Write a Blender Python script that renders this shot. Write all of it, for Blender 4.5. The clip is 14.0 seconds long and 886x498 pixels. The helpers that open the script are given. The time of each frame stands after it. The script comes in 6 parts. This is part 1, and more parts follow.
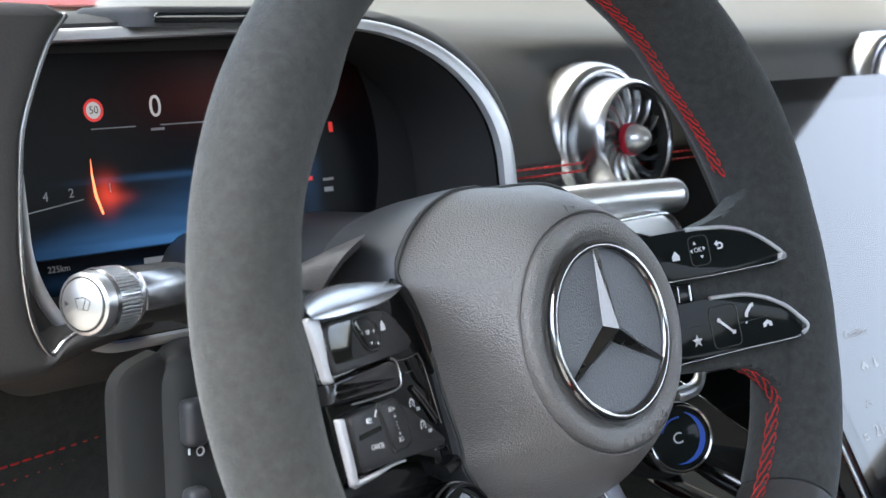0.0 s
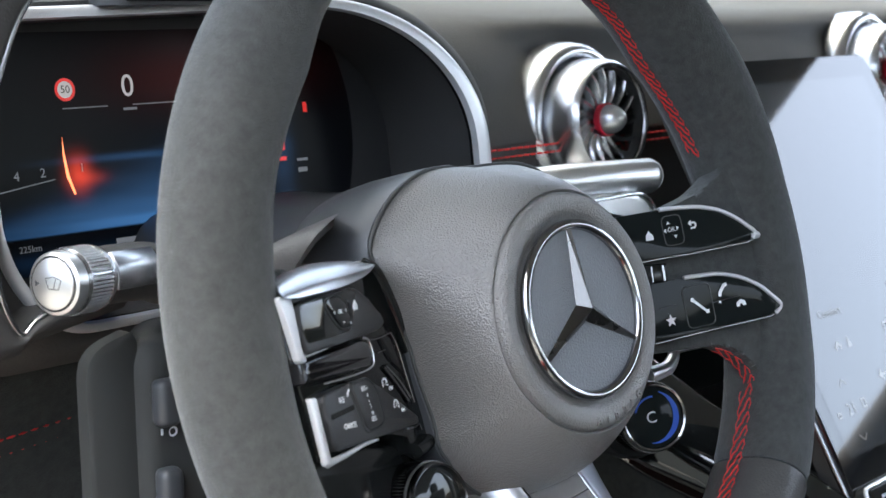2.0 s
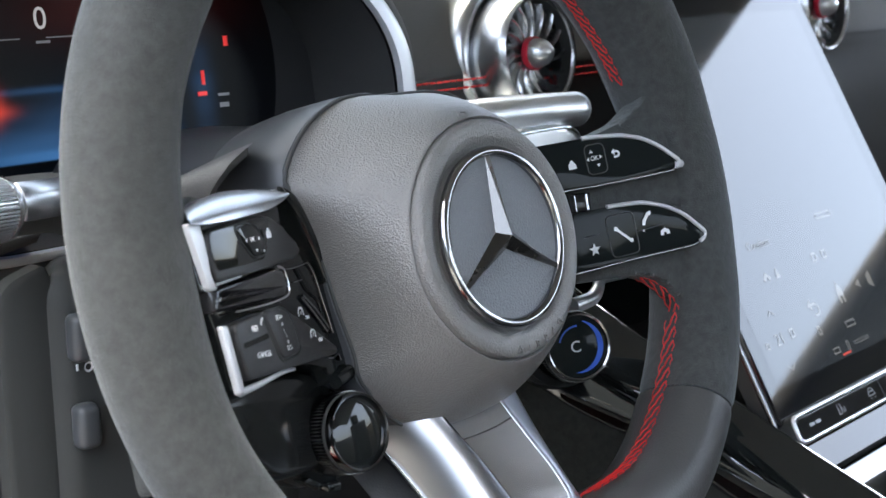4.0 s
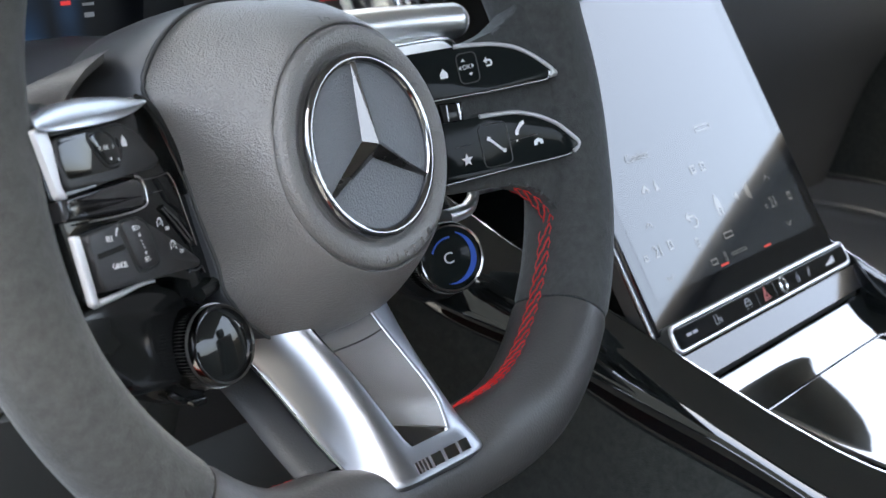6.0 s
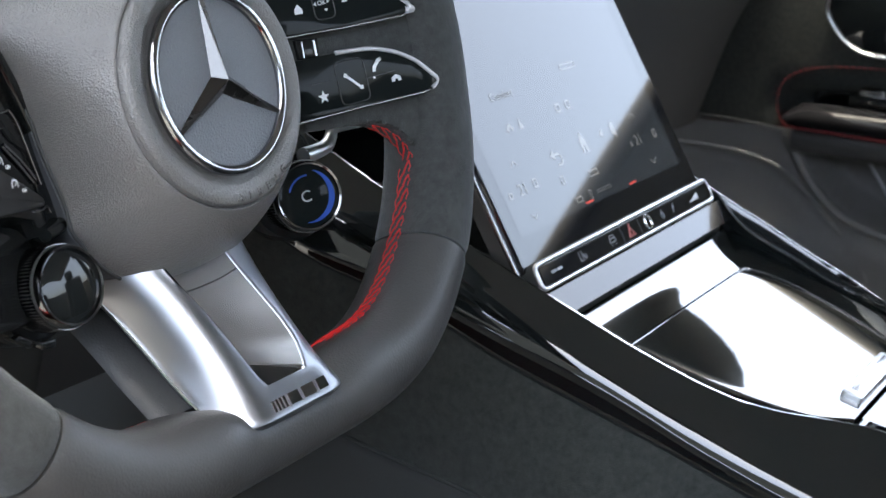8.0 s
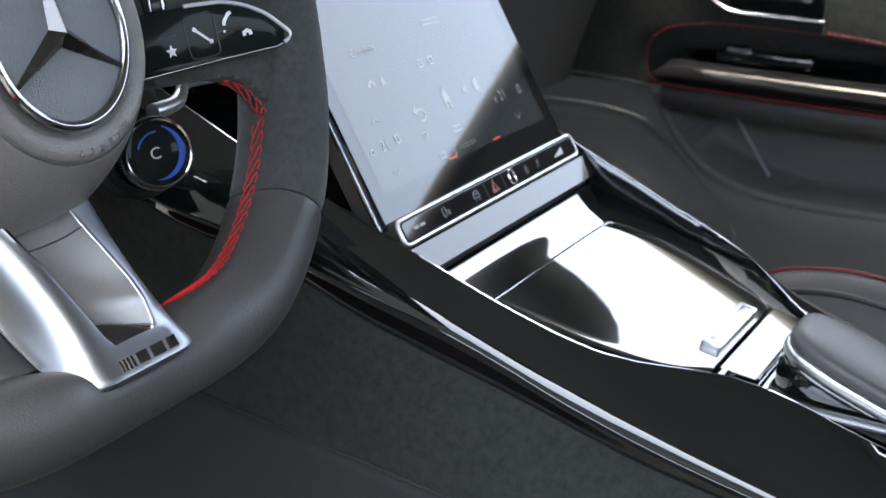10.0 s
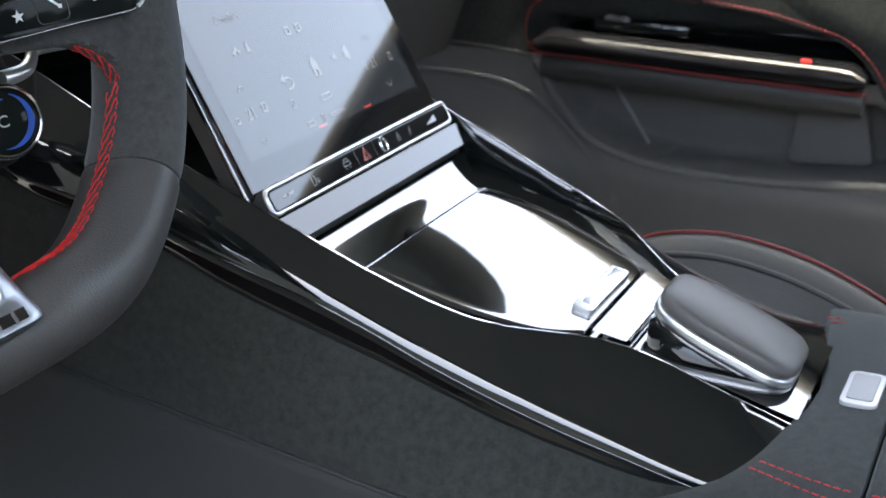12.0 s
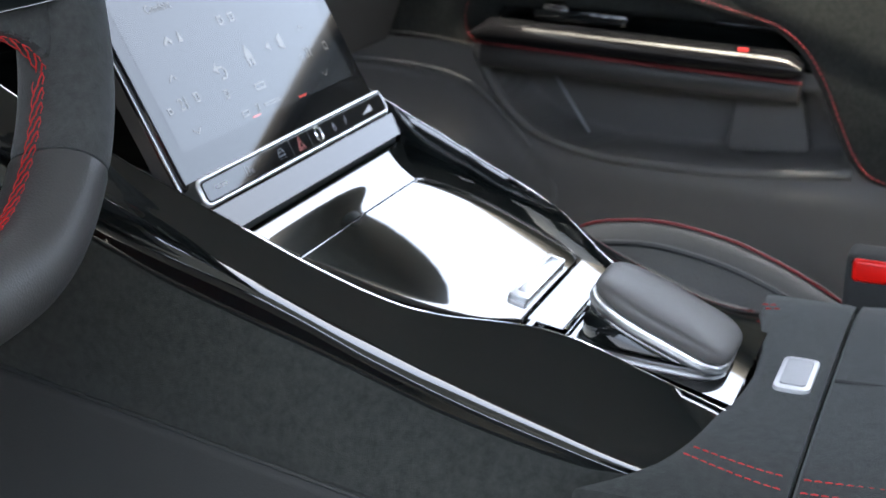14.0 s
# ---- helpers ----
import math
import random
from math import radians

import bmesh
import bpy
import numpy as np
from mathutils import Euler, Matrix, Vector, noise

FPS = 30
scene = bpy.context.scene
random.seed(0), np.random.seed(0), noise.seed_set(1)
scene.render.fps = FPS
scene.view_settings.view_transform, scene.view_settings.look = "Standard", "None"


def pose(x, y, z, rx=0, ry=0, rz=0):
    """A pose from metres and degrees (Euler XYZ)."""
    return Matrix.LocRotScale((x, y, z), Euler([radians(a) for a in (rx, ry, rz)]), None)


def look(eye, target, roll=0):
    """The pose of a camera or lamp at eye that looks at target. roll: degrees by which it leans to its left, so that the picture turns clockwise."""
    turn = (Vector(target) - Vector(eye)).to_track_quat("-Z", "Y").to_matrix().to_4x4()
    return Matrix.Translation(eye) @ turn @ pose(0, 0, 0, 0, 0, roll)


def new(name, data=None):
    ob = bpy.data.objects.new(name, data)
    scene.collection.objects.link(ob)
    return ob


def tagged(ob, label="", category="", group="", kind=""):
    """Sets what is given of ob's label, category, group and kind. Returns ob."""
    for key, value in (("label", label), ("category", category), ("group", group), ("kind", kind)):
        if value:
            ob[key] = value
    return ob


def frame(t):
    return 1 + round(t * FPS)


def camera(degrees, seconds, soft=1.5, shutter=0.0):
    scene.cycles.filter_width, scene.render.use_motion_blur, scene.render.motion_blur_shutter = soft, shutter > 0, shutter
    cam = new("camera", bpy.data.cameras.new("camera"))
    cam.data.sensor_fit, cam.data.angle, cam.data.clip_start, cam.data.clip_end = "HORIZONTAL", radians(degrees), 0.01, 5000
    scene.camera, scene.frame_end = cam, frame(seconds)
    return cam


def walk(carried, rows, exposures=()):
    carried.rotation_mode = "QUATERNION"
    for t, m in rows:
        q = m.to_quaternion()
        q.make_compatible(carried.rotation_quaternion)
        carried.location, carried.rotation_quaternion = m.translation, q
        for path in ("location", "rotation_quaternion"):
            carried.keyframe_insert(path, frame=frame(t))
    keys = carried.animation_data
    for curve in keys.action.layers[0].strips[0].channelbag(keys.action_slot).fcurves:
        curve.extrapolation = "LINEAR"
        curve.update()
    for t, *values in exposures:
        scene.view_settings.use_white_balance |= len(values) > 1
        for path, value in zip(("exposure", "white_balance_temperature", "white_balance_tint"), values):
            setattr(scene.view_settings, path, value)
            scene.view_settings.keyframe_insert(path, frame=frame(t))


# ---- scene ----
EXPOSURE, KELVIN = 4.28, 6900.0
TINT = 0.0
cam = camera(34.16, 14.0)
# seconds, eye, and the turn about x, y and z in degrees
PATH = [
    (0.0, -0.4396, -0.3381, 0.8183, 81.14, 0.61, -45.62),
    (0.5, -0.4395, -0.3383, 0.8182, 81.07, 0.61, -45.70),
    (1.0, -0.4395, -0.3388, 0.8181, 80.94, 0.62, -45.84),
    (1.5, -0.4390, -0.3389, 0.8180, 80.72, 0.56, -46.09),
    (2.0, -0.4377, -0.3390, 0.8168, 80.45, 0.53, -46.48),
    (4.5, -0.4229, -0.3452, 0.8039, 77.78, 0.89, -49.52),
    (5.0, -0.4195, -0.3460, 0.8020, 76.96, 0.76, -50.53),
    (5.5, -0.4164, -0.3471, 0.8006, 76.20, 0.65, -51.54),
    (6.0, -0.4129, -0.3492, 0.7984, 75.50, 0.60, -52.63),
    (6.5, -0.4106, -0.3511, 0.7965, 74.89, 0.55, -53.72),
    (7.0, -0.4081, -0.3531, 0.7950, 74.30, 0.41, -54.89),
    (7.5, -0.4062, -0.3554, 0.7945, 73.79, 0.26, -55.97),
    (8.0, -0.4043, -0.3585, 0.7936, 73.36, 0.19, -57.16),
    (8.5, -0.4023, -0.3612, 0.7926, 73.00, 0.12, -58.27),
    (9.0, -0.4003, -0.3640, 0.7921, 72.58, -0.05, -59.44),
    (11.5, -0.3861, -0.3772, 0.7844, 71.10, -0.46, -64.94),
    (12.0, -0.3839, -0.3803, 0.7830, 70.93, -0.50, -65.98),
    (12.5, -0.3824, -0.3829, 0.7824, 70.78, -0.61, -66.83),
    (13.0, -0.3815, -0.3849, 0.7821, 70.68, -0.67, -67.54),
    (13.5, -0.3808, -0.3859, 0.7821, 70.61, -0.73, -67.92),
    (14.0, -0.3802, -0.3860, 0.7818, 70.59, -0.75, -68.12),
]
cam.data.dof.use_dof, cam.data.dof.focus_distance, cam.data.dof.aperture_fstop = True, 0.62, 22.0
walk(cam, [(t, pose(x, y, z, rx, ry, rz)) for t, x, y, z, rx, ry, rz in PATH], exposures=[(0.0, EXPOSURE, KELVIN, TINT), (14.0, EXPOSURE, KELVIN, TINT)])

# ---- light ----
world = bpy.data.worlds.new("sky")
scene.world = world
world.use_nodes = True
wn = world.node_tree.nodes
sky = wn.new("ShaderNodeTexSky")
sky.sky_type, sky.sun_disc = "NISHITA", False
sky.sun_elevation, sky.sun_rotation = radians(87), radians(180)
sky.air_density, sky.dust_density, sky.ozone_density = 0.5, 6.5, 0.5
world.node_tree.links.new(sky.outputs["Color"], wn["Background"].inputs["Color"])
wn["Background"].inputs["Strength"].default_value = 0.15

sun = new("sun", bpy.data.lights.new("sun", "SUN"))
sun.data.energy, sun.data.angle, sun.data.color = 0.5, radians(30), (1.0, 0.97, 0.93)
sun.matrix_basis = look((0.1, -0.28, 5.6), (0.1, 0.0, 0.6))


# ---- materials ----
def material(name, color, rough=0.5, metal=0.0, grain=0.0, grain_size=0.002, spread=0.0, spread_size=0.05,
             coat=0.0, sheen=0.0, wear=0.0, emit=0.0, specular=0.5):
    """A surface with fine relief (grain), slow colour variation (spread) and roughness that wanders (wear)."""
    m = bpy.data.materials.new(name)
    m.use_nodes = True
    nt = m.node_tree
    b = nt.nodes["Principled BSDF"]
    b.inputs["Base Color"].default_value = (*color, 1)
    b.inputs["Roughness"].default_value = rough
    b.inputs["Metallic"].default_value = metal
    b.inputs["Specular IOR Level"].default_value = specular
    b.inputs["Coat Weight"].default_value = coat
    b.inputs["Coat Roughness"].default_value = 0.02
    if sheen:
        b.inputs["Sheen Weight"].default_value = sheen
        b.inputs["Sheen Roughness"].default_value = 0.45
        b.inputs["Sheen Tint"].default_value = (0.9, 0.97, 1.0, 1)
    if emit:
        b.inputs["Emission Color"].default_value = (*color, 1)
        b.inputs["Emission Strength"].default_value = emit
    at = nt.nodes.new("ShaderNodeTexCoord")
    if spread:
        n = nt.nodes.new("ShaderNodeTexNoise")
        n.inputs["Scale"].default_value = 1 / spread_size
        n.inputs["Detail"].default_value = 8
        n.inputs["Roughness"].default_value = 0.68
        ramp = nt.nodes.new("ShaderNodeMix")
        ramp.data_type = "RGBA"
        ramp.inputs["A"].default_value = (*[c * (1 - spread) for c in color], 1)
        ramp.inputs["B"].default_value = (*[c * (1 + spread) for c in color], 1)
        nt.links.new(at.outputs["Object"], n.inputs["Vector"])
        nt.links.new(n.outputs["Fac"], ramp.inputs["Factor"])
        nt.links.new(ramp.outputs["Result"], b.inputs["Base Color"])
    if wear:
        n = nt.nodes.new("ShaderNodeTexNoise")
        n.inputs["Scale"].default_value = 40
        n.inputs["Detail"].default_value = 8
        r = nt.nodes.new("ShaderNodeMapRange")
        r.inputs["To Min"].default_value = max(0.0, rough - wear)
        r.inputs["To Max"].default_value = rough + wear
        nt.links.new(at.outputs["Object"], n.inputs["Vector"])
        nt.links.new(n.outputs["Fac"], r.inputs["Value"])
        nt.links.new(r.outputs["Result"], b.inputs["Roughness"])
    if grain:
        n = nt.nodes.new("ShaderNodeTexVoronoi" if grain_size > 0.00072 else "ShaderNodeTexNoise")
        n.inputs["Scale"].default_value = 1 / grain_size
        bump = nt.nodes.new("ShaderNodeBump")
        bump.inputs["Strength"].default_value = grain
        bump.inputs["Distance"].default_value = 0.0004
        nt.links.new(at.outputs["Object"], n.inputs["Vector"])
        nt.links.new(n.outputs[0], bump.inputs["Height"])
        nt.links.new(bump.outputs["Normal"], b.inputs["Normal"])
    return m


SUEDE = material("suede", (0.0300, 0.0328, 0.0312), 0.95, grain=1.0, grain_size=0.0007, spread=0.80, spread_size=0.005, sheen=0.16, specular=0.2)
GRIPSUEDE = material("grip_suede", (0.0500, 0.0525, 0.0515), 0.95, grain=1.0, grain_size=0.0007, spread=0.62, spread_size=0.0045, sheen=0.22, specular=0.2)
LEATHER = material("leather", (0.051, 0.0500, 0.0490), 0.42, grain=0.25, grain_size=0.0011, spread=0.08, wear=0.05)
PAD = material("grained_cover", (0.148, 0.143, 0.138), 0.35, specular=0.95, grain=0.75, grain_size=0.00074, spread=0.06, wear=0.05)
SOFT = material("soft_dash", (0.050, 0.050, 0.050), 0.72, grain=0.25, grain_size=0.0014, spread=0.08, specular=0.3)
SATIN = material("satin_plastic", (0.050, 0.054, 0.060), 0.38, grain=0.1, grain_size=0.0006, spread=0.05)
DARK = material("dark_plastic", (0.036, 0.038, 0.038), 0.5, grain=0.15, grain_size=0.0007, spread=0.1)
BUTTON = material("button_plastic", (0.020, 0.020, 0.021), 0.45, grain=0.3, grain_size=0.0006)
GLOSS = material("piano_black", (0.0058, 0.0075, 0.0078), 0.02, coat=1.0, wear=0.008, specular=0.8)
CHROME = material("chrome", (0.78, 0.79, 0.80), 0.07, 1.0, wear=0.04)
BRIGHT = material("bright_satin", (0.80, 0.81, 0.82), 0.36, 1.0, wear=0.02)
HOUSING = material("black_housing", (0.013, 0.014, 0.014), 0.16, specular=0.22, wear=0.03)
SHROUD = material("shroud_plastic", (0.030, 0.031, 0.033), 0.6, grain=0.1, grain_size=0.0007, spread=0.08)
SMOKE = material("dark_chrome", (0.34, 0.34, 0.35), 0.12, 1.0, wear=0.04)
SILVER = material("satin_silver", (0.62, 0.63, 0.65), 0.26, 1.0, grain=0.05, grain_size=0.0004, wear=0.02)
BLACKCHROME = material("black_chrome", (0.22, 0.22, 0.225), 0.14, 1.0, wear=0.05)
SPOKE = material("spoke_silver", (0.34, 0.35, 0.37), 0.36, 1.0, grain=0.04, grain_size=0.0004, wear=0.012)
FRAME = material("bright_frame", (0.58, 0.59, 0.61), 0.33, 0.35, wear=0.05)
BLACK = material("black_plastic", (0.030, 0.0325, 0.0325), 0.6, grain=0.15, grain_size=0.0007, spread=0.1, specular=0.3)
EMBLEM = material("emblem_field", (0.16, 0.17, 0.185), 0.45, 0.2, grain=0.7, grain_size=0.00085)
THREAD = material("red_thread", (0.54, 0.016, 0.018), 0.6, grain=0.3, grain_size=0.0005)
REDLINE = material("red_trim", (0.22, 0.016, 0.020), 0.55, grain=0.2, grain_size=0.0006)
WHITE = material("white_print", (0.75, 0.76, 0.78), 0.5)
GREYPRINT = material("grey_print", (0.50, 0.51, 0.53), 0.5)
PASSEAT = material("seat_leather", (0.078, 0.077, 0.075), 0.5, grain=0.3, grain_size=0.0016, spread=0.08)
DOORSKIN = material("door_skin", (0.138, 0.136, 0.132), 0.6, grain=0.3, grain_size=0.0016, spread=0.1)
GLASS = material("display_glass", (0.010, 0.011, 0.013), 0.04, coat=0.1, specular=0.45)
CARPET = material("carpet", (0.030, 0.031, 0.031), 0.95, grain=0.6, grain_size=0.002, spread=0.2)
LINER = material("headliner", (0.34, 0.355, 0.36), 0.9, spread=0.05)
BUCKLE = material("buckle_red", (0.85, 0.008, 0.006), 0.35)
BODYRED = material("red_paint", (0.05, 0.005, 0.004), 0.7, specular=0.05, spread=0.1)
PULLBLACK = material("polished_black", (0.007, 0.007, 0.008), 0.07, specular=0.18, wear=0.02)
EMBLEMARM = material("emblem_arm", (0.15, 0.145, 0.14), 0.27, 1.0, wear=0.03)
PODFACE = material("control_face", (0.009, 0.0115, 0.0115), 0.06, specular=0.09, wear=0.01)
CONTROLGLOSS = material("control_gloss", (0.009, 0.0105, 0.0105), 0.05, specular=0.42, wear=0.015)
DARKBAR = material("smoked_bar", (0.020, 0.020, 0.022), 0.06, specular=0.7, wear=0.03)
SLOTMETAL = material("polished_silver", (0.56, 0.57, 0.60), 0.24, 1.0, wear=0.02)
KEYGREY = material("grained_key", (0.36, 0.37, 0.39), 0.5, 0.3, grain=0.5, grain_size=0.0009)
LOWTRIM = material("lower_side_trim", (0.030, 0.032, 0.032), 0.65, grain=0.25, grain_size=0.0012, spread=0.12, specular=0.25)
GROUND = material("asphalt", (0.05, 0.05, 0.05), 0.9, spread=0.25, spread_size=0.4)
# dark surface of the two unseen walls added to hold back daylight
BLOCKER = material("light_blocker", (0.07, 0.075, 0.07), 0.9, spread=0.3, spread_size=0.3)


LEATHER_GREY = material("grey_leather", (0.102, 0.098, 0.094), 0.42, grain=0.3, grain_size=0.0010, spread=0.05)
SATIN_DARK = material("lower_trim", (0.030, 0.032, 0.034), 0.5, grain=0.2, grain_size=0.0010, spread=0.1)
DIMWHITE = material("dim_white_light", (0.06, 0.06, 0.063), 0.05, emit=0.14, coat=0.1)
DIMRED = material("dim_red_light", (0.5, 0.06, 0.05), 0.05, emit=0.045, coat=0.1)
PALERED = material("pale_red_print", (0.62, 0.22, 0.20), 0.5)
LITDARK = material("lit_screen", (0.020, 0.023, 0.028), 0.05, emit=0.05, coat=0.1, specular=0.50)
NEEDLE = material("needle_light", (1.0, 0.22, 0.10), 0.4, emit=0.14)
FAINT = material("faint_light", (0.30, 0.31, 0.34), 0.4, emit=0.012)
LITRED = material("red_light", (0.8, 0.04, 0.04), 0.4, emit=0.030)
LITREDTRIM = material("red_ring_paint", (0.60, 0.02, 0.05), 0.35)


def picture_material():
    """The instrument picture: black, a blue road glow low down, a red flare by the needle."""
    m = bpy.data.materials.new("instrument_picture")
    m.use_nodes = True
    nt = m.node_tree
    b = nt.nodes["Principled BSDF"]
    b.inputs["Base Color"].default_value = (0.006, 0.007, 0.009, 1)
    b.inputs["Roughness"].default_value = 0.3
    b.inputs["Specular IOR Level"].default_value = 0.10
    at = nt.nodes.new("ShaderNodeTexCoord")
    sep = nt.nodes.new("ShaderNodeSeparateXYZ")
    nt.links.new(at.outputs["Object"], sep.inputs[0])

    def math_node(op, a, c=None):
        n = nt.nodes.new("ShaderNodeMath")
        n.operation = op
        for k, v in enumerate((a, c)):
            if v is None:
                continue
            if isinstance(v, (int, float)):
                n.inputs[k].default_value = v
            else:
                nt.links.new(v, n.inputs[k])
        return n.outputs[0]

    def blob(x, y, sx, sy):
        dx = math_node("MULTIPLY", math_node("ADD", sep.outputs[0], -x), 1 / sx)
        dy = math_node("MULTIPLY", math_node("ADD", sep.outputs[1], -y), 1 / sy)
        d = math_node("ADD", math_node("MULTIPLY", dx, dx), math_node("MULTIPLY", dy, dy))
        return math_node("POWER", 2.718, math_node("MULTIPLY", d, -1.0))
    def clamp(v):
        return math_node("MINIMUM", math_node("MAXIMUM", v, 0.0), 1.0)
    # a road that widens and brightens to one side, with a hard lower edge and slanted streaks
    wave = nt.nodes.new("ShaderNodeTexNoise")
    wave.inputs["Scale"].default_value = 18
    mapping = nt.nodes.new("ShaderNodeMapping")
    mapping.inputs["Rotation"].default_value = (0, 0, -0.22)
    mapping.inputs["Scale"].default_value = (0.35, 6.0, 1)
    nt.links.new(at.outputs["Object"], mapping.inputs[0])
    nt.links.new(mapping.outputs[0], wave.inputs["Vector"])
    streak = math_node("POWER", wave.outputs["Fac"], 2.0)
    over = math_node("ADD", sep.outputs[1], 0.0340)
    along = clamp(math_node("MULTIPLY", math_node("ADD", sep.outputs[0], 0.128), 9.0))
    ratio = math_node("DIVIDE", over, math_node("ADD", math_node("MULTIPLY", along, 0.0165), 0.0050))
    fall = math_node("POWER", 2.718, math_node("MULTIPLY", math_node("MULTIPLY", ratio, ratio), -1.0))
    edge = clamp(math_node("MULTIPLY", math_node("ADD", over, 0.0006), 900.0))
    fade = clamp(math_node("MULTIPLY", math_node("ADD", math_node("MULTIPLY", sep.outputs[0], -1.0), 0.035), 22.0))
    sweep = math_node("MULTIPLY", math_node("MULTIPLY", math_node("MULTIPLY", fall, fade), edge), math_node("ADD", math_node("MULTIPLY", along, 0.85), 0.25))
    low = math_node("MULTIPLY", blob(-0.03, -0.046, 0.060, 0.004), 0.35)
    far = math_node("MULTIPLY", blob(-0.045, -0.0015, 0.035, 0.0016), 0.30)
    flank = math_node("MULTIPLY", blob(0.046, -0.010, 0.007, 0.024), 0.18)
    glow = math_node("ADD", math_node("ADD", sweep, low), math_node("ADD", far, flank))
    road = math_node("MULTIPLY", glow, math_node("ADD", math_node("MULTIPLY", streak, 2.0), 0.35))
    red = math_node("ADD", math_node("MULTIPLY", blob(-0.0755, -0.0075, 0.0056, 0.0072), 0.75), math_node("ADD", math_node("MULTIPLY", blob(-0.0700, -0.0100, 0.0075, 0.0030), 0.30), math_node("MULTIPLY", blob(0.0, 0.034, 0.05, 0.014), 0.032)))
    mix = nt.nodes.new("ShaderNodeCombineXYZ")
    nt.links.new(math_node("ADD", math_node("MULTIPLY", road, 0.05), math_node("MULTIPLY", red, 0.85)), mix.inputs[0])
    nt.links.new(math_node("ADD", math_node("MULTIPLY", road, 0.16), math_node("MULTIPLY", red, 0.06)), mix.inputs[1])
    nt.links.new(math_node("ADD", math_node("MULTIPLY", road, 0.42), math_node("MULTIPLY", red, 0.03)), mix.inputs[2])
    nt.links.new(mix.outputs[0], b.inputs["Emission Color"])
    b.inputs["Emission Strength"].default_value = 0.052
    return m


PICTURE = picture_material()


# ---- building blocks ----
def mesh(verts, faces, sharp=35):
    me = bpy.data.meshes.new("mesh")
    me.from_pydata([tuple(v) for v in verts], [], faces)
    me.validate()
    b = bmesh.new()
    b.from_mesh(me)
    bmesh.ops.recalc_face_normals(b, faces=b.faces)
    b.to_mesh(me)
    b.free()
    me.shade_smooth()
    me.set_sharp_from_angle(angle=radians(sharp))
    return me


def from_bm(b, sharp=35):
    me = bpy.data.meshes.new("mesh")
    bmesh.ops.recalc_face_normals(b, faces=b.faces)
    b.to_mesh(me)
    b.free()
    me.shade_smooth()
    me.set_sharp_from_angle(angle=radians(sharp))
    return me


def join(*meshes):
    b = bmesh.new()
    for me in meshes:
        b.from_mesh(me)
    me = bpy.data.meshes.new("mesh")
    b.to_mesh(me)
    b.free()
    return me


# parts made of many pieces too small to pick apart
JOINED = ("stitching", "sign", "writing", "knurling", "ribs", "embossed_writing", "maker_mark", "embossed_mark", "speed_number", "limit_number", "fuel_writing", "scale_number")


def placed(ob):
    m = ob.matrix_basis.copy()
    while ob.parent:
        ob = ob.parent
        m = ob.matrix_basis @ m
    return m


def thing(name, label, category, at=(0, 0, 0), m=None, group="", kind=""):
    ob = new(name)
    ob.empty_display_size = 0.02
    ob.matrix_basis = m if m else Matrix.Translation(at)
    return tagged(ob, label, category, group, kind)


def part(name, me, mat, parent, label="", local=False, kind=""):
    """One mesh under a thing or a part; its points are in the world, or in the parent's own space."""
    if not local:
        me.transform(placed(parent).inverted())
    me.name = name
    if not me.materials:
        me.materials.append(mat)
    ob = new(name, me)
    ob.parent = parent
    return tagged(ob, label, kind=kind or ("stuff" if name in JOINED else ""))


def single(name, me, mat, label, category, kind="", group=""):
    """A thing that is one mesh, with its origin in its middle."""
    c = sum((v.co for v in me.vertices), Vector()) / len(me.vertices)
    me.transform(Matrix.Translation(-c))
    me.materials.append(mat)
    me.name = name
    ob = new(name, me)
    ob.location = c
    return tagged(ob, label, category, group, kind)


def sheet(rows, loop_rows=False, loop_cols=False, caps=False, sharp=35):
    """A skin over rows of points."""
    n, k = len(rows), len(rows[0])
    verts = [p for row in rows for p in row]
    faces = []
    for i in range(n if loop_rows else n - 1):
        for j in range(k if loop_cols else k - 1):
            a, b = i, (i + 1) % n
            c, d = j, (j + 1) % k
            faces.append((a * k + c, b * k + c, b * k + d, a * k + d))
    if caps:
        faces.append(tuple(range(k)))
        faces.append(tuple((n - 1) * k + j for j in range(k)))
    return mesh(verts, faces, sharp)


def lathe(profile, steps=40, m=None, sharp=35):
    """A turned form round z from (radius, height) pairs."""
    rows = [[Vector((r * math.cos(2 * math.pi * i / steps), r * math.sin(2 * math.pi * i / steps), h)) for r, h in profile] for i in range(steps)]
    me = sheet(rows, loop_rows=True, sharp=sharp)
    if m:
        me.transform(m)
    return me


def tube(points, radius, sides=8, loop=False, flat=1.0):
    """A rod along points; flat squeezes it along its second axis."""
    pts = [Vector(p) for p in points]
    n = len(pts)
    rows, side = [], None
    for i, p in enumerate(pts):
        a = pts[(i - 1) % n] if loop or i else pts[0]
        b = pts[(i + 1) % n] if loop or i < n - 1 else pts[-1]
        d = (b - a).normalized()
        if side is None:
            side = d.cross(Vector((0.02, 0.05, 1))).normalized()
        side = (side - d * side.dot(d)).normalized()
        up = d.cross(side)
        r = radius(i / max(1, n - 1)) if callable(radius) else radius
        rows.append([p + side * (r * math.cos(2 * math.pi * j / sides)) + up * (r * flat * math.sin(2 * math.pi * j / sides)) for j in range(sides)])
    return sheet(rows, loop_rows=loop, loop_cols=True, caps=not loop, sharp=50)


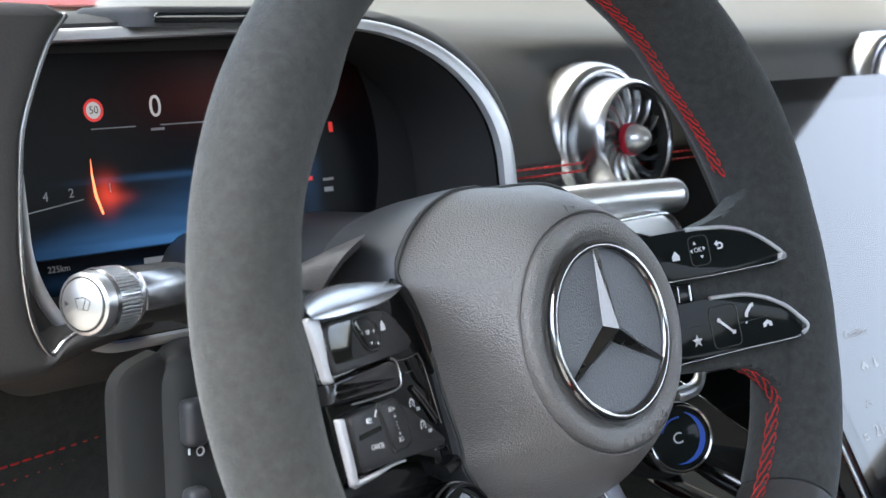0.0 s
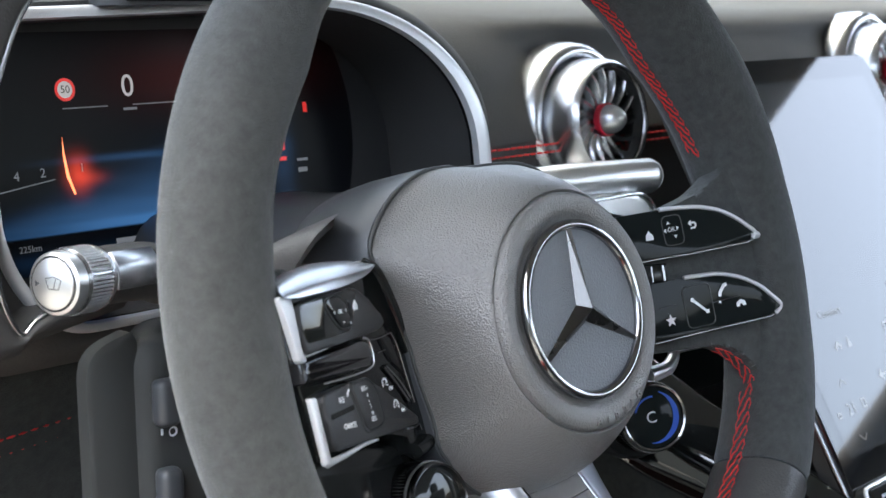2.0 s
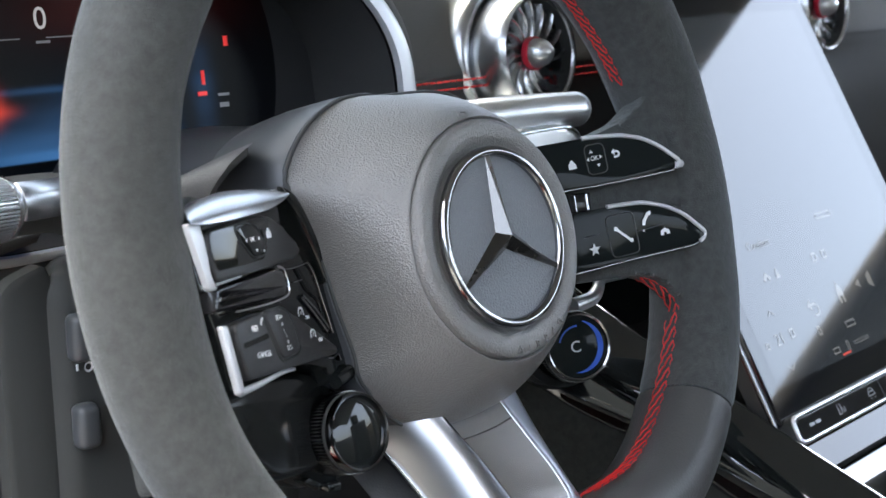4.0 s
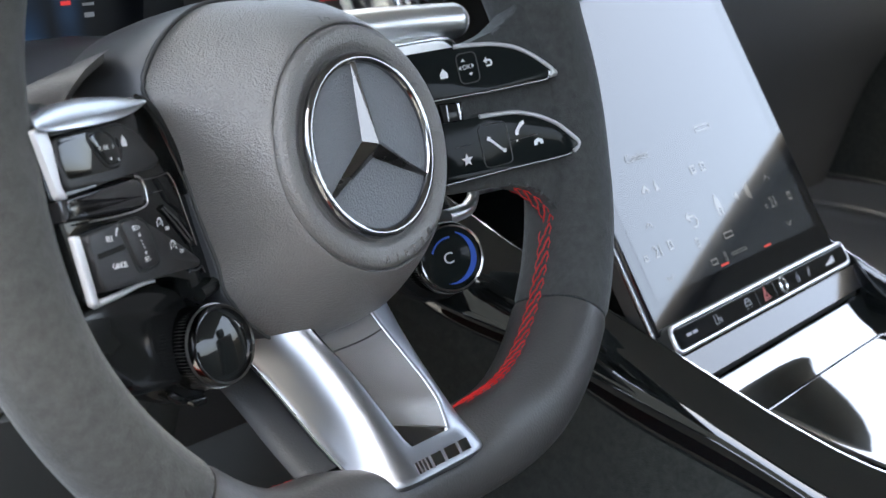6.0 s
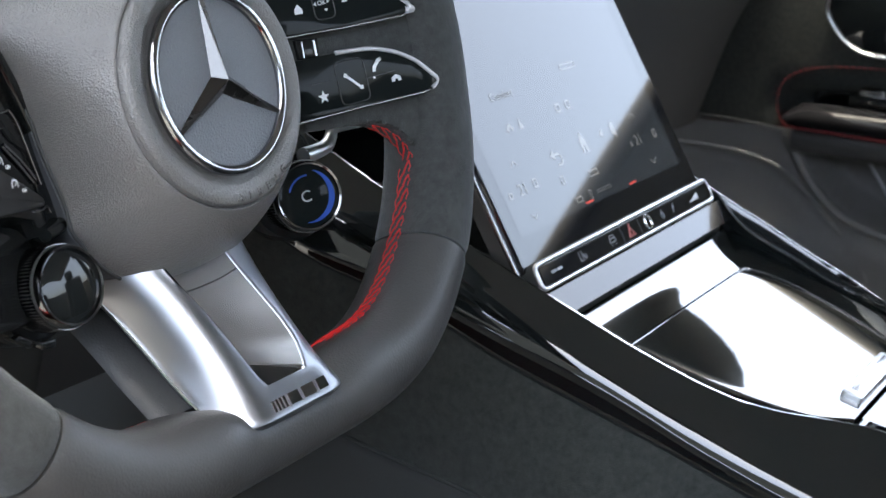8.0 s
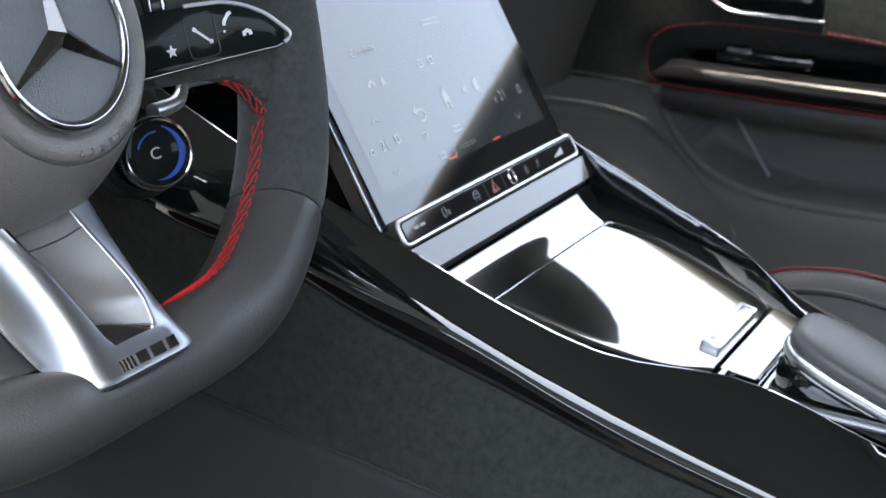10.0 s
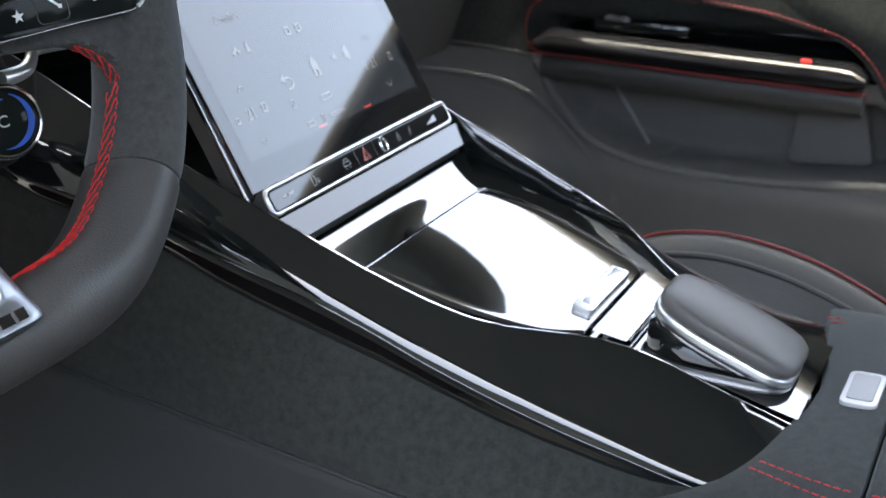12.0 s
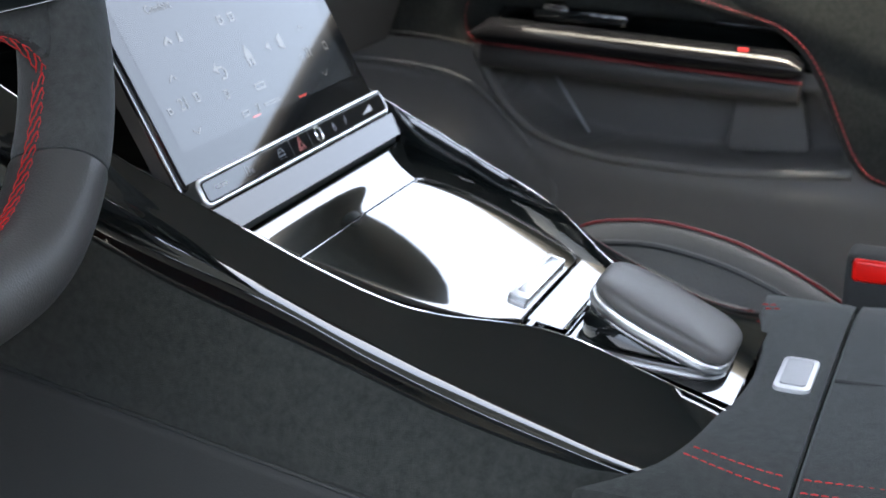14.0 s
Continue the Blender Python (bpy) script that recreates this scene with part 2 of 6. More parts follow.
def smooth(points, steps=8, loop=False):
    """A Catmull-Rom line through points."""
    pts = [Vector(p) for p in points]
    n = len(pts)
    out = []
    for i in range(n if loop else n - 1):
        p0 = pts[(i - 1) % n] if loop or i else pts[0]
        p1, p2 = pts[i], pts[(i + 1) % n]
        p3 = pts[(i + 2) % n] if loop or i + 2 < n else pts[-1]
        for s in range(steps):
            t = s / steps
            out.append(0.5 * ((2 * p1) + (p2 - p0) * t + (2 * p0 - 5 * p1 + 4 * p2 - p3) * t * t + (3 * p1 - p0 - 3 * p2 + p3) * t ** 3))
    if not loop:
        out.append(pts[-1])
    return out


def rounded(points, radius, steps=5):
    """A 2D outline with rounded corners."""
    pts = [Vector(p[:2]) for p in points]
    out = []
    for i, p in enumerate(pts):
        r = radius[i] if isinstance(radius, (list, tuple)) else radius
        a, b = pts[i - 1] - p, pts[(i + 1) % len(pts)] - p
        r = min(r, 0.49 * a.length, 0.49 * b.length)
        s, e = p + a.normalized() * r, p + b.normalized() * r
        for k in range(steps + 1):
            t = k / steps
            out.append((1 - t) ** 2 * s + 2 * t * (1 - t) * p + t * t * e)
    return out


def plate(outline, low, high, bevel=0.0, m=None, bend=None, sharp=35, segments=2):
    """A slab over a 2D outline between two heights; bend(x, y) lifts it."""
    b = bmesh.new()
    base = b.faces.new([b.verts.new((x, y, low)) for x, y in outline])
    top = bmesh.ops.extrude_face_region(b, geom=[base])
    up = [v for v in top["geom"] if isinstance(v, bmesh.types.BMVert)]
    for v in up:
        v.co.z = high
    if bevel:
        rim = [e for e in b.edges if all(v in set(up) for v in e.verts)]
        bmesh.ops.bevel(b, geom=rim, offset=bevel, segments=segments, profile=0.5, affect="EDGES")
    if bend:
        bmesh.ops.triangulate(b, faces=[f for f in b.faces if len(f.verts) > 4])
        for v in b.verts:
            v.co.z += bend(v.co.x, v.co.y)
    me = from_bm(b, sharp)
    if m:
        me.transform(m)
    return me


def box(x0, x1, y0, y1, z0, z1, bevel=0.0, m=None, segments=2):
    b = bmesh.new()
    bmesh.ops.create_cube(b, size=1)
    for v in b.verts:
        v.co = Vector((x0 if v.co.x < 0 else x1, y0 if v.co.y < 0 else y1, z0 if v.co.z < 0 else z1))
    if bevel:
        bmesh.ops.bevel(b, geom=list(b.edges), offset=bevel, segments=segments, profile=0.5, affect="EDGES")
    me = from_bm(b, 35)
    if m:
        me.transform(m)
    return me


def lettering(text, size, m, extrude=0.00006):
    """Writing in the built-in font, centred at m, in its xy plane."""
    curve = bpy.data.curves.new("writing", "FONT")
    curve.body, curve.size, curve.extrude = text, size, extrude
    curve.align_x, curve.align_y = "CENTER", "CENTER"
    curve.resolution_u = 3
    ob = new("writing", curve)
    me = bpy.data.meshes.new_from_object(ob.evaluated_get(bpy.context.evaluated_depsgraph_get()))
    bpy.data.objects.remove(ob)
    me.transform(m)
    return me


def basis(origin, x, y):
    """A pose with its x and y axes along the given ways."""
    x = Vector(x).normalized()
    z = x.cross(Vector(y)).normalized()
    y = z.cross(x)
    return Matrix(((x.x, y.x, z.x, origin[0]), (x.y, y.y, z.y, origin[1]), (x.z, y.z, z.z, origin[2]), (0, 0, 0, 1)))


def dashes(points, length, gap, radius, lift=None):
    """Sewn stitches along a line."""
    pts = [Vector(p) for p in points]
    out, run, k = [], 0.0, 0
    marks = [0.0]
    for a, b in zip(pts, pts[1:]):
        marks.append(marks[-1] + (b - a).length)

    def at(s):
        for i in range(len(pts) - 1):
            if s <= marks[i + 1]:
                return pts[i].lerp(pts[i + 1], (s - marks[i]) / max(1e-9, marks[i + 1] - marks[i]))
        return pts[-1]
    s = 0.0
    while s + length < marks[-1]:
        a, b = at(s), at(s + length)
        mid = (a + b) / 2 + Vector(lift or (0, 0, radius * 0.8))
        out.append(tube([a, a.lerp(mid, 0.6), mid, b.lerp(mid, 0.6), b], radius, 5))
        s += length + gap
    return join(*out)


def lerp_table(table, v):
    """Smooth look-up in rows of (key, value), keys rising."""
    if v <= table[0][0]:
        return table[0][1]
    for i in range(len(table) - 1):
        (a, fa), (b, fb) = table[i], table[i + 1]
        if v <= b:
            h = b - a
            slope = (fb - fa) / h
            before = (fa - table[i - 1][1]) / (a - table[i - 1][0]) if i else slope
            after = (table[i + 2][1] - fb) / (table[i + 2][0] - b) if i + 2 < len(table) else slope
            m0 = 0.0 if before * slope <= 0 else 2 * before * slope / (before + slope)
            m1 = 0.0 if after * slope <= 0 else 2 * after * slope / (after + slope)
            t = (v - a) / h
            return fa * (1 + 2 * t) * (1 - t) ** 2 + h * m0 * t * (1 - t) ** 2 + fb * t * t * (3 - 2 * t) + h * m1 * t * t * (t - 1)
    return table[-1][1]

# ---- steering wheel: u to the right, v up along its plane, n towards the driver ----
TILT = radians(15.3)
WHEEL = Matrix(((1, 0, 0, 0.0), (0, math.sin(TILT), -math.cos(TILT), 0.01897), (0, math.cos(TILT), math.sin(TILT), 0.70590), (0, 0, 0, 1)))
wheel = thing("steering_wheel", "dark suede and leather steering wheel with red stitching and silver spoke", "steering wheel", m=WHEEL)
RIM = 0.163
INNER = [(-90, 0.0085), (-84, 0.0095), (-77, 0.0170), (-72, 0.0190), (-60, 0.0178), (-44, 0.0170), (-30, 0.0160), (-22, 0.0165), (-12, 0.0185), (0, 0.0190), (10, 0.0195), (17, 0.0200), (22, 0.0200), (27, 0.0208), (32, 0.0216), (38, 0.0222), (43, 0.0200), (48, 0.0170), (56, 0.0150), (66, 0.0125), (90, 0.0125)]
FRONT = [(-90, 0.0135), (-82, 0.0145), (-74, 0.0172), (-40, 0.0172), (-22, 0.0150), (-12, 0.0132), (6, 0.0132), (16, 0.0152), (30, 0.0172), (90, 0.0172)]


def rim_centre(a):
    """The rim's middle line: a circle, flattened at the bottom."""
    u, v = RIM * math.cos(a), RIM * math.sin(a)
    low, k = -0.1455, 0.008
    v = low + k * math.log(1 + math.exp((v - low) / k))
    return Vector((u, v, 0))


def rim_point(a, phi, grow=0.0):
    """A point of the rim's skin; phi 0 outwards, 90 towards the driver, 180 inwards."""
    c = rim_centre(a)
    t = (rim_centre(a + 0.01) - rim_centre(a - 0.01)).normalized()
    out = Vector((t.y, -t.x, 0))
    deg = math.degrees(math.asin(max(-1, min(1, math.sin(a)))))
    rin, rout = lerp_table(INNER, deg) + (0.0034 * math.exp(-((deg - 1) / 13) ** 2) if math.cos(a) < 0 else 0.0), 0.0172
    r = rout if math.cos(phi) > 0 else rin
    s, co = math.sin(phi), math.cos(phi)
    back = 0.0172 + (0.021 * -co if co < 0 else 0.0)
    return c + out * (r + grow) * math.copysign(abs(co) ** 0.92, co) + Vector((0, 0, ((lerp_table(FRONT, deg) if s > 0 else back) + grow) * math.copysign(abs(s) ** 0.92, s)))


def rim_section(a0, a1, steps):
    rows = []
    for i in range(steps + 1):
        a = radians(a0 + (a1 - a0) * i / steps)
        shy = -0.0007 if i in (0, steps) else 0.0
        rows.append([rim_point(a, 2 * math.pi * j / 36, shy) for j in range(36)])
    return sheet(rows, loop_cols=True, caps=True, sharp=60)


part("suede_grip", rim_section(-40, 62, 90), GRIPSUEDE, wheel, "dark grey suede grip", local=True)
part("suede_grip", rim_section(118, 223.5, 90), GRIPSUEDE, wheel, "dark grey suede grip", local=True)
part("leather_grip", rim_section(62.4, 117.6, 50), LEATHER, wheel, "smooth black leather top of the rim", local=True)
part("leather_grip", rim_section(223.9, 319.6, 90), LEATHER, wheel, "smooth black leather bottom of the rim", local=True)


def cross_stitch(at, count):
    """Red thread along a strip at(f, w): long slants, with a fine zigzag of the knots on either side."""
    out = []

    def thread(marks, r, lift):
        pts = []
        for (f, w), (g, x) in zip(marks, marks[1:]):
            for k in range(4):
                t = k / 4
                pts.append(at(f + (g - f) * t, w + (x - w) * t, 0.0004 + lift * math.sin(math.pi * t)))
        pts.append(at(*marks[-1], 0.0003))
        out.append(tube(pts, r, 5))
    for i in range(count):
        f, p = i / count, 1 / count
        thread([(f, -0.44), (f + 0.8 * p, 0.0), (f + 1.5 * p, 0.44)], 0.00042, 0.0004)
        thread([(f, -0.44), (f + 0.4 * p, -0.58), (f + 0.8 * p, -0.44)], 0.00026, 0.0002)
        thread([(f + 0.5 * p, 0.44), (f + 0.9 * p, 0.58), (f + 1.3 * p, 0.44)], 0.00026, 0.0002)
    return join(*out)


def rim_strip(a0, a1, phi, width):
    return lambda f, w, lift: rim_point(radians(a0 + (a1 - a0) * f), radians(phi + width * w), lift)


for a0, a1, n, phi, w in ((18, 61, 19, 198, 9), (162, 119, 19, 206, 9), (-26, -74, 18, 190, 9), (206, 254, 18, 219, 9)):
    part("stitching", cross_stitch(rim_strip(a0, a1, phi, w), n), THREAD, wheel, "slanted red stitching", local=True)

# airbag cover
HUB = Vector((0, -0.0107, 0))


# reach of the cover beside the left controls: a corner at their top, drawn in along the housing
FLANK_EDGE = [(98, 0.0668), (108, 0.0700), (113, 0.0718), (119, 0.0732), (128, 0.0749), (139, 0.0762), (148, 0.0766), (151, 0.0752), (153, 0.0724), (156, 0.0682), (160, 0.0637), (164, 0.0608), (172, 0.0575), (182, 0.0549), (192, 0.0551), (201, 0.0561), (209, 0.0580), (215, 0.0612), (219, 0.0650), (226, 0.0668)]


def hub_edge(a):
    """How far the cover reaches in a direction: narrow at the controls, fuller below."""
    deg = math.degrees(a) % 360
    if 98 <= deg <= 226:
        return lerp_table(FLANK_EDGE, deg)
    c, s = abs(math.cos(a)), abs(math.sin(a))
    tall, p = (0.0652, 4.0) if math.sin(a) > 0 else (0.0708, 2.65)
    return 1 / ((c / 0.0560) ** p + (s / tall) ** p) ** (1 / p)


def shell_flare(a):
    """The shell behind the cover spreads towards the left web."""
    deg = math.degrees(a) % 360
    rise, fall = max(0.0, min(1.0, (deg - 112) / 30)), max(0.0, min(1.0, (185 - deg) / 25))
    return 0.045 * rise * rise * (3 - 2 * rise) * fall * fall * (3 - 2 * fall)


def hub_height(r, a):
    """Flat field, a soft dish wall, a ball that falls to its edge, and a fine seam."""
    if r < 0.0358:
        return 0.0122
    wall = 0.0029 * (1 - math.exp(-((r - 0.0358) / 0.0030) ** 1.6))
    e = hub_edge(a)
    even = sum(hub_edge(a + radians(8 * k)) for k in range(-5, 6)) / 11
    e = max(0.0500, even + (e - even) * max(0.0, min(1.0, (r - 0.0440) / (e - 0.0440))) ** 2)
    s = max(0.0, min(1.0, (r - 0.0440) / (e - 0.0440)))
    crown = 0.0440 * (1 - max(0.0, 1 - s ** 1.5) ** (0.74 + (0.40 * math.sin(2 * a) ** 2 if math.sin(a) > 0 else 0.0)))
    g = (r - 0.0474) / 0.00042
    return 0.0122 + wall - crown - 0.0022 * math.exp(-g * g)


def hub_point(r, a, lift=0.0):
    return HUB + Vector((r * math.cos(a), r * math.sin(a), hub_height(r, a) + lift))


radii = [0.0, 0.012, 0.024, 0.034, 0.0358, 0.0364, 0.0370, 0.0377, 0.0384, 0.0392, 0.040, 0.041, 0.042, 0.043, 0.044, 0.0450, 0.0459, 0.0465, 0.0469, 0.0472, 0.0474, 0.0476, 0.0479, 0.0483, 0.0489, 0.0500]
rows = []
for i in range(128):
    a = 2 * math.pi * i / 128
    e = hub_edge(a)
    row = [hub_point(r, a) for r in radii]
    row += [hub_point(0.0500 + (e - 0.0500) * k, a) for k in (0.06, 0.12, 0.18, 0.25, 0.38, 0.5, 0.6, 0.7, 0.78, 0.85, 0.91, 0.95, 0.98, 0.995, 1.0)]
    row += [HUB + Vector((e * math.cos(a) * f, e * math.sin(a) * f, z)) for f, z in ((0.995, -0.030), (0.975, -0.034), (0.94, -0.045), (0.9, -0.058))]
    rows.append(row)
cover = part("airbag_cover", sheet(rows, loop_rows=True, sharp=60), PAD, wheel, "grained dark grey airbag cover", local=True)
letters = []
for k, ch in enumerate("AIRBAG"):
    a = radians(-97 + 7.4 * k)
    r = 0.0442
    o = hub_point(r, a, 0.0001)
    out = (hub_point(r + 0.001, a) - hub_point(r - 0.001, a)).normalized()
    along = (hub_point(r, a + 0.02) - hub_point(r, a - 0.02)).normalized()
    letters.append(lettering(ch, 0.0044, basis(o, along, -out), 0.0005))
part("embossed_writing", join(*letters), PAD, cover, "raised airbag lettering", local=True)
o = hub_point(0.0500, radians(98))
part("embossed_mark", join(*[tube([o + Vector(p) for p in seg], 0.00025, 5) for seg in (
    ((-0.002, 0.002, 0.0002), (0.0, -0.002, 0.0006)), ((0.0, -0.002, 0.0006), (0.004, -0.0015, 0.0005)), ((0.004, -0.0015, 0.0005), (0.0035, 0.001, 0.0001)), ((0.0035, 0.001, 0.0001), (0.001, 0.001, 0.0002)))]), PAD, cover, "small raised mark", local=True)

emblem = part("emblem", lathe([(0.0, 0.0142), (0.0325, 0.0142), (0.0332, 0.0136), (0.0335, 0.0100)], 64, Matrix.Translation(HUB)), EMBLEM, wheel, "round grey emblem field with three chrome arms", local=True)
ring = [HUB + Vector((0.0338 * math.cos(2 * math.pi * i / 96), 0.0338 * math.sin(2 * math.pi * i / 96), 0.0148)) for i in range(96)]
part("ring", tube(ring, 0.0021, 14, loop=True), SMOKE, emblem, "chrome ring", local=True)
for deg in (90, 210, 330):
    d = Vector((math.cos(radians(deg)), math.sin(radians(deg)), 0))
    s = Vector((-d.y, d.x, 0))
    base, peak = 0.0144, 0.0190
    tip = HUB + d * 0.0328 + Vector((0, 0, 0.0162))
    e = [HUB + (d * math.cos(radians(60)) + s * sg * math.sin(radians(60))) * 0.0047 + Vector((0, 0, base)) for sg in (1, -1)]
    top = HUB + Vector((0, 0, peak))
    low = [HUB + d * 0.0328 + s * sg * 0.0007 + Vector((0, 0, base)) for sg in (1, -1)]
    part("arm", mesh([top, e[0], low[0], tip, low[1], e[1], HUB + Vector((0, 0, base))], [(0, 1, 2, 3), (0, 3, 4, 5), (2, 4, 3), (6, 1, 0), (6, 0, 5), (6, 5, 4, 2, 1)], sharp=10), EMBLEMARM, emblem, "faceted dark chrome arm", local=True)

gap = [HUB + Vector((hub_edge(2 * math.pi * i / 96) * 1.004 * math.cos(2 * math.pi * i / 96), hub_edge(2 * math.pi * i / 96) * 1.004 * math.sin(2 * math.pi * i / 96), -0.0285)) for i in range(96)]
part("cover_gap", tube(gap, 0.0009, 8, loop=True), DARK, wheel, "dark gap round the cover", local=True)

# body behind the cover, reaching back to the column
rows = []
for i in range(64):
    a = 2 * math.pi * i / 64
    e = hub_edge(a)
    rows.append([HUB + Vector((e * f * math.cos(a), e * f * math.sin(a), z)) for f, z in ((0.97, -0.0285), (1.012, -0.0300), (1.022 + 0.20 * shell_flare(a), -0.0335), (1.026 + 0.62 * shell_flare(a), -0.044), (1.03 + shell_flare(a), -0.060), (1.02 + shell_flare(a), -0.075), (0.96, -0.082), (0.6, -0.088), (0.0, -0.088))])
part("hub_shell", sheet(rows, loop_rows=True), SATIN, wheel, "smooth dark satin hub shell", local=True)


# thumb controls
def pod_pose(side, lift=0.0):
    """The slanted face of the controls on one side; its own x is u, y is v."""
    if side > 0:
        return basis((0, 0, 0.011 - 0.35 * 0.152 + lift), (1, 0, 0.35), (0, 1, 0))
    return basis((0, 0, 0.006 - 0.10 * 0.14 + lift), (1, 0, -0.10), (0, 1, 0))


def across(u, side):
    """Distance along the slanted face for a distance u from the wheel's axis."""
    return u * math.sqrt(1 + 0.35 ** 2) if side > 0 else -(0.1345 + 0.93 * (u - 0.126)) * math.sqrt(1.01)


S = -1
UPPER = [(0.0600, 0.0235), (0.0794, 0.0232), (0.0966, 0.0229), (0.1139, 0.0212), (0.1251, 0.0178), (0.1335, 0.0125), (0.1428, 0.0040), (0.1385, 0.0005), (0.1059, 0.0007), (0.0620, 0.0020)]
LOWER = [(0.0600, -0.0086), (0.0859, -0.0092), (0.1019, -0.0094), (0.1180, -0.0107), (0.1293, -0.0146), (0.1385, -0.0202), (0.1492, -0.0318), (0.1420, -0.0354), (0.1090, -0.0350), (0.0620, -0.0354)]


def outline(points, side, grow=0.0):
    line = rounded([(across(u, side), v) for u, v in points], 0.004)
    if grow:
        c = sum(line, Vector((0, 0))) / len(line)
        line = [p + (p - c).normalized() * grow for p in line]
    return line if side > 0 else line[::-1]


def icon(kind, at, size, side, lift=0.0006, face=None):
    """Small printed signs on the controls."""
    m = (face or pod_pose(side, lift)) @ Matrix.Translation((across(at[0], side), at[1], 0)) @ Matrix.Diagonal((size, size, 1, 1))
    flat = []

    def poly(pts):
        flat.append(plate([Vector(p) for p in pts], 0, 0.0001, m=m))
    if kind == "home":
        poly([(-0.5, -0.5), (0.5, -0.5), (0.5, 0.0), (0.0, 0.55), (-0.5, 0.0)])
    elif kind == "back":
        poly([(-0.6, 0.1), (-0.15, 0.5), (-0.15, 0.25), (0.3, 0.25), (0.55, 0.0), (0.55, -0.3), (0.3, -0.55), (-0.3, -0.55), (-0.3, -0.35), (0.2, -0.35), (0.32, -0.2), (0.32, -0.05), (0.2, 0.03), (-0.15, 0.03), (-0.15, -0.25)])
    elif kind == "star":
        poly([((0.6 if k % 2 == 0 else 0.26) * math.sin(math.pi * k / 5), (0.6 if k % 2 == 0 else 0.26) * math.cos(math.pi * k / 5)) for k in range(10)][::-1])
    elif kind == "phone":
        poly([(-0.6, -0.5), (-0.3, -0.55), (-0.2, -0.25), (0.25, 0.2), (0.55, 0.3), (0.5, 0.6), (0.1, 0.5), (-0.5, -0.1)])
    elif kind == "hang":
        poly([(-0.6, -0.3), (-0.2, -0.3), (-0.15, -0.05), (0.15, -0.05), (0.2, -0.3), (0.6, -0.3), (0.55, 0.15), (0.0, 0.4), (-0.55, 0.15)])
    elif kind == "volume":
        poly([(-1.5, 1.0), (-1.1, 1.3), (1.3, -1.0), (1.0, -1.3)])
        poly([(-1.9, 1.1), (-1.3, 0.8), (-1.0, 1.5), (-1.6, 1.7)])
        poly([(0.9, -1.5), (1.6, -1.6), (1.7, -0.9), (1.1, -0.9)])
    elif kind == "up":
        poly([(-0.5, -0.3), (0.5, -0.3), (0.0, 0.4)])
    elif kind == "down":
        poly([(-0.5, 0.3), (0.0, -0.4), (0.5, 0.3)])
    elif kind == "right":
        poly([(-0.3, -0.5), (0.4, 0.0), (-0.3, 0.5)])
    elif kind == "left":
        poly([(0.3, -0.5), (0.3, 0.5), (-0.4, 0.0)])
    elif kind == "speed":
        for k in range(7):
            a = radians(-30 + 240 * k / 7)
            poly([(0.6 * math.cos(a + s) * f, 0.6 * math.sin(a + s) * f) for s, f in ((0, 0.72), (0, 1), (0.45, 1), (0.45, 0.72))])
        poly([(-0.08, -0.1), (0.05, -0.1), (0.3, 0.35)])
    elif kind == "dot":
        poly([(0.3 * math.cos(k), 0.3 * math.sin(k)) for k in range(6)])
    return join(*flat)


side = 1
wing = [(0.080, 0.020), (0.105, 0.0235), (0.122, 0.0275), (0.133, 0.034), (0.141, 0.044), (0.149, 0.050), (0.152, 0.0), (0.152, -0.066), (0.1345, -0.066), (0.1322, -0.0590), (0.1285, -0.0525), (0.1225, -0.0468), (0.114, -0.0430), (0.080, -0.040)]
part("suede_wing", plate(outline(wing, side), -0.022, -0.0050, 0.003, pod_pose(side)), GRIPSUEDE, wheel, "suede web between rim and controls", local=True)
# dark clip between the two control panels
clip = part("panel_clip", plate([Vector((across(u, 1), v)) for u, v in [(0.0838, -0.0001), (0.095, -0.0013), (0.0939, -0.0095), (0.084, -0.0088)]], -0.006, -0.0030, 0.0006, pod_pose(1)), HOUSING, wheel, "dark clip between the control panels", local=True)
for (u0, v0), (u1, v1), r in (((0.0932, -0.0017), (0.0929, -0.0088), 0.0006), ((0.0875, -0.0014), (0.0869, -0.0084), 0.0004)):
    part("clip_rib", tube([pod_pose(1, -0.0028) @ Vector((across(u0, 1), v0, 0)), pod_pose(1, -0.0028) @ Vector((across(u1, 1), v1, 0))], r, 6), SILVER, clip, "bright rib", local=True)
corner = smooth([Vector((u, v, 0)) for u, v in ((0.1170, -0.0440), (0.1225, -0.0468), (0.1285, -0.0525), (0.1322, -0.0590), (0.1335, -0.0640))], 10)


def corner_strip(f, w, lift):
    """The edge of the web from the controls round into the rim."""
    x = f * (len(corner) - 1)
    i = min(len(corner) - 2, int(x))
    p = corner[i].lerp(corner[i + 1], x - i)
    d = (corner[i + 1] - corner[i]).normalized()
    n = 0.011 - 0.35 * (0.152 - p.x) - 0.0105 - 0.0055 * w
    return Vector((p.x, p.y, n)) + Vector((d.y, -d.x, 0)) * (lift + 0.0002)


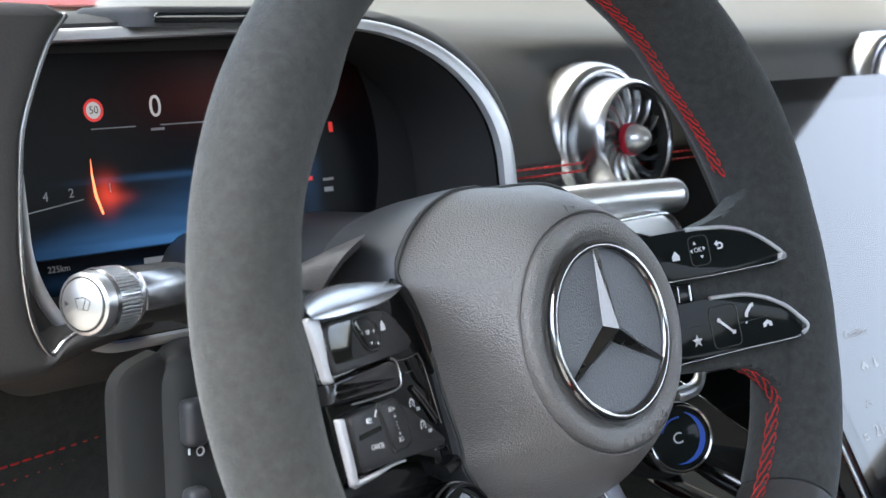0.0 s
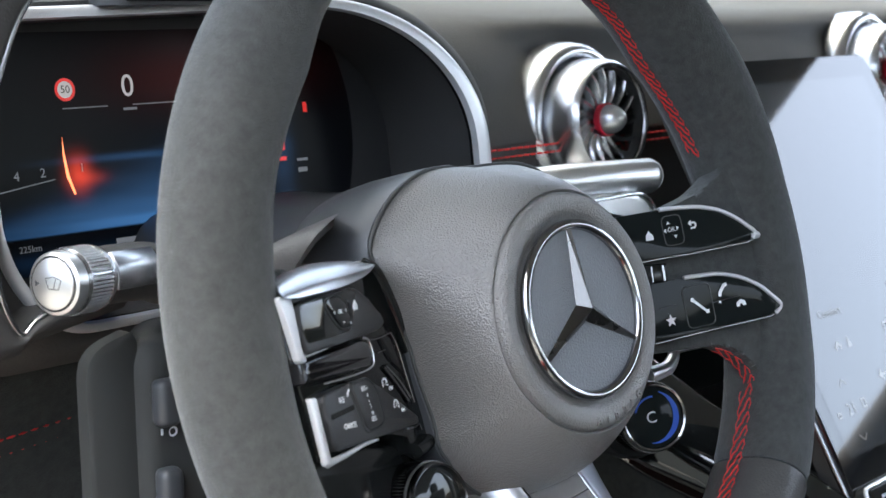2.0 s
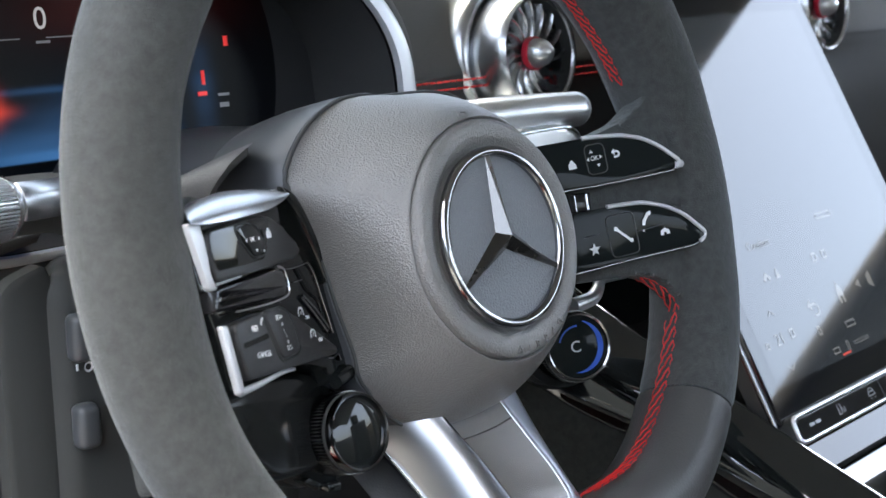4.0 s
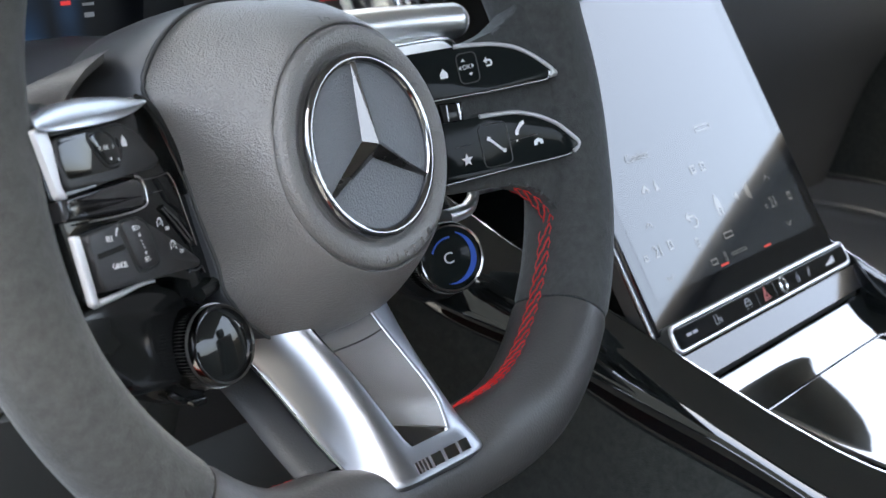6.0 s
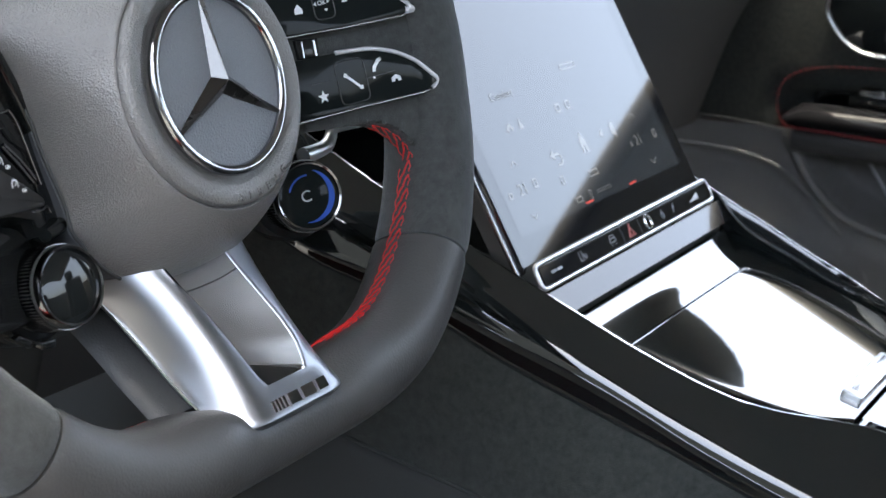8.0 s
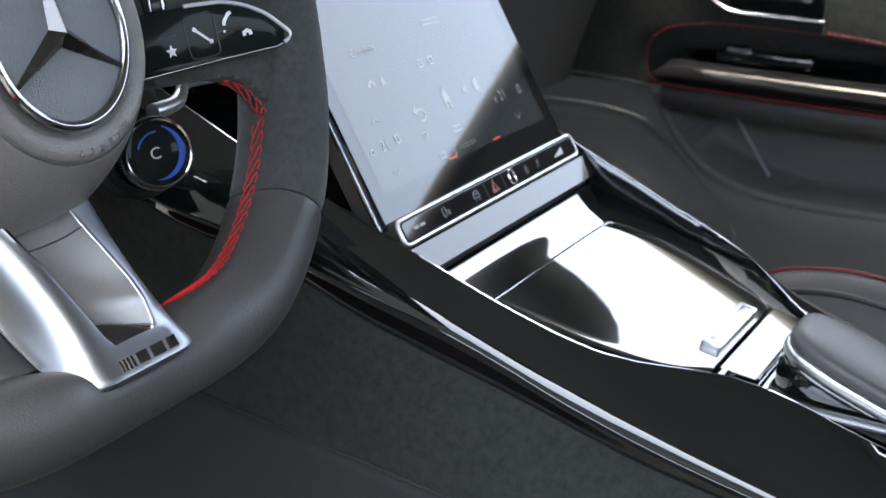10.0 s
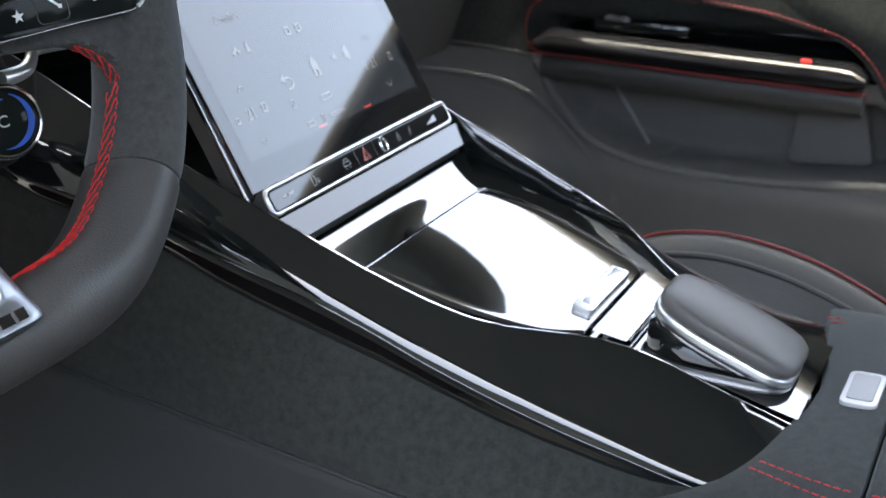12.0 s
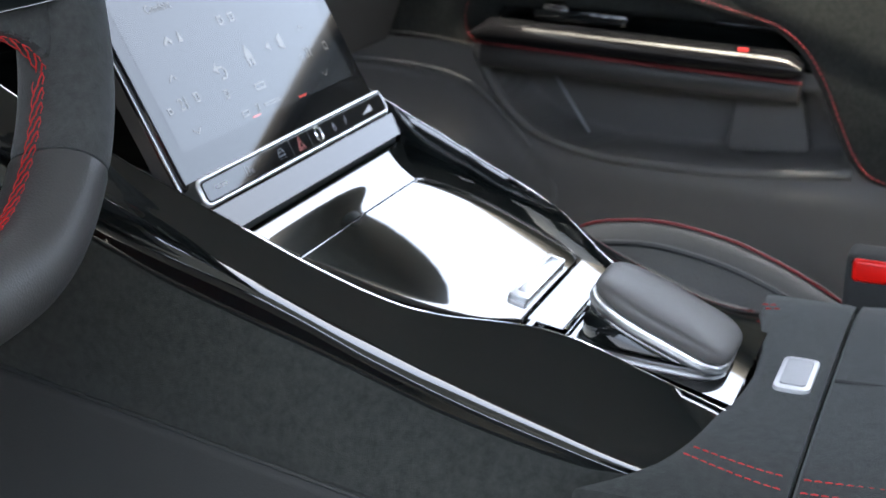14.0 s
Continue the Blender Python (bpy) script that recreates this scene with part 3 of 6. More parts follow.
part("stitching", cross_stitch(corner_strip, 5), THREAD, wheel, "slanted red stitching round the web", local=True)
for name, shape in (("upper_control", UPPER), ("lower_control", LOWER)):
    pod = part(name, plate(outline(shape, side), -0.012, 0.0, 0.0008, pod_pose(side)), PODFACE, wheel, "glossy black control panel with chrome edge", local=True)
    line = [Vector((x, y, 0.0)) for x, y in outline(shape, side)]
    lip = [pod_pose(side, 0.0002) @ p for p in line]
    n = len(lip)
    part("chrome_edge", tube(lip[int(n * 0.22):int(n * 0.74)], 0.0010, 8), FRAME, pod, "bright chrome edge", local=True)
    part("lower_edge", tube(lip[int(n * 0.74):int(n * 0.93)], 0.0007, 8), SMOKE, pod, local=True)
    tip = shape[6]
    t0 = pod_pose(side) @ Vector((across(tip[0], 1), tip[1] - 0.001, -0.003))
    part("chrome_tip", tube([t0 + Vector((-0.004, 0, 0.001)), t0 + Vector((0.0030, -0.0002, 0.001)), t0 + Vector((0.0062, 0.0004, 0.0008))], 0.0019, 10, flat=0.7), FRAME, pod, local=True)
for kind, at, size in (("home", (0.0866, 0.0122), 0.0040), ("back", (0.1095, 0.0138), 0.0040), ("up", (0.0972, 0.0163), 0.0020), ("down", (0.0999, 0.0098), 0.0020), ("left", (0.0950, 0.0130), 0.0020), ("right", (0.1016, 0.0134), 0.0020),
                       ("star", (0.0889, -0.0268), 0.0050), ("volume", (0.1050, -0.0232), 0.0026), ("phone", (0.1182, -0.0184), 0.0052), ("hang", (0.1263, -0.0262), 0.0044), ("dot", (0.1155, -0.0236), 0.0020)):
    part("sign", icon(kind, at, size, side), WHITE, wheel, "white printed symbol", local=True)
part("sign", lettering("OK", 0.0030, pod_pose(side, 0.0007) @ Matrix.Translation((across(0.0983, 1), 0.0131, 0))), WHITE, wheel, "white printed OK", local=True)
for u0, v0, u1, v1 in ((0.1125, -0.0232, 0.1270, -0.0228), (0.0850, -0.0205, 0.0930, -0.0203)):
    part("divider", tube([pod_pose(side, 0.0001) @ Vector((across(u0, 1), v0, 0)), pod_pose(side, 0.0001) @ Vector((across(u1, 1), v1, 0))], 0.00022, 5), SATIN, wheel, local=True)
for u0, u1, v0, v1 in ((0.0945, 0.1045, 0.0060, 0.0195), (0.0975, 0.1120, -0.0325, -0.0135)):
    line = [pod_pose(side, 0.0001) @ Vector((across(p.x, 1), p.y, 0)) for p in rounded([(u0, v0), (u1, v0), (u1, v1), (u0, v1)], 0.003)]
    part("groove", tube(line, 0.0003, 5, loop=True), DARK, wheel, local=True)

# controls on the other side: a slanted glossy housing with two button blocks
FACE = basis((0, 0, -0.0505), (1, 0, -0.42), (0, 1, 0))
FACE_WIDE = math.sqrt(1 + 0.42 ** 2)


def on_face(u, v, lift=0.0):
    return FACE @ Vector((u * FACE_WIDE, v, lift))


def face_line(points, radius=0.0):
    pts = [Vector((u * FACE_WIDE, v)) for u, v in points]
    return rounded(pts, radius) if radius else pts


BORDER = [(-0.0790, 0.0262), (-0.0743, 0.0250), (-0.0660, 0.0185), (-0.0590, 0.0055), (-0.0530, -0.0100), (-0.0476, -0.0273), (-0.0458, -0.0403), (-0.0470, -0.0462), (-0.0520, -0.0490), (-0.0633, -0.0502)]
house_line = [(-0.1400, 0.0150), (-0.1001, 0.0172), (-0.0840, 0.0200)] + BORDER[1:] + [(-0.0655, -0.0440), (-0.0788, -0.0402), (-0.0932, -0.0388), (-0.1340, -0.0394), (-0.1360, -0.0184), (-0.1390, -0.0055)]
left_wing = [(-u, v) for u, v in wing[:-5]] + [(-0.150, -0.070), (-0.125, -0.050), (-0.080, -0.042)]
part("suede_wing", plate(face_line(left_wing, 0.004), -0.034, -0.0125, 0.003, FACE), GRIPSUEDE, wheel, "suede web between rim and controls", local=True)
shoulder = []
for (u0, v0), (u1, v1) in zip([(-0.0600, 0.0456), (-0.0660, 0.0446), (-0.0743, 0.0429), (-0.0857, 0.0404), (-0.1003, 0.0366), (-0.1120, 0.0338), (-0.1300, 0.0300)], [(-0.0700, 0.0440), (-0.0765, 0.0420), (-0.0828, 0.0385), (-0.0906, 0.0335), (-0.0977, 0.0265), (-0.1040, 0.0205), (-0.1200, 0.0150)]):
    top, low = Vector((u0, v0, -0.046)), Vector((u1, v1, -0.036))
    shoulder.append([low + Vector((0.010, -0.004, -0.040)), top + Vector((0.002, -0.003, -0.020)), top + Vector((0.0005, -0.0005, -0.006)), top, top.lerp(low, 0.3) + Vector((0, 0.0004, 0.0016)), top.lerp(low, 0.65) + Vector((0, 0.0002, 0.0014)), low, low + Vector((0.002, -0.003, -0.004)), low + Vector((0.004, -0.006, -0.030))])
shoulder = [[sum((r[k] for r in shoulder[max(0, i - 1):i + 2]), Vector()) / len(shoulder[max(0, i - 1):i + 2]) for k in range(9)] for i in range(len(shoulder))]
part("shoulder", sheet(shoulder, sharp=60), LEATHER_GREY, wheel, "smooth grey shoulder between rim and hub", local=True)
part("control_housing", plate(face_line(house_line), -0.022, -0.0040, 0.0010, FACE), CONTROLGLOSS, wheel, "glossy black control housing", local=True)
part("black_border", tube(smooth([on_face(u, v, -0.0030) for u, v in BORDER[1:]], 6), lambda t: 0.0026 * min(1.0, 0.3 + 8 * t), 14), CONTROLGLOSS, wheel, "glossy black border beside the cover", local=True)
top = part("upper_block", plate(face_line([(-0.1364, 0.0138), (-0.1008, 0.0162), (-0.0915, 0.0150), (-0.0812, 0.0078), (-0.0748, 0.0010), (-0.0800, -0.0014), (-0.1089, -0.0024), (-0.1352, -0.0036), (-0.1374, 0.0053)], [0.002, 0.002, 0.006, 0.02, 0.004, 0.004, 0.01, 0.002, 0.004]), -0.010, 0.0012, 0.0012, FACE, segments=3), BUTTON, wheel, "grained black button block", local=True)
part("glossy_field", plate(face_line([(-0.1354, 0.0130), (-0.1012, 0.0153), (-0.0945, 0.0140), (-0.0990, 0.0060), (-0.1035, 0.0008), (-0.1180, 0.0002), (-0.1345, 0.0000), (-0.1363, 0.0053)], 0.002), 0.0008, 0.0016, 0.0003, FACE), CONTROLGLOSS, top, "mirror-like black field", local=True)
key = [(-0.1192, 0.0130), (-0.1110, 0.0138), (-0.1046, 0.0112), (-0.1026, 0.0030), (-0.1106, 0.0021), (-0.1166, 0.0080)]
part("touch_key", plate(face_line(key, 0.003), 0.0008, 0.0022, 0.0006, FACE), CONTROLGLOSS, top, "small touch key", local=True)
part("groove", tube([FACE @ Vector((p.x, p.y, 0.0017)) for p in face_line([(u * 1.0 + (u + 0.1108) * 0.10, v + (v - 0.0085) * 0.10) for u, v in key], 0.003)], 0.00045, 6, loop=True), BLACK, top, local=True)
low = part("lower_block", plate(face_line([(-0.1308, -0.0178), (-0.1110, -0.0166), (-0.0965, -0.0172), (-0.0830, -0.0258), (-0.0635, -0.0366), (-0.0640, -0.0396), (-0.0977, -0.0380), (-0.1290, -0.0372), (-0.1315, -0.0240)], [0.002, 0.004, 0.004, 0.01, 0.003, 0.003, 0.01, 0.003, 0.004]), -0.010, 0.0010, 0.0012, FACE, segments=3), BUTTON, wheel, "black button block with white print", local=True)
part("rocker", plate(face_line([(-0.1122, -0.0172), (-0.1055, -0.0166), (-0.0990, -0.0174), (-0.0946, -0.0213), (-0.0925, -0.0325), (-0.0960, -0.0342), (-0.1060, -0.0342)], 0.003), 0.0, 0.0020, 0.0008, FACE), BUTTON, low, "raised rocker key", local=True)
part("groove", tube([FACE @ Vector((p.x, p.y, 0.0011)) for p in face_line([(-0.1132, -0.0168), (-0.1068, -0.0350), (-0.0955, -0.0350), (-0.0915, -0.0328), (-0.0938, -0.0210), (-0.0985, -0.0168)], 0.003)], 0.0005, 6, loop=True), BLACK, low, local=True)
part("slot", plate(face_line([(-0.1285, -0.0248), (-0.1122, -0.0240), (-0.1120, -0.0258), (-0.1283, -0.0266)], 0.0007), 0.0006, 0.0014, 0.0, FACE), HOUSING, low, "narrow slot", local=True)
part("glass_bar", plate(face_line([(-0.1390, -0.0052), (-0.0938, -0.0024), (-0.0893, -0.0042), (-0.0884, -0.0104), (-0.0920, -0.0146), (-0.1390, -0.0128)], [0.001, 0.003, 0.003, 0.003, 0.003, 0.001]), -0.010, 0.0010, 0.0034, FACE, segments=6), DARKBAR, wheel, "dark glossy roller bar between the blocks", local=True)
part("bar_end", tube(smooth([on_face(u, v, 0.0004) for u, v in ((-0.0950, -0.0028), (-0.0903, -0.0042), (-0.0890, -0.0100), (-0.0915, -0.0136), (-0.1060, -0.0146), (-0.1280, -0.0142))], 6), lambda t: 0.0006 - 0.0003 * t, 8), CHROME, wheel, "thin chrome end of the bar", local=True)
for seg, r in ((((-0.0643, -0.0036), (-0.0608, -0.0089), (-0.0582, -0.0205), (-0.0557, -0.0322)), 0.0005), (((-0.0751, -0.0157), (-0.0676, -0.0229), (-0.0606, -0.0308)), 0.0007), (((-0.0735, -0.0152), (-0.0655, -0.0218), (-0.0585, -0.0300)), 0.0007), (((-0.0832, -0.0045), (-0.0740, -0.0047), (-0.0652, -0.0040)), 0.0004), (((-0.0780, -0.0098), (-0.0700, -0.0096), (-0.0625, -0.0092)), 0.0003), (((-0.0650, -0.0405), (-0.0600, -0.0412), (-0.0560, -0.0405), (-0.0545, -0.0430)), 0.0006)):
    part("chrome_rib", tube(smooth([on_face(u, v, -0.0034) for u, v in seg], 6), r, 8), SMOKE, wheel, "fine chrome rib", local=True)
part("notch", plate(face_line([(-0.0740, -0.0045), (-0.0660, -0.0050), (-0.0615, -0.0120), (-0.0600, -0.0200), (-0.0690, -0.0140)], 0.002), -0.0046, -0.0030, 0.0005, FACE), HOUSING, wheel, "raised black wedge", local=True)
for word, u, v, size in (("RES", -0.1215, -0.0212, 0.0028), ("CANCEL", -0.1188, -0.0304, 0.0026), ("SET+", -0.1040, -0.0200, 0.0024), ("SET-", -0.1010, -0.0312, 0.0024), ("ON", -0.0840, -0.0230, 0.0020), ("OFF", -0.0775, -0.0322, 0.0020)):
    part("sign", lettering(word, size, FACE @ Matrix.Translation((u * FACE_WIDE, v, 0.0023)) @ Matrix.Rotation(-0.06, 4, "Z")), WHITE, low, "white printed word", local=True)
for kind, u, v, size in (("speed", -0.0885, -0.0208, 0.0038), ("speed", -0.0830, -0.0296, 0.0038), ("up", -0.1032, -0.0224, 0.0018), ("down", -0.1018, -0.0290, 0.0018), ("dot", -0.1029, -0.0246, 0.0010), ("dot", -0.1025, -0.0258, 0.0010), ("dot", -0.1021, -0.0270, 0.0010), ("phone", -0.1165, -0.0195, 0.0022), ("home", -0.0990, 0.0094, 0.0036), ("down", -0.1092, 0.0042, 0.0014), ("left", -0.1148, 0.0082, 0.0014), ("right", -0.1062, 0.0082, 0.0014), ("dot", -0.1045, 0.0036, 0.0016)):
    part("sign", icon(kind, (0, 0), size, S, 0.0, FACE @ Matrix.Translation((u * FACE_WIDE - across(0, S), v, 0.0025))), WHITE, top if v > 0 else low, "white printed symbol", local=True)
part("sign", lettering("OK", 0.0022, FACE @ Matrix.Translation((-0.1106 * FACE_WIDE, 0.0081, 0.0025))), WHITE, top, "white printed OK", local=True)
# silver bracket: uprights beside the rim, a broad rounded cap over the top, a bright lower lip
part("silver_bracket", plate(face_line([(-0.1462, 0.0172), (-0.1384, 0.0158), (-0.1388, 0.0082), (-0.1381, -0.0020), (-0.1364, -0.0056), (-0.1415, -0.0056), (-0.1440, 0.0060)], [0.002, 0.001, 0.004, 0.004, 0.001, 0.002, 0.01]), -0.0010, 0.0012, 0.0008, FACE, segments=4), FRAME, wheel, "satin silver bracket of the controls", local=True)
part("silver_bracket", plate(face_line([(-0.1390, -0.0172), (-0.1349, -0.0178), (-0.1331, -0.0402), (-0.1372, -0.0402)], 0.001), -0.0010, 0.0010, 0.0008, FACE, segments=4), FRAME, wheel, "satin silver lower bracket", local=True)
rows = []
for u, lo, hi in ((-0.1470, 0.0166, 0.0200), (-0.1440, 0.0161, 0.0222), (-0.1367, 0.0157, 0.0240), (-0.1250, 0.0158, 0.0258), (-0.1130, 0.0162, 0.0267), (-0.1006, 0.0170, 0.0266), (-0.0909, 0.0182, 0.0260), (-0.0830, 0.0200, 0.0250), (-0.0785, 0.0218, 0.0238)):
    row = [on_face(u + 0.001, lo - 0.0006, 0.0), on_face(u, lo - 0.0004, 0.0020)]
    for k in range(9):
        t = k / 8 * math.pi / 2
        deep = 0.013 * (1 - math.cos(t))
        row.append(on_face(u + 0.80 * deep, lo + (hi - lo) * math.sin(t), 0.0030 - deep))
    row.append(on_face(u + 0.016, hi - 0.002, -0.020))
    rows.append(row)
rows = [smooth_row for smooth_row in zip(*[smooth(col, 4) for col in zip(*rows)])]
part("silver_cap", sheet(rows, sharp=40), SILVER, wheel, "broad satin silver cap over the controls", local=True)
part("cap_gap", tube([on_face(-0.1390, 0.0146, 0.0014), on_face(-0.1200, 0.0158, 0.0016), on_face(-0.1004, 0.0167, 0.0014)], 0.0005, 6), BLACK, wheel, "dark gap under the cap", local=True)
part("lower_lip", tube(smooth([on_face(u, v, -0.0006) for u, v in ((-0.1345, -0.0400), (-0.1200, -0.0396), (-0.1058, -0.0388), (-0.0960, -0.0392))], 5), lambda t: 0.0013 - 0.0008 * t, 10), FRAME, wheel, "bright lower lip", local=True)
part("mount_body", plate(face_line([(-0.1380, -0.0400), (-0.0932, -0.0392), (-0.0640, -0.0448), (-0.0560, -0.0560), (-0.0700, -0.0800), (-0.1050, -0.0760), (-0.1330, -0.0560)], 0.008), -0.034, -0.010, 0.004, FACE, segments=4), HOUSING, wheel, "dark body under the controls", local=True)


# lower spoke in satin silver with a slot
def spoke_half(v):
    return lerp_table([(-0.147, 0.0352), (-0.130, 0.0338), (-0.112, 0.0330), (-0.095, 0.0345), (-0.075, 0.0395), (-0.058, 0.0460)], v)


def slot_left(v):
    return lerp_table([(-0.1264, -0.0108), (-0.1226, -0.0127), (-0.1083, -0.0147), (-0.0957, -0.0166), (-0.0800, -0.0208), (-0.0580, -0.0250)], v)


def slot_right(v):
    return lerp_table([(-0.1264, 0.0098), (-0.1254, 0.0108), (-0.1090, 0.0118), (-0.0933, 0.0096), (-0.0802, 0.0076), (-0.0580, 0.0060)], v)


def ease_in(v):
    """One along the slot, nothing at the foot."""
    return max(0.0, min(1.0, (v + 0.1275) / 0.012))


def spoke_plane(v):
    return -0.0546 - 0.52 * v + 0.10 * max(0.0, -0.128 - v)


def spoke_n(u, v):
    """A flat field round the slot that rolls off evenly to the sides."""
    flat = 0.0185 if u < 0 else 0.0150
    s = max(0.0, min(1.0, (abs(u) - flat) / (spoke_half(v) - flat)))
    ridge = 0.0036 * math.exp(-((u - slot_right(v)) / 0.0075) ** 2) * ease_in(v) if u > 0 else 0.0
    return spoke_plane(v) + ridge - lerp_table([(-0.135, 0.0140), (-0.110, 0.0235), (-0.075, 0.0270)], v) * (0.35 * s ** 1.6 + 0.65 * s ** 3.2)


SLOT_DEEP = 0.0120
for side in (1, -1):
    rows = []
    for i in range(34):
        v = -0.1266 + 0.0690 * i / 33
        a, b = abs(slot_right(v) if side > 0 else slot_left(v)), spoke_half(v)
        row = [Vector((side * a, v, spoke_n(side * a, v) - 0.0012)), Vector((side * (a + 0.0004), v, spoke_n(side * a, v) - 0.0003)), Vector((side * (a + 0.0012), v, spoke_n(side * a, v)))]
        row += [Vector((side * u, v, spoke_n(side * u, v))) for u in [a + 0.0012 + (b - a - 0.0012) * k / 16 for k in range(1, 17)]]
        row.append(Vector((side * (b - 0.001), v, spoke_n(side * b, v) - 0.004)))
        rows.append(row)
    part("spoke_leg", sheet(rows, sharp=50), SPOKE, wheel, "satin silver leg of the lower spoke", local=True)
    line = [Vector((side * (spoke_half(v) + 0.0002), v, spoke_n(side * spoke_half(v), v) - 0.0005)) for v in [-0.062 - 0.07 * k / 14 for k in range(15)]]
    part("spoke_edge", tube(line, 0.0006, 6), CHROME, wheel, "thin bright edge", local=True)
    line = [p + Vector((side * 0.001, 0.002, -0.012)) for p in line]
    part("spoke_cheek", tube(line, 0.0115, 12, flat=0.35), SATIN_DARK, wheel, "dark cheek beside the spoke", local=True)
rows = []
for i in range(12):
    v = -0.1264 - 0.0140 * i / 11
    b = spoke_half(v)
    drop = 0.0006 * max(0, i - 8) ** 2
    rows.append([Vector((u, v, spoke_n(u, v) - drop)) for u in [b * math.sin(math.pi / 2 * k / 18) for k in range(-18, 19)]])
base = part("spoke_base", sheet(rows, sharp=35), SPOKE, wheel, "satin silver foot of the lower spoke", local=True)
# the slot: a dark upright wall, a polished face rising to the far edge, a sloped end
steps = [-0.0600 - (0.1165 - 0.0600) * k / 20 for k in range(21)]
part("slot_wall", sheet([[Vector((slot_left(v), v, spoke_plane(v) - 0.0004)), Vector((slot_left(v) + 0.0008, v, spoke_plane(v) - 0.004)), Vector((slot_left(v) + 0.0020, v, spoke_plane(v) - SLOT_DEEP - 0.001))] for v in steps + [-0.1220, -0.1262]], sharp=60), GLOSS, wheel, "black wall of the slot", local=True)
rows = []
for k, v in enumerate(steps):
    f = k / 20
    a, b = Vector((slot_left(v) + 0.0018, v, spoke_plane(v) - SLOT_DEEP)), Vector((slot_right(v - 0.009 * f) + 0.0002, v - 0.009 * f, spoke_n(slot_right(v - 0.009 * f), v - 0.009 * f) - 0.0008))
    rows.append([a.lerp(b, g) + Vector((0, 0, -0.0008 * math.sin(math.pi * g))) for g in (0, 0.1, 0.25, 0.4, 0.55, 0.7, 0.85, 1)])
part("slot_face", sheet(rows, sharp=60), SLOTMETAL, wheel, "polished face of the slot", local=True)
ridge = rows[-1]
part("slot_ridge", tube([p + Vector((0, 0, 0.0001)) for p in ridge], 0.00045, 6), CHROME, wheel, "bright ridge at the slot's end", local=True)
foot_line = [Vector((-0.0108 + 0.0206 * g, -0.1264, spoke_plane(-0.1264) - 0.0006)) for g in (0, 0.1, 0.25, 0.4, 0.55, 0.7, 0.85, 1)]
part("slot_ramp", sheet([ridge, [p.lerp(q, 0.5) + Vector((0, 0, -0.0006)) for p, q in zip(ridge, foot_line)], foot_line], sharp=60), BLACKCHROME, wheel, "dark sloped end of the slot", local=True)
part("slot_joint", tube(smooth([rows[7][7] + Vector((-0.0004, 0, 0.0003)), rows[8][5] + Vector((0, 0, 0.0003)), rows[9][2] + Vector((0, 0, 0.0003)), rows[9][0] + Vector((0, 0, 0.0003))], 5), 0.0003, 6), DARK, wheel, "fine joint across the slot face", local=True)
# a plain mark: four slanted bars and three blocks
marks = []
for u, w in ((-0.0172, 0.0012), (-0.0150, 0.0012), (-0.0128, 0.0012), (-0.0106, 0.0012), (-0.0076, 0.0062), (0.0006, 0.0074), (0.0098, 0.0058)):
    q = [(u, -0.1356), (u + w, -0.1356), (u + w + 0.0012, -0.1316), (u + 0.0012, -0.1316)]
    marks.append(mesh([Vector((x, y, spoke_n(x, y) + z)) for z in (0.0001, 0.0004) for x, y in q], [(4, 5, 6, 7), (0, 1, 5, 4), (1, 2, 6, 5), (2, 3, 7, 6), (3, 0, 4, 7)]))
part("maker_mark", join(*marks), BLACKCHROME, base, "plain dark bars", local=True)

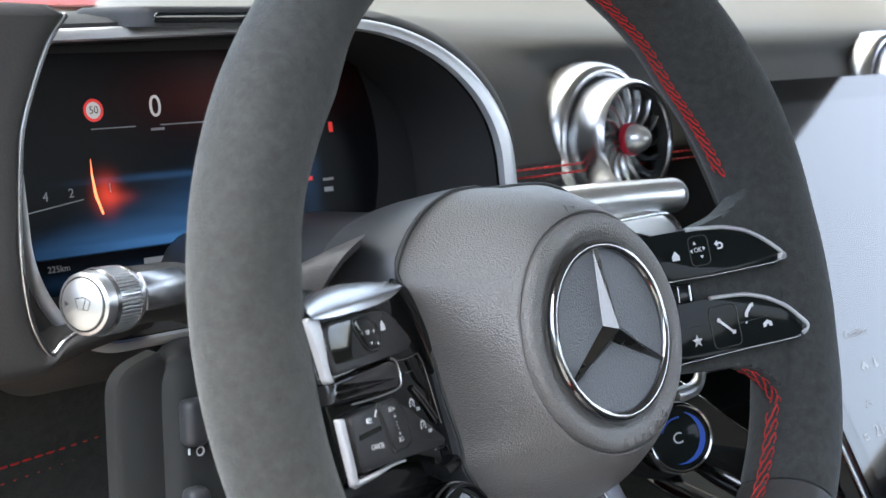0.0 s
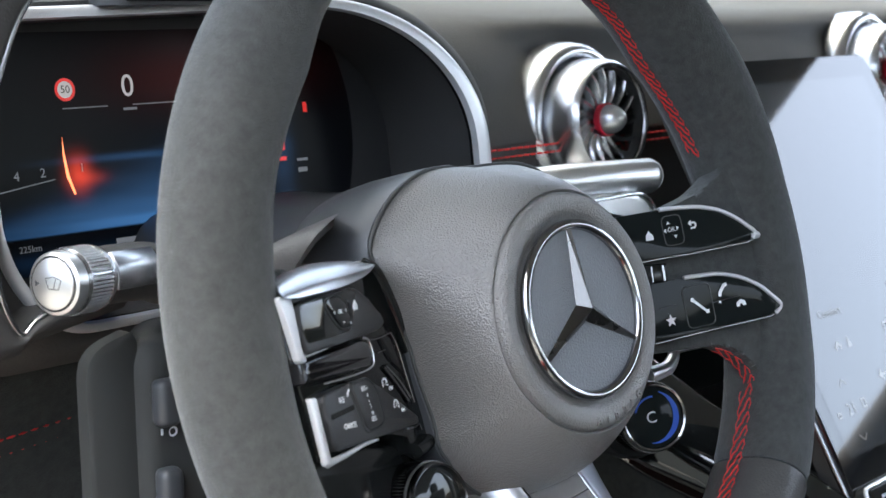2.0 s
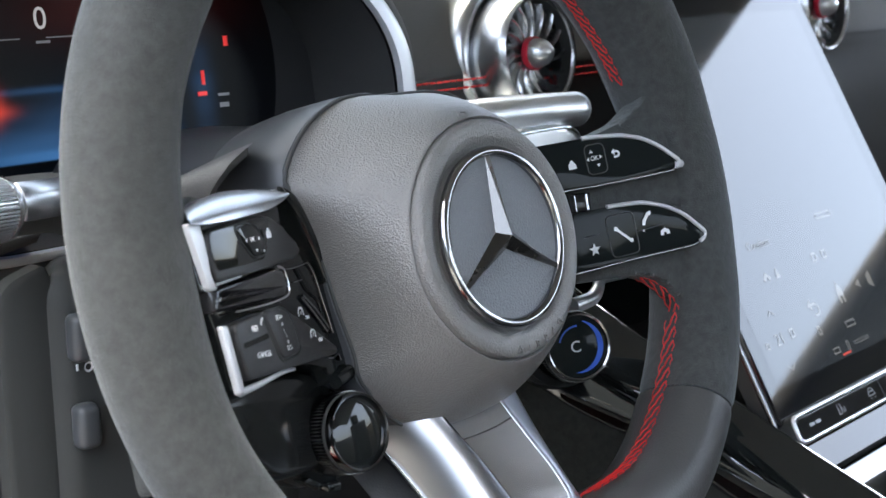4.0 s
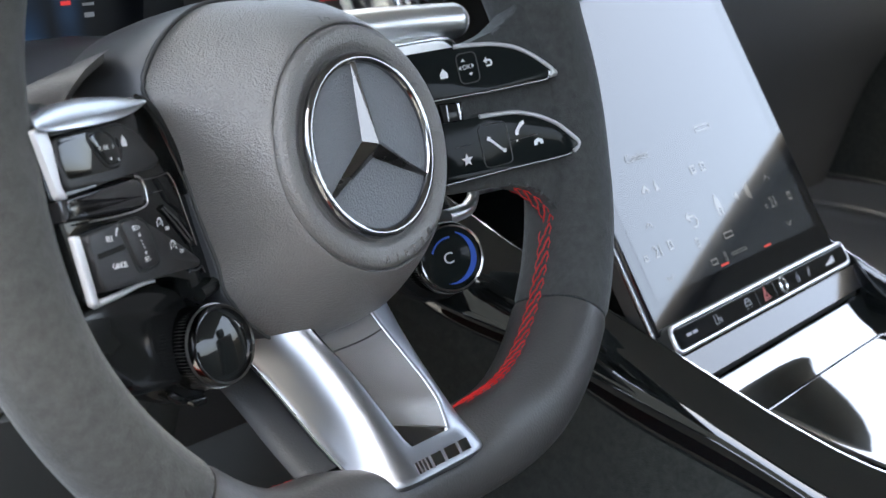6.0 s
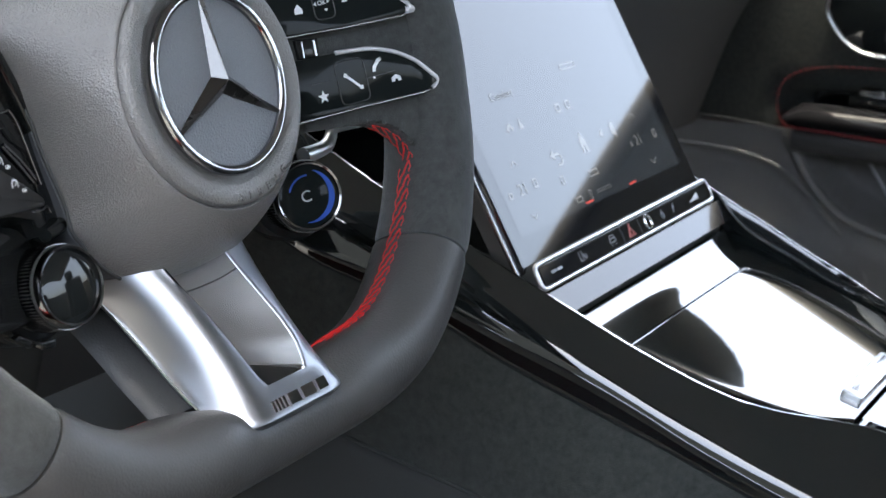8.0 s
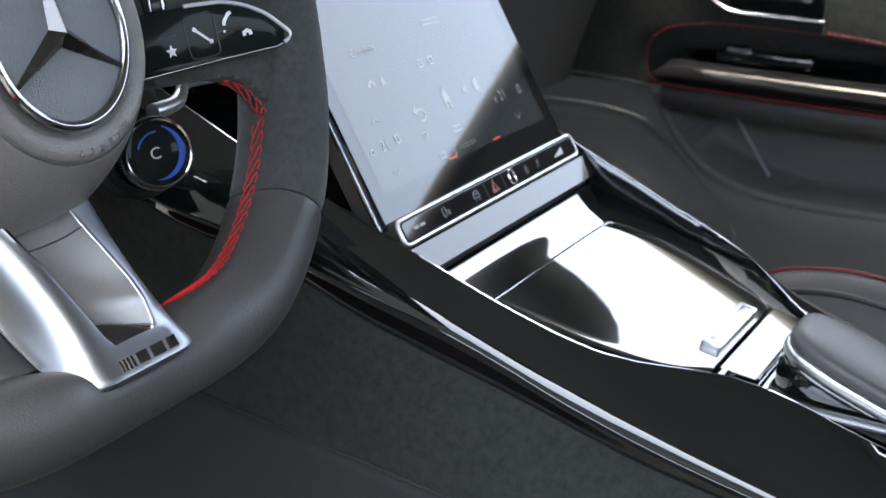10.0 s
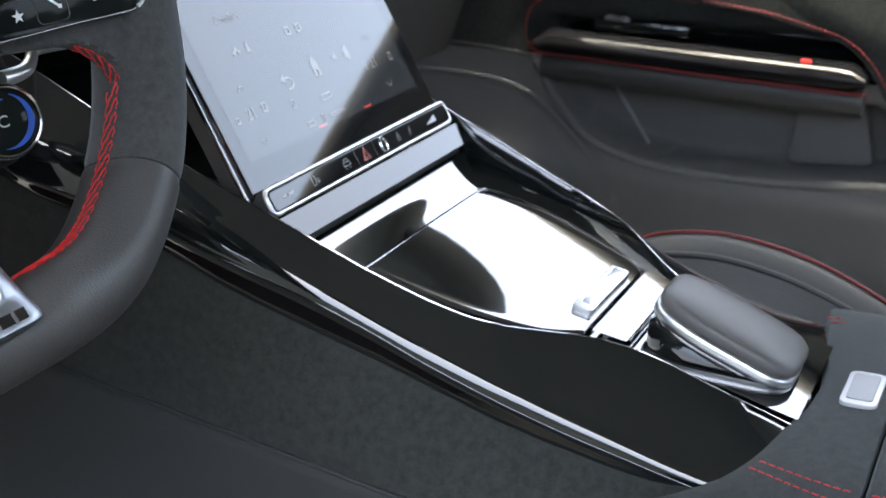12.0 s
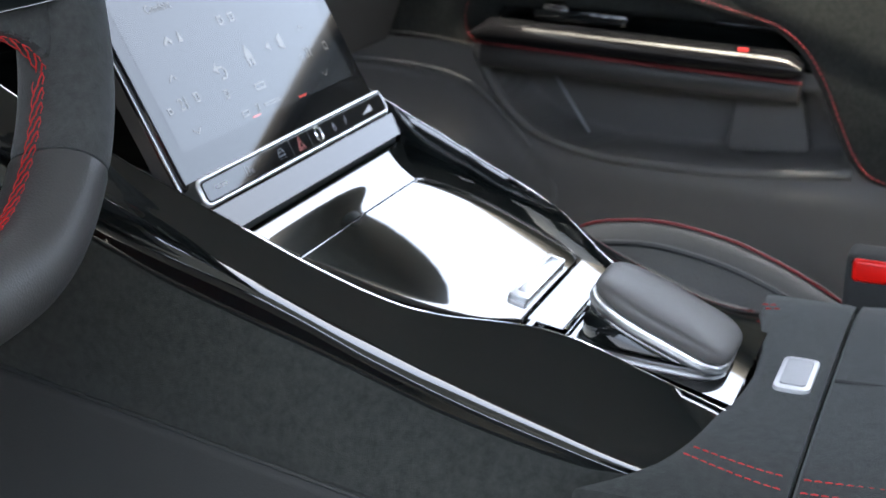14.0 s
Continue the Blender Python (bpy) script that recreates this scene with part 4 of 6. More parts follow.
# drive dials
def dial(side):
    if side > 0:
        m = Matrix.Translation((0.0735, -0.0668, -0.019)) @ Matrix.Rotation(radians(-30), 4, "Y") @ Matrix.Scale(1.03, 4)
    else:
        m = Matrix.Translation((-0.0668, -0.0691, -0.017))
    body = part("dial", lathe([(0.0, -0.034), (0.0125, -0.034), (0.0150, -0.030), (0.0152, -0.021), (0.0140, -0.0180), (0.0148, -0.0170), (0.0152, -0.015), (0.0152, -0.0035), (0.0146, -0.002), (0.0, -0.002)], 48, m), DARK, wheel, "black round drive dial", local=True)
    ridges = [tube([m @ Vector((0.0153 * math.cos(a), 0.0153 * math.sin(a), -0.0160)), m @ Vector((0.0153 * math.cos(a + lean), 0.0153 * math.sin(a + lean), -0.0035))], 0.00042, 4) for lean in (0.06, -0.06) for a in [2 * math.pi * k / 72 for k in range(72)]]
    part("knurling", join(*ridges), BLACKCHROME, body, "knurled metal grip", local=True)
    part("bezel", lathe([(0.0132, -0.0012), (0.0135, 0.0004), (0.0143, 0.0008), (0.0150, -0.0004), (0.0151, -0.0022), (0.0140, -0.0026)], 48, m), BLACKCHROME, body, "dark chrome bezel", local=True)
    part("face", lathe([(0.0, 0.0002), (0.0100, 0.0001), (0.0133, -0.0009)], 48, m), PODFACE if side > 0 else CONTROLGLOSS, body, "black glass face", local=True)
    if side > 0:
        rows = [[m @ Vector((r * math.cos(radians(t)), r * math.sin(radians(t)), 0.00045)) for r in (0.0113 - 0.0026 * math.sin(math.pi * (t + 112) / 190), 0.0112, 0.0113)] for t in range(-110, 76, 6)]
        part("glow_ring", sheet(rows), BLUE, body, "glowing blue crescent", local=True)
        rows = [[m @ Vector((r * math.cos(radians(t)), r * math.sin(radians(t)), 0.00045)) for r in (0.0086, 0.0094)] for t in range(84, 160, 8)]
        part("glow_arc", sheet(rows), BLUE, body, "faint blue arc", local=True)
        part("sign", lettering("C", 0.0070, m @ Matrix.Translation((-0.0015, 0, 0.0006))), GREYPRINT, body, "grey letter C", local=True)
    part("collar", lathe([(0.0150, -0.0195), (0.0182, -0.0210), (0.0196, -0.0245), (0.0198, -0.036), (0.0175, -0.048), (0.0, -0.050)], 40, m), HOUSING, body, "black collar", local=True)
    foot = [m @ Vector((0.002 * side, 0.0, -0.030)), m @ Vector((-0.004 * side, 0.010, -0.036)), m @ Vector((-0.010 * side, 0.024, -0.044))]
    part("bracket", tube(smooth(foot, 5), 0.0135, 14, flat=0.8), HOUSING, body, "black mounting arm", local=True)
    for turn in (200, 232, 264) if side < 0 else ():
        a = radians(turn)
        t = basis(m @ Vector((0.0182 * math.cos(a), 0.0182 * math.sin(a), -0.0215)), (-math.sin(a), math.cos(a), 0), (0.25 * math.cos(a), 0.25 * math.sin(a), 1))
        part("toggle", box(-0.0036, 0.0036, -0.0045, 0.0045, -0.0010, 0.0026, 0.0012, t, segments=3), CONTROLGLOSS, body, "small glossy toggle", local=True)


BLUE = material("blue_light", (0.006, 0.05, 0.30), 0.4, emit=0.009)
LITWHITE = material("white_light", (0.6, 0.58, 0.62), 0.4, emit=0.026)
dial(1)
dial(-1)

# shift paddles behind the spokes
for side in (1, -1):
    rows = []
    for k in range(9):
        t = k / 8
        u = side * (0.070 + 0.035 * t)
        rows.append([Vector((u, -0.012 - 0.040 * s - 0.006 * math.sin(math.pi * t), -0.036 - 0.006 * math.sin(math.pi * s) + z)) for s in (0, 0.2, 0.4, 0.6, 0.8, 0.95, 1.0) for z in (0,)])
    back = [[p + Vector((0, 0, -0.003)) for p in row] for row in rows]
    part("shift_paddle", join(sheet(rows), sheet(back)), SMOKE, wheel, "slim metal shift paddle", local=True)

part("paddle_tip", plate(rounded([(0.1142, -0.0372), (0.1195, -0.0398), (0.1429, -0.0452), (0.1179, -0.0446), (0.1140, -0.0450)], 0.0008), -0.034, -0.030, 0.0006), BRIGHT, wheel, "bright paddle tip", local=True)
# bright end of the paddle mount under the controls
part("paddle_end", tube(smooth([Vector((u, v, -0.030)) for u, v in ((0.1150, -0.0360), (0.1136, -0.0406), (0.1107, -0.0459), (0.1042, -0.0495), (0.0891, -0.0503))], 6), lambda t: 0.0022 + 0.0016 * t, 12), BRIGHT, wheel, "bright curved paddle end", local=True)

# ---- centre console ----
XC = 0.4007
EDGE = [(-0.300, 0.060, 0.428), (-0.270, 0.058, 0.437), (-0.240, 0.0565, 0.446), (-0.220, 0.0557, 0.4518), (-0.200, 0.0548, 0.4587), (-0.180, 0.0560, 0.4650), (-0.160, 0.0667, 0.4728), (-0.140, 0.0850, 0.4800), (-0.120, 0.1034, 0.4863), (-0.100, 0.1133, 0.4922), (-0.080, 0.1186, 0.4994), (-0.060, 0.1214, 0.5071), (-0.040, 0.1244, 0.5156), (-0.020, 0.1263, 0.5246), (0.0, 0.1275, 0.5330), (0.020, 0.1295, 0.5421), (0.060, 0.1330, 0.5600), (0.120, 0.1400, 0.5900), (0.200, 0.1500, 0.6350)]


def edge_at(y):
    """Half width and height of the console's rim at y."""
    for (a, wa, ha), (b, wb, hb) in zip(EDGE, EDGE[1:]):
        if y <= b:
            t = max(0.0, (y - a) / (b - a))
            return wa + (wb - wa) * t, ha + (hb - ha) * t
    return EDGE[-1][1:]


def deck_z(y):
    return 0.502 + 0.2373 * (y + 0.024)


def ease(a, b, v):
    t = max(0.0, min(1.0, (v - a) / (b - a)))
    return t * t * (3 - 2 * t)


def waist(y):
    """Half width of the console at its outer shoulder: drawn in before the armrest."""
    return 0.126 + 0.028 * ease(-0.23, 0.06, y) + 0.020 * ease(0.07, 0.15, y) + 0.030 * ease(-0.25, -0.36, y)


# heights along the rail: where its face turns over, the crease below the roll, and its lower edge
ROLL = [(-0.3, 0.4223), (-0.2433, 0.4315), (-0.2219, 0.436), (-0.191, 0.4449), (-0.1599, 0.4551), (-0.129, 0.4672), (-0.0978, 0.4807), (-0.0666, 0.4944), (-0.0351, 0.5088), (-0.003, 0.5227), (0.0302, 0.536), (0.195, 0.606)]
CREASE = [(-0.3, 0.414), (-0.2218, 0.4275), (-0.1942, 0.4345), (-0.1634, 0.4432), (-0.1325, 0.4538), (-0.1017, 0.4663), (-0.0861, 0.4731), (-0.055, 0.4881), (-0.017, 0.5039), (0.0258, 0.5177), (0.0607, 0.529), (0.195, 0.575)]
LOWEDGE = [(-0.3, 0.415), (-0.2244, 0.4235), (-0.2124, 0.4228), (-0.194, 0.4252), (-0.163, 0.4324), (-0.132, 0.4414), (-0.1008, 0.4532), (-0.0695, 0.466), (-0.0217, 0.4832), (0.0279, 0.5009), (0.0624, 0.515), (0.195, 0.566), (0.31, 0.6)]


console = thing("center_console", "glossy black centre console with thin chrome rim", "console", (XC, -0.05, 0.40))
ys = [0.195 - 0.465 * i / 70 for i in range(71)]
for side in (-1, 1):
    rows, rim = [], []
    for y in ys:
        w, h = edge_at(y)
        out = waist(y)
        za, zb, zc = lerp_table(ROLL, y), lerp_table(CREASE, y), lerp_table(LOWEDGE, y)
        a = Vector((out - 0.0090, za))
        row = [(w - 0.003, min(deck_z(y), h) - 0.004), (w - 0.0004, h - 0.0005), (w, h)]
        for k in range(1, 10):
            f = k / 9
            row.append((w + (a.x - w) * f, h + (za - h) * f + 0.0008 * math.sin(math.pi * f)))
        b, corner = Vector((out, zb)), Vector((out - 0.0004, max(zb + 0.25 * (za - zb), za + 0.0086 * (za - h) / (a.x - w))))
        for k in range(1, 13):
            t = k / 12
            q = a * (1 - t) ** 2 + corner * 2 * t * (1 - t) + b * t * t
            row.append((q.x, q.y))
        zc = min(zc, zb - 0.0008)
        row += [(out + 0.0003, zb - 0.0006), (out - 0.0008, zb - 0.0016)]
        row += [(out - 0.0008 - 0.0012 * f, zb - 0.0016 + (zc - zb + 0.0016) * f) for f in (0.35, 0.7, 1.0)]
        row += [(out - 0.005, zc - 0.002), (out - 0.007, zc - 0.016)]
        rows.append([Vector((XC + side * x, y, z)) for x, z in row])
        rim.append(Vector((XC + side * w, y, h + 0.0003)))
    part("side_rail", sheet(rows, sharp=60), GLOSS, console, "glossy black side rail")
    part("chrome_rim", tube(rim, 0.00032, 6), CHROME, console, "thin chrome rim")
    lip = []
    for k in range(25):
        y = -0.176 - 0.112 * k / 24
        w, h = edge_at(y)
        wide = 0.0003 + 0.0026 * ease(-0.176, -0.215, y)
        lip.append([Vector((XC + side * (w - d * wide), y, h - 0.0002 - 0.0010 * d)) for d in (0.0, 0.5, 1.0)] + [Vector((XC + side * (w - wide - 0.0004), y, h - 0.006))])
    part("inner_lip", sheet(lip, sharp=40), GLOSS, console, "broad polished inner lip")
# deck under the lid
rows = []
for i in range(40):
    y = 0.016 - 0.286 * i / 39
    w = edge_at(y)[0] - 0.0022
    rows.append([Vector((XC + w * k / 8, y, deck_z(y) - 0.003)) for k in range(-8, 9)])
part("deck", sheet(rows), GLOSS, console, "glossy black deck")
# ledge below the button strip
part("ledge", mesh([(XC - 0.127, 0.0120, 0.5354), (XC + 0.127, 0.0120, 0.5354), (XC + 0.126, 0.0004, 0.5243), (XC - 0.126, 0.0004, 0.5243), (XC - 0.126, 0.016, 0.519), (XC + 0.126, 0.016, 0.519)], [(0, 1, 2, 3), (3, 2, 5, 4)]), GLASS, console, "glossy black ledge")
part("ledge_gap", box(XC - 0.122, XC + 0.122, 0.0085, 0.014, 0.500, 0.5205, 0.001), DARK, console, "dark gap under the ledge")


def lid_left(y):
    return lerp_table([(-0.150, 0.0665), (-0.130, 0.0862), (-0.098, 0.0975), (-0.0655, 0.1020), (-0.0287, 0.1040), (0.010, 0.110)], y)


def lid_right(y):
    return lerp_table([(-0.1500, 0.0430), (-0.144, 0.0515), (-0.125, 0.0615), (-0.108, 0.0685), (-0.080, 0.0785), (-0.055, 0.0832), (-0.040, 0.0830), (-0.034, 0.0810), (-0.0285, 0.0770)], y)


def cover_right(y):
    return lerp_table([(-0.0268, 0.0830), (-0.0095, 0.1015), (0.0, 0.1150), (0.0075, 0.1255)], y)


def lid_part(y0, y1, crown, right, sag=0.0):
    rows = []
    for i in range(26):
        f = i / 25
        y = y0 + (y1 - y0) * f
        l, r = lid_left(y), right(y)
        rows.append([Vector((XC - l + (l + r) * k / 28, y, deck_z(y) + crown * (1 - (k / 14 - 1) ** 2) + 0.0035 - sag * f ** 3 - (0.0006 if k in (0, 28) else 0))) for k in range(29)])
    skirt = [[p - Vector((0, 0, 0.004)) for p in row] for row in (rows[0], rows[-1])]
    return sheet([skirt[0]] + rows + [skirt[1]], sharp=25)


part("front_cover", lid_part(-0.0268, 0.0046, 0.0003, cover_right, -0.0050), GLOSS, console, "glossy black front cover")
lid = thing("storage_lid", "glossy black sliding storage lid with chrome handle on the console", "lid", (XC, -0.09, 0.49))
part("lid_panel", lid_part(-0.1500, -0.0285, 0.0005, lid_right), GLOSS, lid, "mirror-like black lid")
line = [Vector((XC + lid_right(y) + 0.0004, y, deck_z(y) + 0.0032)) for y in [-0.150 + 0.1205 * k / 24 for k in range(25)]]
line += [Vector((x, -0.0284, deck_z(-0.0284) + 0.0034)) for x in [XC + 0.0745 - 0.1775 * k / 24 for k in range(25)]]
part("lid_trim", tube(line, 0.0006, 6), BLACKCHROME, lid, "dark chrome line round the lid")
hm = basis((XC - 0.009, -0.1415, deck_z(-0.1415) + 0.0062), (1, 0, 0), (0, 1, 0.2373))
handle = part("handle", plate(rounded([(-0.037, -0.0062), (0.037, -0.0062), (0.037, 0.0062), (-0.037, 0.0062)], 0.0025), -0.003, 0.0014, 0.0010, hm), BRIGHT, lid, "chrome lid handle")
part("handle_scoop", plate(rounded([(-0.030, -0.0036), (0.033, -0.0036), (0.033, 0.0030), (-0.030, 0.0030)], 0.0015), 0.0, 0.0017, 0.0003, hm), SILVER, handle, "dark scoop")
part("rear_strip", mesh([(XC - 0.060, -0.1525, deck_z(-0.1525) + 0.003), (XC + 0.048, -0.1525, deck_z(-0.1525) + 0.003), (XC + 0.050, -0.1715, deck_z(-0.1715) + 0.002), (XC - 0.055, -0.1715, deck_z(-0.1715) + 0.002)], [(0, 1, 2, 3)]), GLOSS, console, "flat glossy strip")
part("rear_line", tube([(XC - 0.054, -0.173, deck_z(-0.173) + 0.002), (XC + 0.050, -0.173, deck_z(-0.173) + 0.002)], 0.0010, 6), CHROME, console, "chrome line")

# palm rest
pm = basis((XC - 0.002, -0.2160, 0.4600), (1, 0, 0), (0, 0.084, 0.036))
palm = thing("palm_rest", "grey leather palm rest with chrome band on the console", "palm rest", (XC, -0.214, 0.45))
shape = rounded([(-0.029, -0.046), (0.029, -0.046), (0.0315, 0.015), (0.023, 0.044), (-0.023, 0.044), (-0.0315, 0.015)], [0.020, 0.020, 0.03, 0.018, 0.018, 0.03], 8)


def pillow(line, low, high, top, m):
    """A cushion with a domed top over an outline."""
    c = sum(line, Vector((0, 0))) / len(line)
    rows = []
    for p in line:
        d = p - c
        rows.append([Vector((*(c + d * f), z)) for f, z in ((0.97, low), (1.0, low + 0.002), (1.0, high - 0.003), (0.985, high - 0.0008), (0.95, high + top * 0.12), (0.85, high + top * 0.38), (0.6, high + top * 0.75), (0.3, high + top * 0.95), (0.0, high + top))])
    me = sheet(rows, loop_rows=True, sharp=50)
    me.transform(m)
    return me


part("pad", pillow(shape, 0.006, 0.013, 0.005, pm), LEATHER_GREY, palm, "soft grey leather pad")
part("chrome_band", pillow([p * 1.015 for p in shape], -0.0015, 0.0056, 0.0, pm), BRIGHT, palm, "chrome band")
part("base", pillow([p * 0.95 for p in shape], -0.022, -0.0018, 0.0, pm), GLOSS, palm, "black base")
part("rear_loop", tube(smooth([pm @ Vector(p) for p in ((0.012, -0.046, -0.002), (0.014, -0.055, -0.004), (0.010, -0.060, -0.014), (0.0, -0.062, -0.020), (-0.012, -0.060, -0.020))], 6), 0.0035, 10), SMOKE, palm, "dark chrome loop")

# armrest
arm = thing("armrest", "dark suede armrest with red double stitching and a chrome release", "armrest", (XC, -0.42, 0.36))


def arm_z(x, y):
    return 0.4395 - 0.003 * ((x - XC) / 0.15) ** 2 - 0.006 * ((x - XC) / 0.15) ** 6 + 0.006 * min(1.0, max(0.0, (-y - 0.30) / 0.10))


def arm_front(x):
    """Where the armrest's curved nose begins."""
    d = abs(x - XC)
    if x > XC:
        return lerp_table([(0.0, -0.2725), (0.030, -0.2705), (0.060, -0.2650), (0.096, -0.2600), (0.124, -0.2560), (0.160, -0.2520)], d)
    return lerp_table([(0.0, -0.2725), (0.030, -0.2705), (0.060, -0.2640), (0.096, -0.2570), (0.124, -0.2460), (0.143, -0.2290), (0.160, -0.2050)], d)


def arm_piece(front, y1, lift=0.0):
    rows = []
    for k in range(-16, 17):
        x = XC + 0.156 * k / 16
        y0 = front(x)
        col = [Vector((x, y0 + 0.0005, arm_z(x, y0) - 0.035 + lift)), Vector((x, y0 + 0.0005, arm_z(x, y0) - 0.004 + lift)), Vector((x, y0 - 0.0012, arm_z(x, y0) - 0.001 + lift))]
        for s in range(1, 12):
            y = y0 - 0.003 + (y1 - y0 + 0.003) * s / 11
            col.append(Vector((x, y, arm_z(x, y) + lift - (0.0016 if s == 11 else 0))))
        col.append(Vector((x, y1, arm_z(x, y1) - 0.012)))
        rows.append(col)
    left = [Vector((p.x - 0.004, p.y, p.z - 0.010)) for p in rows[0]]
    left2 = [Vector((p.x - 0.002, p.y, p.z - 0.12)) for p in rows[0]]
    right = [Vector((p.x + 0.004, p.y, p.z - 0.010)) for p in rows[-1]]
    right2 = [Vector((p.x + 0.002, p.y, p.z - 0.12)) for p in rows[-1]]
    return sheet([left2, left] + rows + [right, right2], sharp=50)


part("front_pad", arm_piece(arm_front, -0.3132), SUEDE, arm, "suede nose of the armrest")
part("lid_pad", arm_piece(lambda x: -0.3160, -0.62, 0.0005), SUEDE, arm, "suede armrest lid")
part("middle_seam", tube([(XC, -0.318, arm_z(XC, -0.318) + 0.0002), (XC, -0.45, arm_z(XC, -0.45) + 0.0002), (XC, -0.62, arm_z(XC, -0.62) + 0.0002)], 0.0014, 8), BLACK, arm, "dark seam")
bm_ = basis((XC, -0.2965, arm_z(XC, -0.2965) + 0.0008), (1, 0, 0), (0, 1, 0.0))
latch = part("release_frame", plate(rounded([(-0.024, -0.0105), (0.024, -0.0105), (0.024, 0.0105), (-0.024, 0.0105)], 0.006), -0.002, 0.0016, 0.0008, bm_), FRAME, arm, "chrome release frame")
part("release_key", plate(rounded([(-0.0185, -0.0075), (0.0185, -0.0075), (0.0185, 0.0075), (-0.0185, 0.0075)], 0.003), 0.0, 0.0026, 0.0006, bm_), KEYGREY, latch, "grained grey release key")
for side in (-1, 1):
    for seg in (((-0.114, -0.2570), (-0.124, -0.2850), (-0.131, -0.3110)), ((-0.106, -0.2605), (-0.114, -0.2870), (-0.1195, -0.3120)), ((-0.131, -0.3190), (-0.131, -0.45), (-0.131, -0.60)), ((-0.1195, -0.3190), (-0.1190, -0.45), (-0.1190, -0.60))):
        line = smooth([Vector((XC - side * x, y, 0)) for x, y in seg], 6)
        if side > 0:
            line = line[:4]
            if seg[0][1] < -0.3:
                continue
        part("stitching", dashes([Vector((p.x, p.y, arm_z(p.x, p.y))) for p in line], 0.0036, 0.0015, 0.00042), THREAD, arm, "red stitching")

# the console's flanks and lower panels
for side in (-1, 1):
    rows = []
    for i in range(40):
        y = 0.30 - 0.95 * i / 39
        zt = lerp_table(LOWEDGE, max(y, -0.262)) - 0.0008
        zs = 0.4155 + 0.160 * y
        out = waist(y)
        rows.append([Vector((XC + side * x, y, z)) for x, z in ((out - 0.010, zt + 0.003), (out - 0.002, zt + 0.0005), (out + 0.003, zt - 0.010), ((out + 0.002) * 0.5 + 0.081, (zt + zs) / 2), (0.164, zs + 0.004), (0.163, zs))])
    part("suede_flank", sheet(rows), SUEDE, console, "dark suede flank of the console")
    rows = []
    for i in range(20):
        y = 0.40 - 1.05 * i / 19
        zs = 0.4155 + 0.160 * y
        rows.append([Vector((XC + side * x, y, z)) for x, z in ((0.160, zs + 0.001), (0.165, zs - 0.002), (0.167, zs - 0.006), (0.168, 0.20), (0.166, 0.02))])
    part("lower_panel", sheet(rows), LOWTRIM, console, "dark lower panel")
    part("panel_seam", tube([row[0] + Vector((side * 0.0042, 0, -0.0005)) for row in rows], 0.0012, 6), BLACK, console, "dark seam under the suede")

# ---- centre display ----
SL = radians(60.5)
SM = basis((XC - 0.004, 0.028, 0.553), (1, 0, 0), (0, math.cos(SL), math.sin(SL)))
display = thing("center_display", "large reclined touch display with a glossy black glass front", "display", m=SM)
glass = rounded([(-0.124, -0.014), (0.122, -0.014), (0.122, 0.262), (-0.124, 0.262)], 0.012)
screen = part("glass", plate(glass, -0.007, 0.0, 0.0008, sharp=12), GLASS, display, "dark reflecting glass", local=True)
part("back_shell", plate([p * 1.0 for p in glass], -0.016, -0.0072, 0.0), DARK, display, "dark back shell", local=True)
for side in (-1, 1):
    x = -0.1245 if side < 0 else 0.1225
    part("edge_trim", tube([(x, -0.020, -0.004), (x, 0.06, -0.004), (x, 0.118, -0.0045)], 0.0016, 8), SMOKE, display, "dark chrome edge", local=True)
part("lit_panel", mesh([(-0.112, 0.012, 0.0001), (0.108, 0.012, 0.0001), (0.108, 0.245, 0.0001), (-0.112, 0.245, 0.0001)], [(0, 1, 2, 3)]), LITDARK, screen, "faintly lit picture", local=True)


def mark(name, pts, mat=None, z=0.00028):
    part(name, plate([Vector(p) for p in pts], z, z + 0.00002), mat or DIMWHITE, screen, "pale display symbol", local=True)


def frame_mark(x, y, w, h):
    """A small outlined sign with a bar in it."""
    t = min(w, h) * 0.45
    for x0, x1, y0, y1 in ((-w, w, h - t, h), (-w, w, -h, t - h), (-w, t - w, t - h, h - t), (w - t, w, t - h, h - t)):
        mark("symbol", [(x + x0, y + y0), (x + x1, y + y0), (x + x1, y + y1), (x + x0, y + y1)])


mark("symbol", [(-0.0062, 0.043), (-0.0036, 0.043), (-0.0036, 0.0475), (-0.0014, 0.0475), (-0.0014, 0.043), (0.0012, 0.043), (0.0012, 0.0515), (-0.0025, 0.0575), (-0.0062, 0.0515)])
mark("symbol", [(-0.046, 0.049), (-0.041, 0.053), (-0.041, 0.050), (-0.036, 0.050), (-0.033, 0.047), (-0.033, 0.044), (-0.036, 0.0415), (-0.041, 0.0415), (-0.041, 0.043), (-0.0365, 0.043), (-0.0345, 0.045), (-0.0345, 0.047), (-0.0365, 0.0485), (-0.041, 0.0485), (-0.041, 0.0455)])
for cx, cy, s in ((-0.089, 0.020, -1), (-0.087, 0.053, 1), (0.075, 0.021, -1), (0.072, 0.055, 1)):
    mark("symbol", [(cx - 0.004, cy - 0.0012 * s), (cx, cy + 0.0022 * s), (cx + 0.004, cy - 0.0012 * s), (cx + 0.004, cy - 0.0022 * s), (cx, cy + 0.0012 * s), (cx - 0.004, cy - 0.0022 * s)][::s])
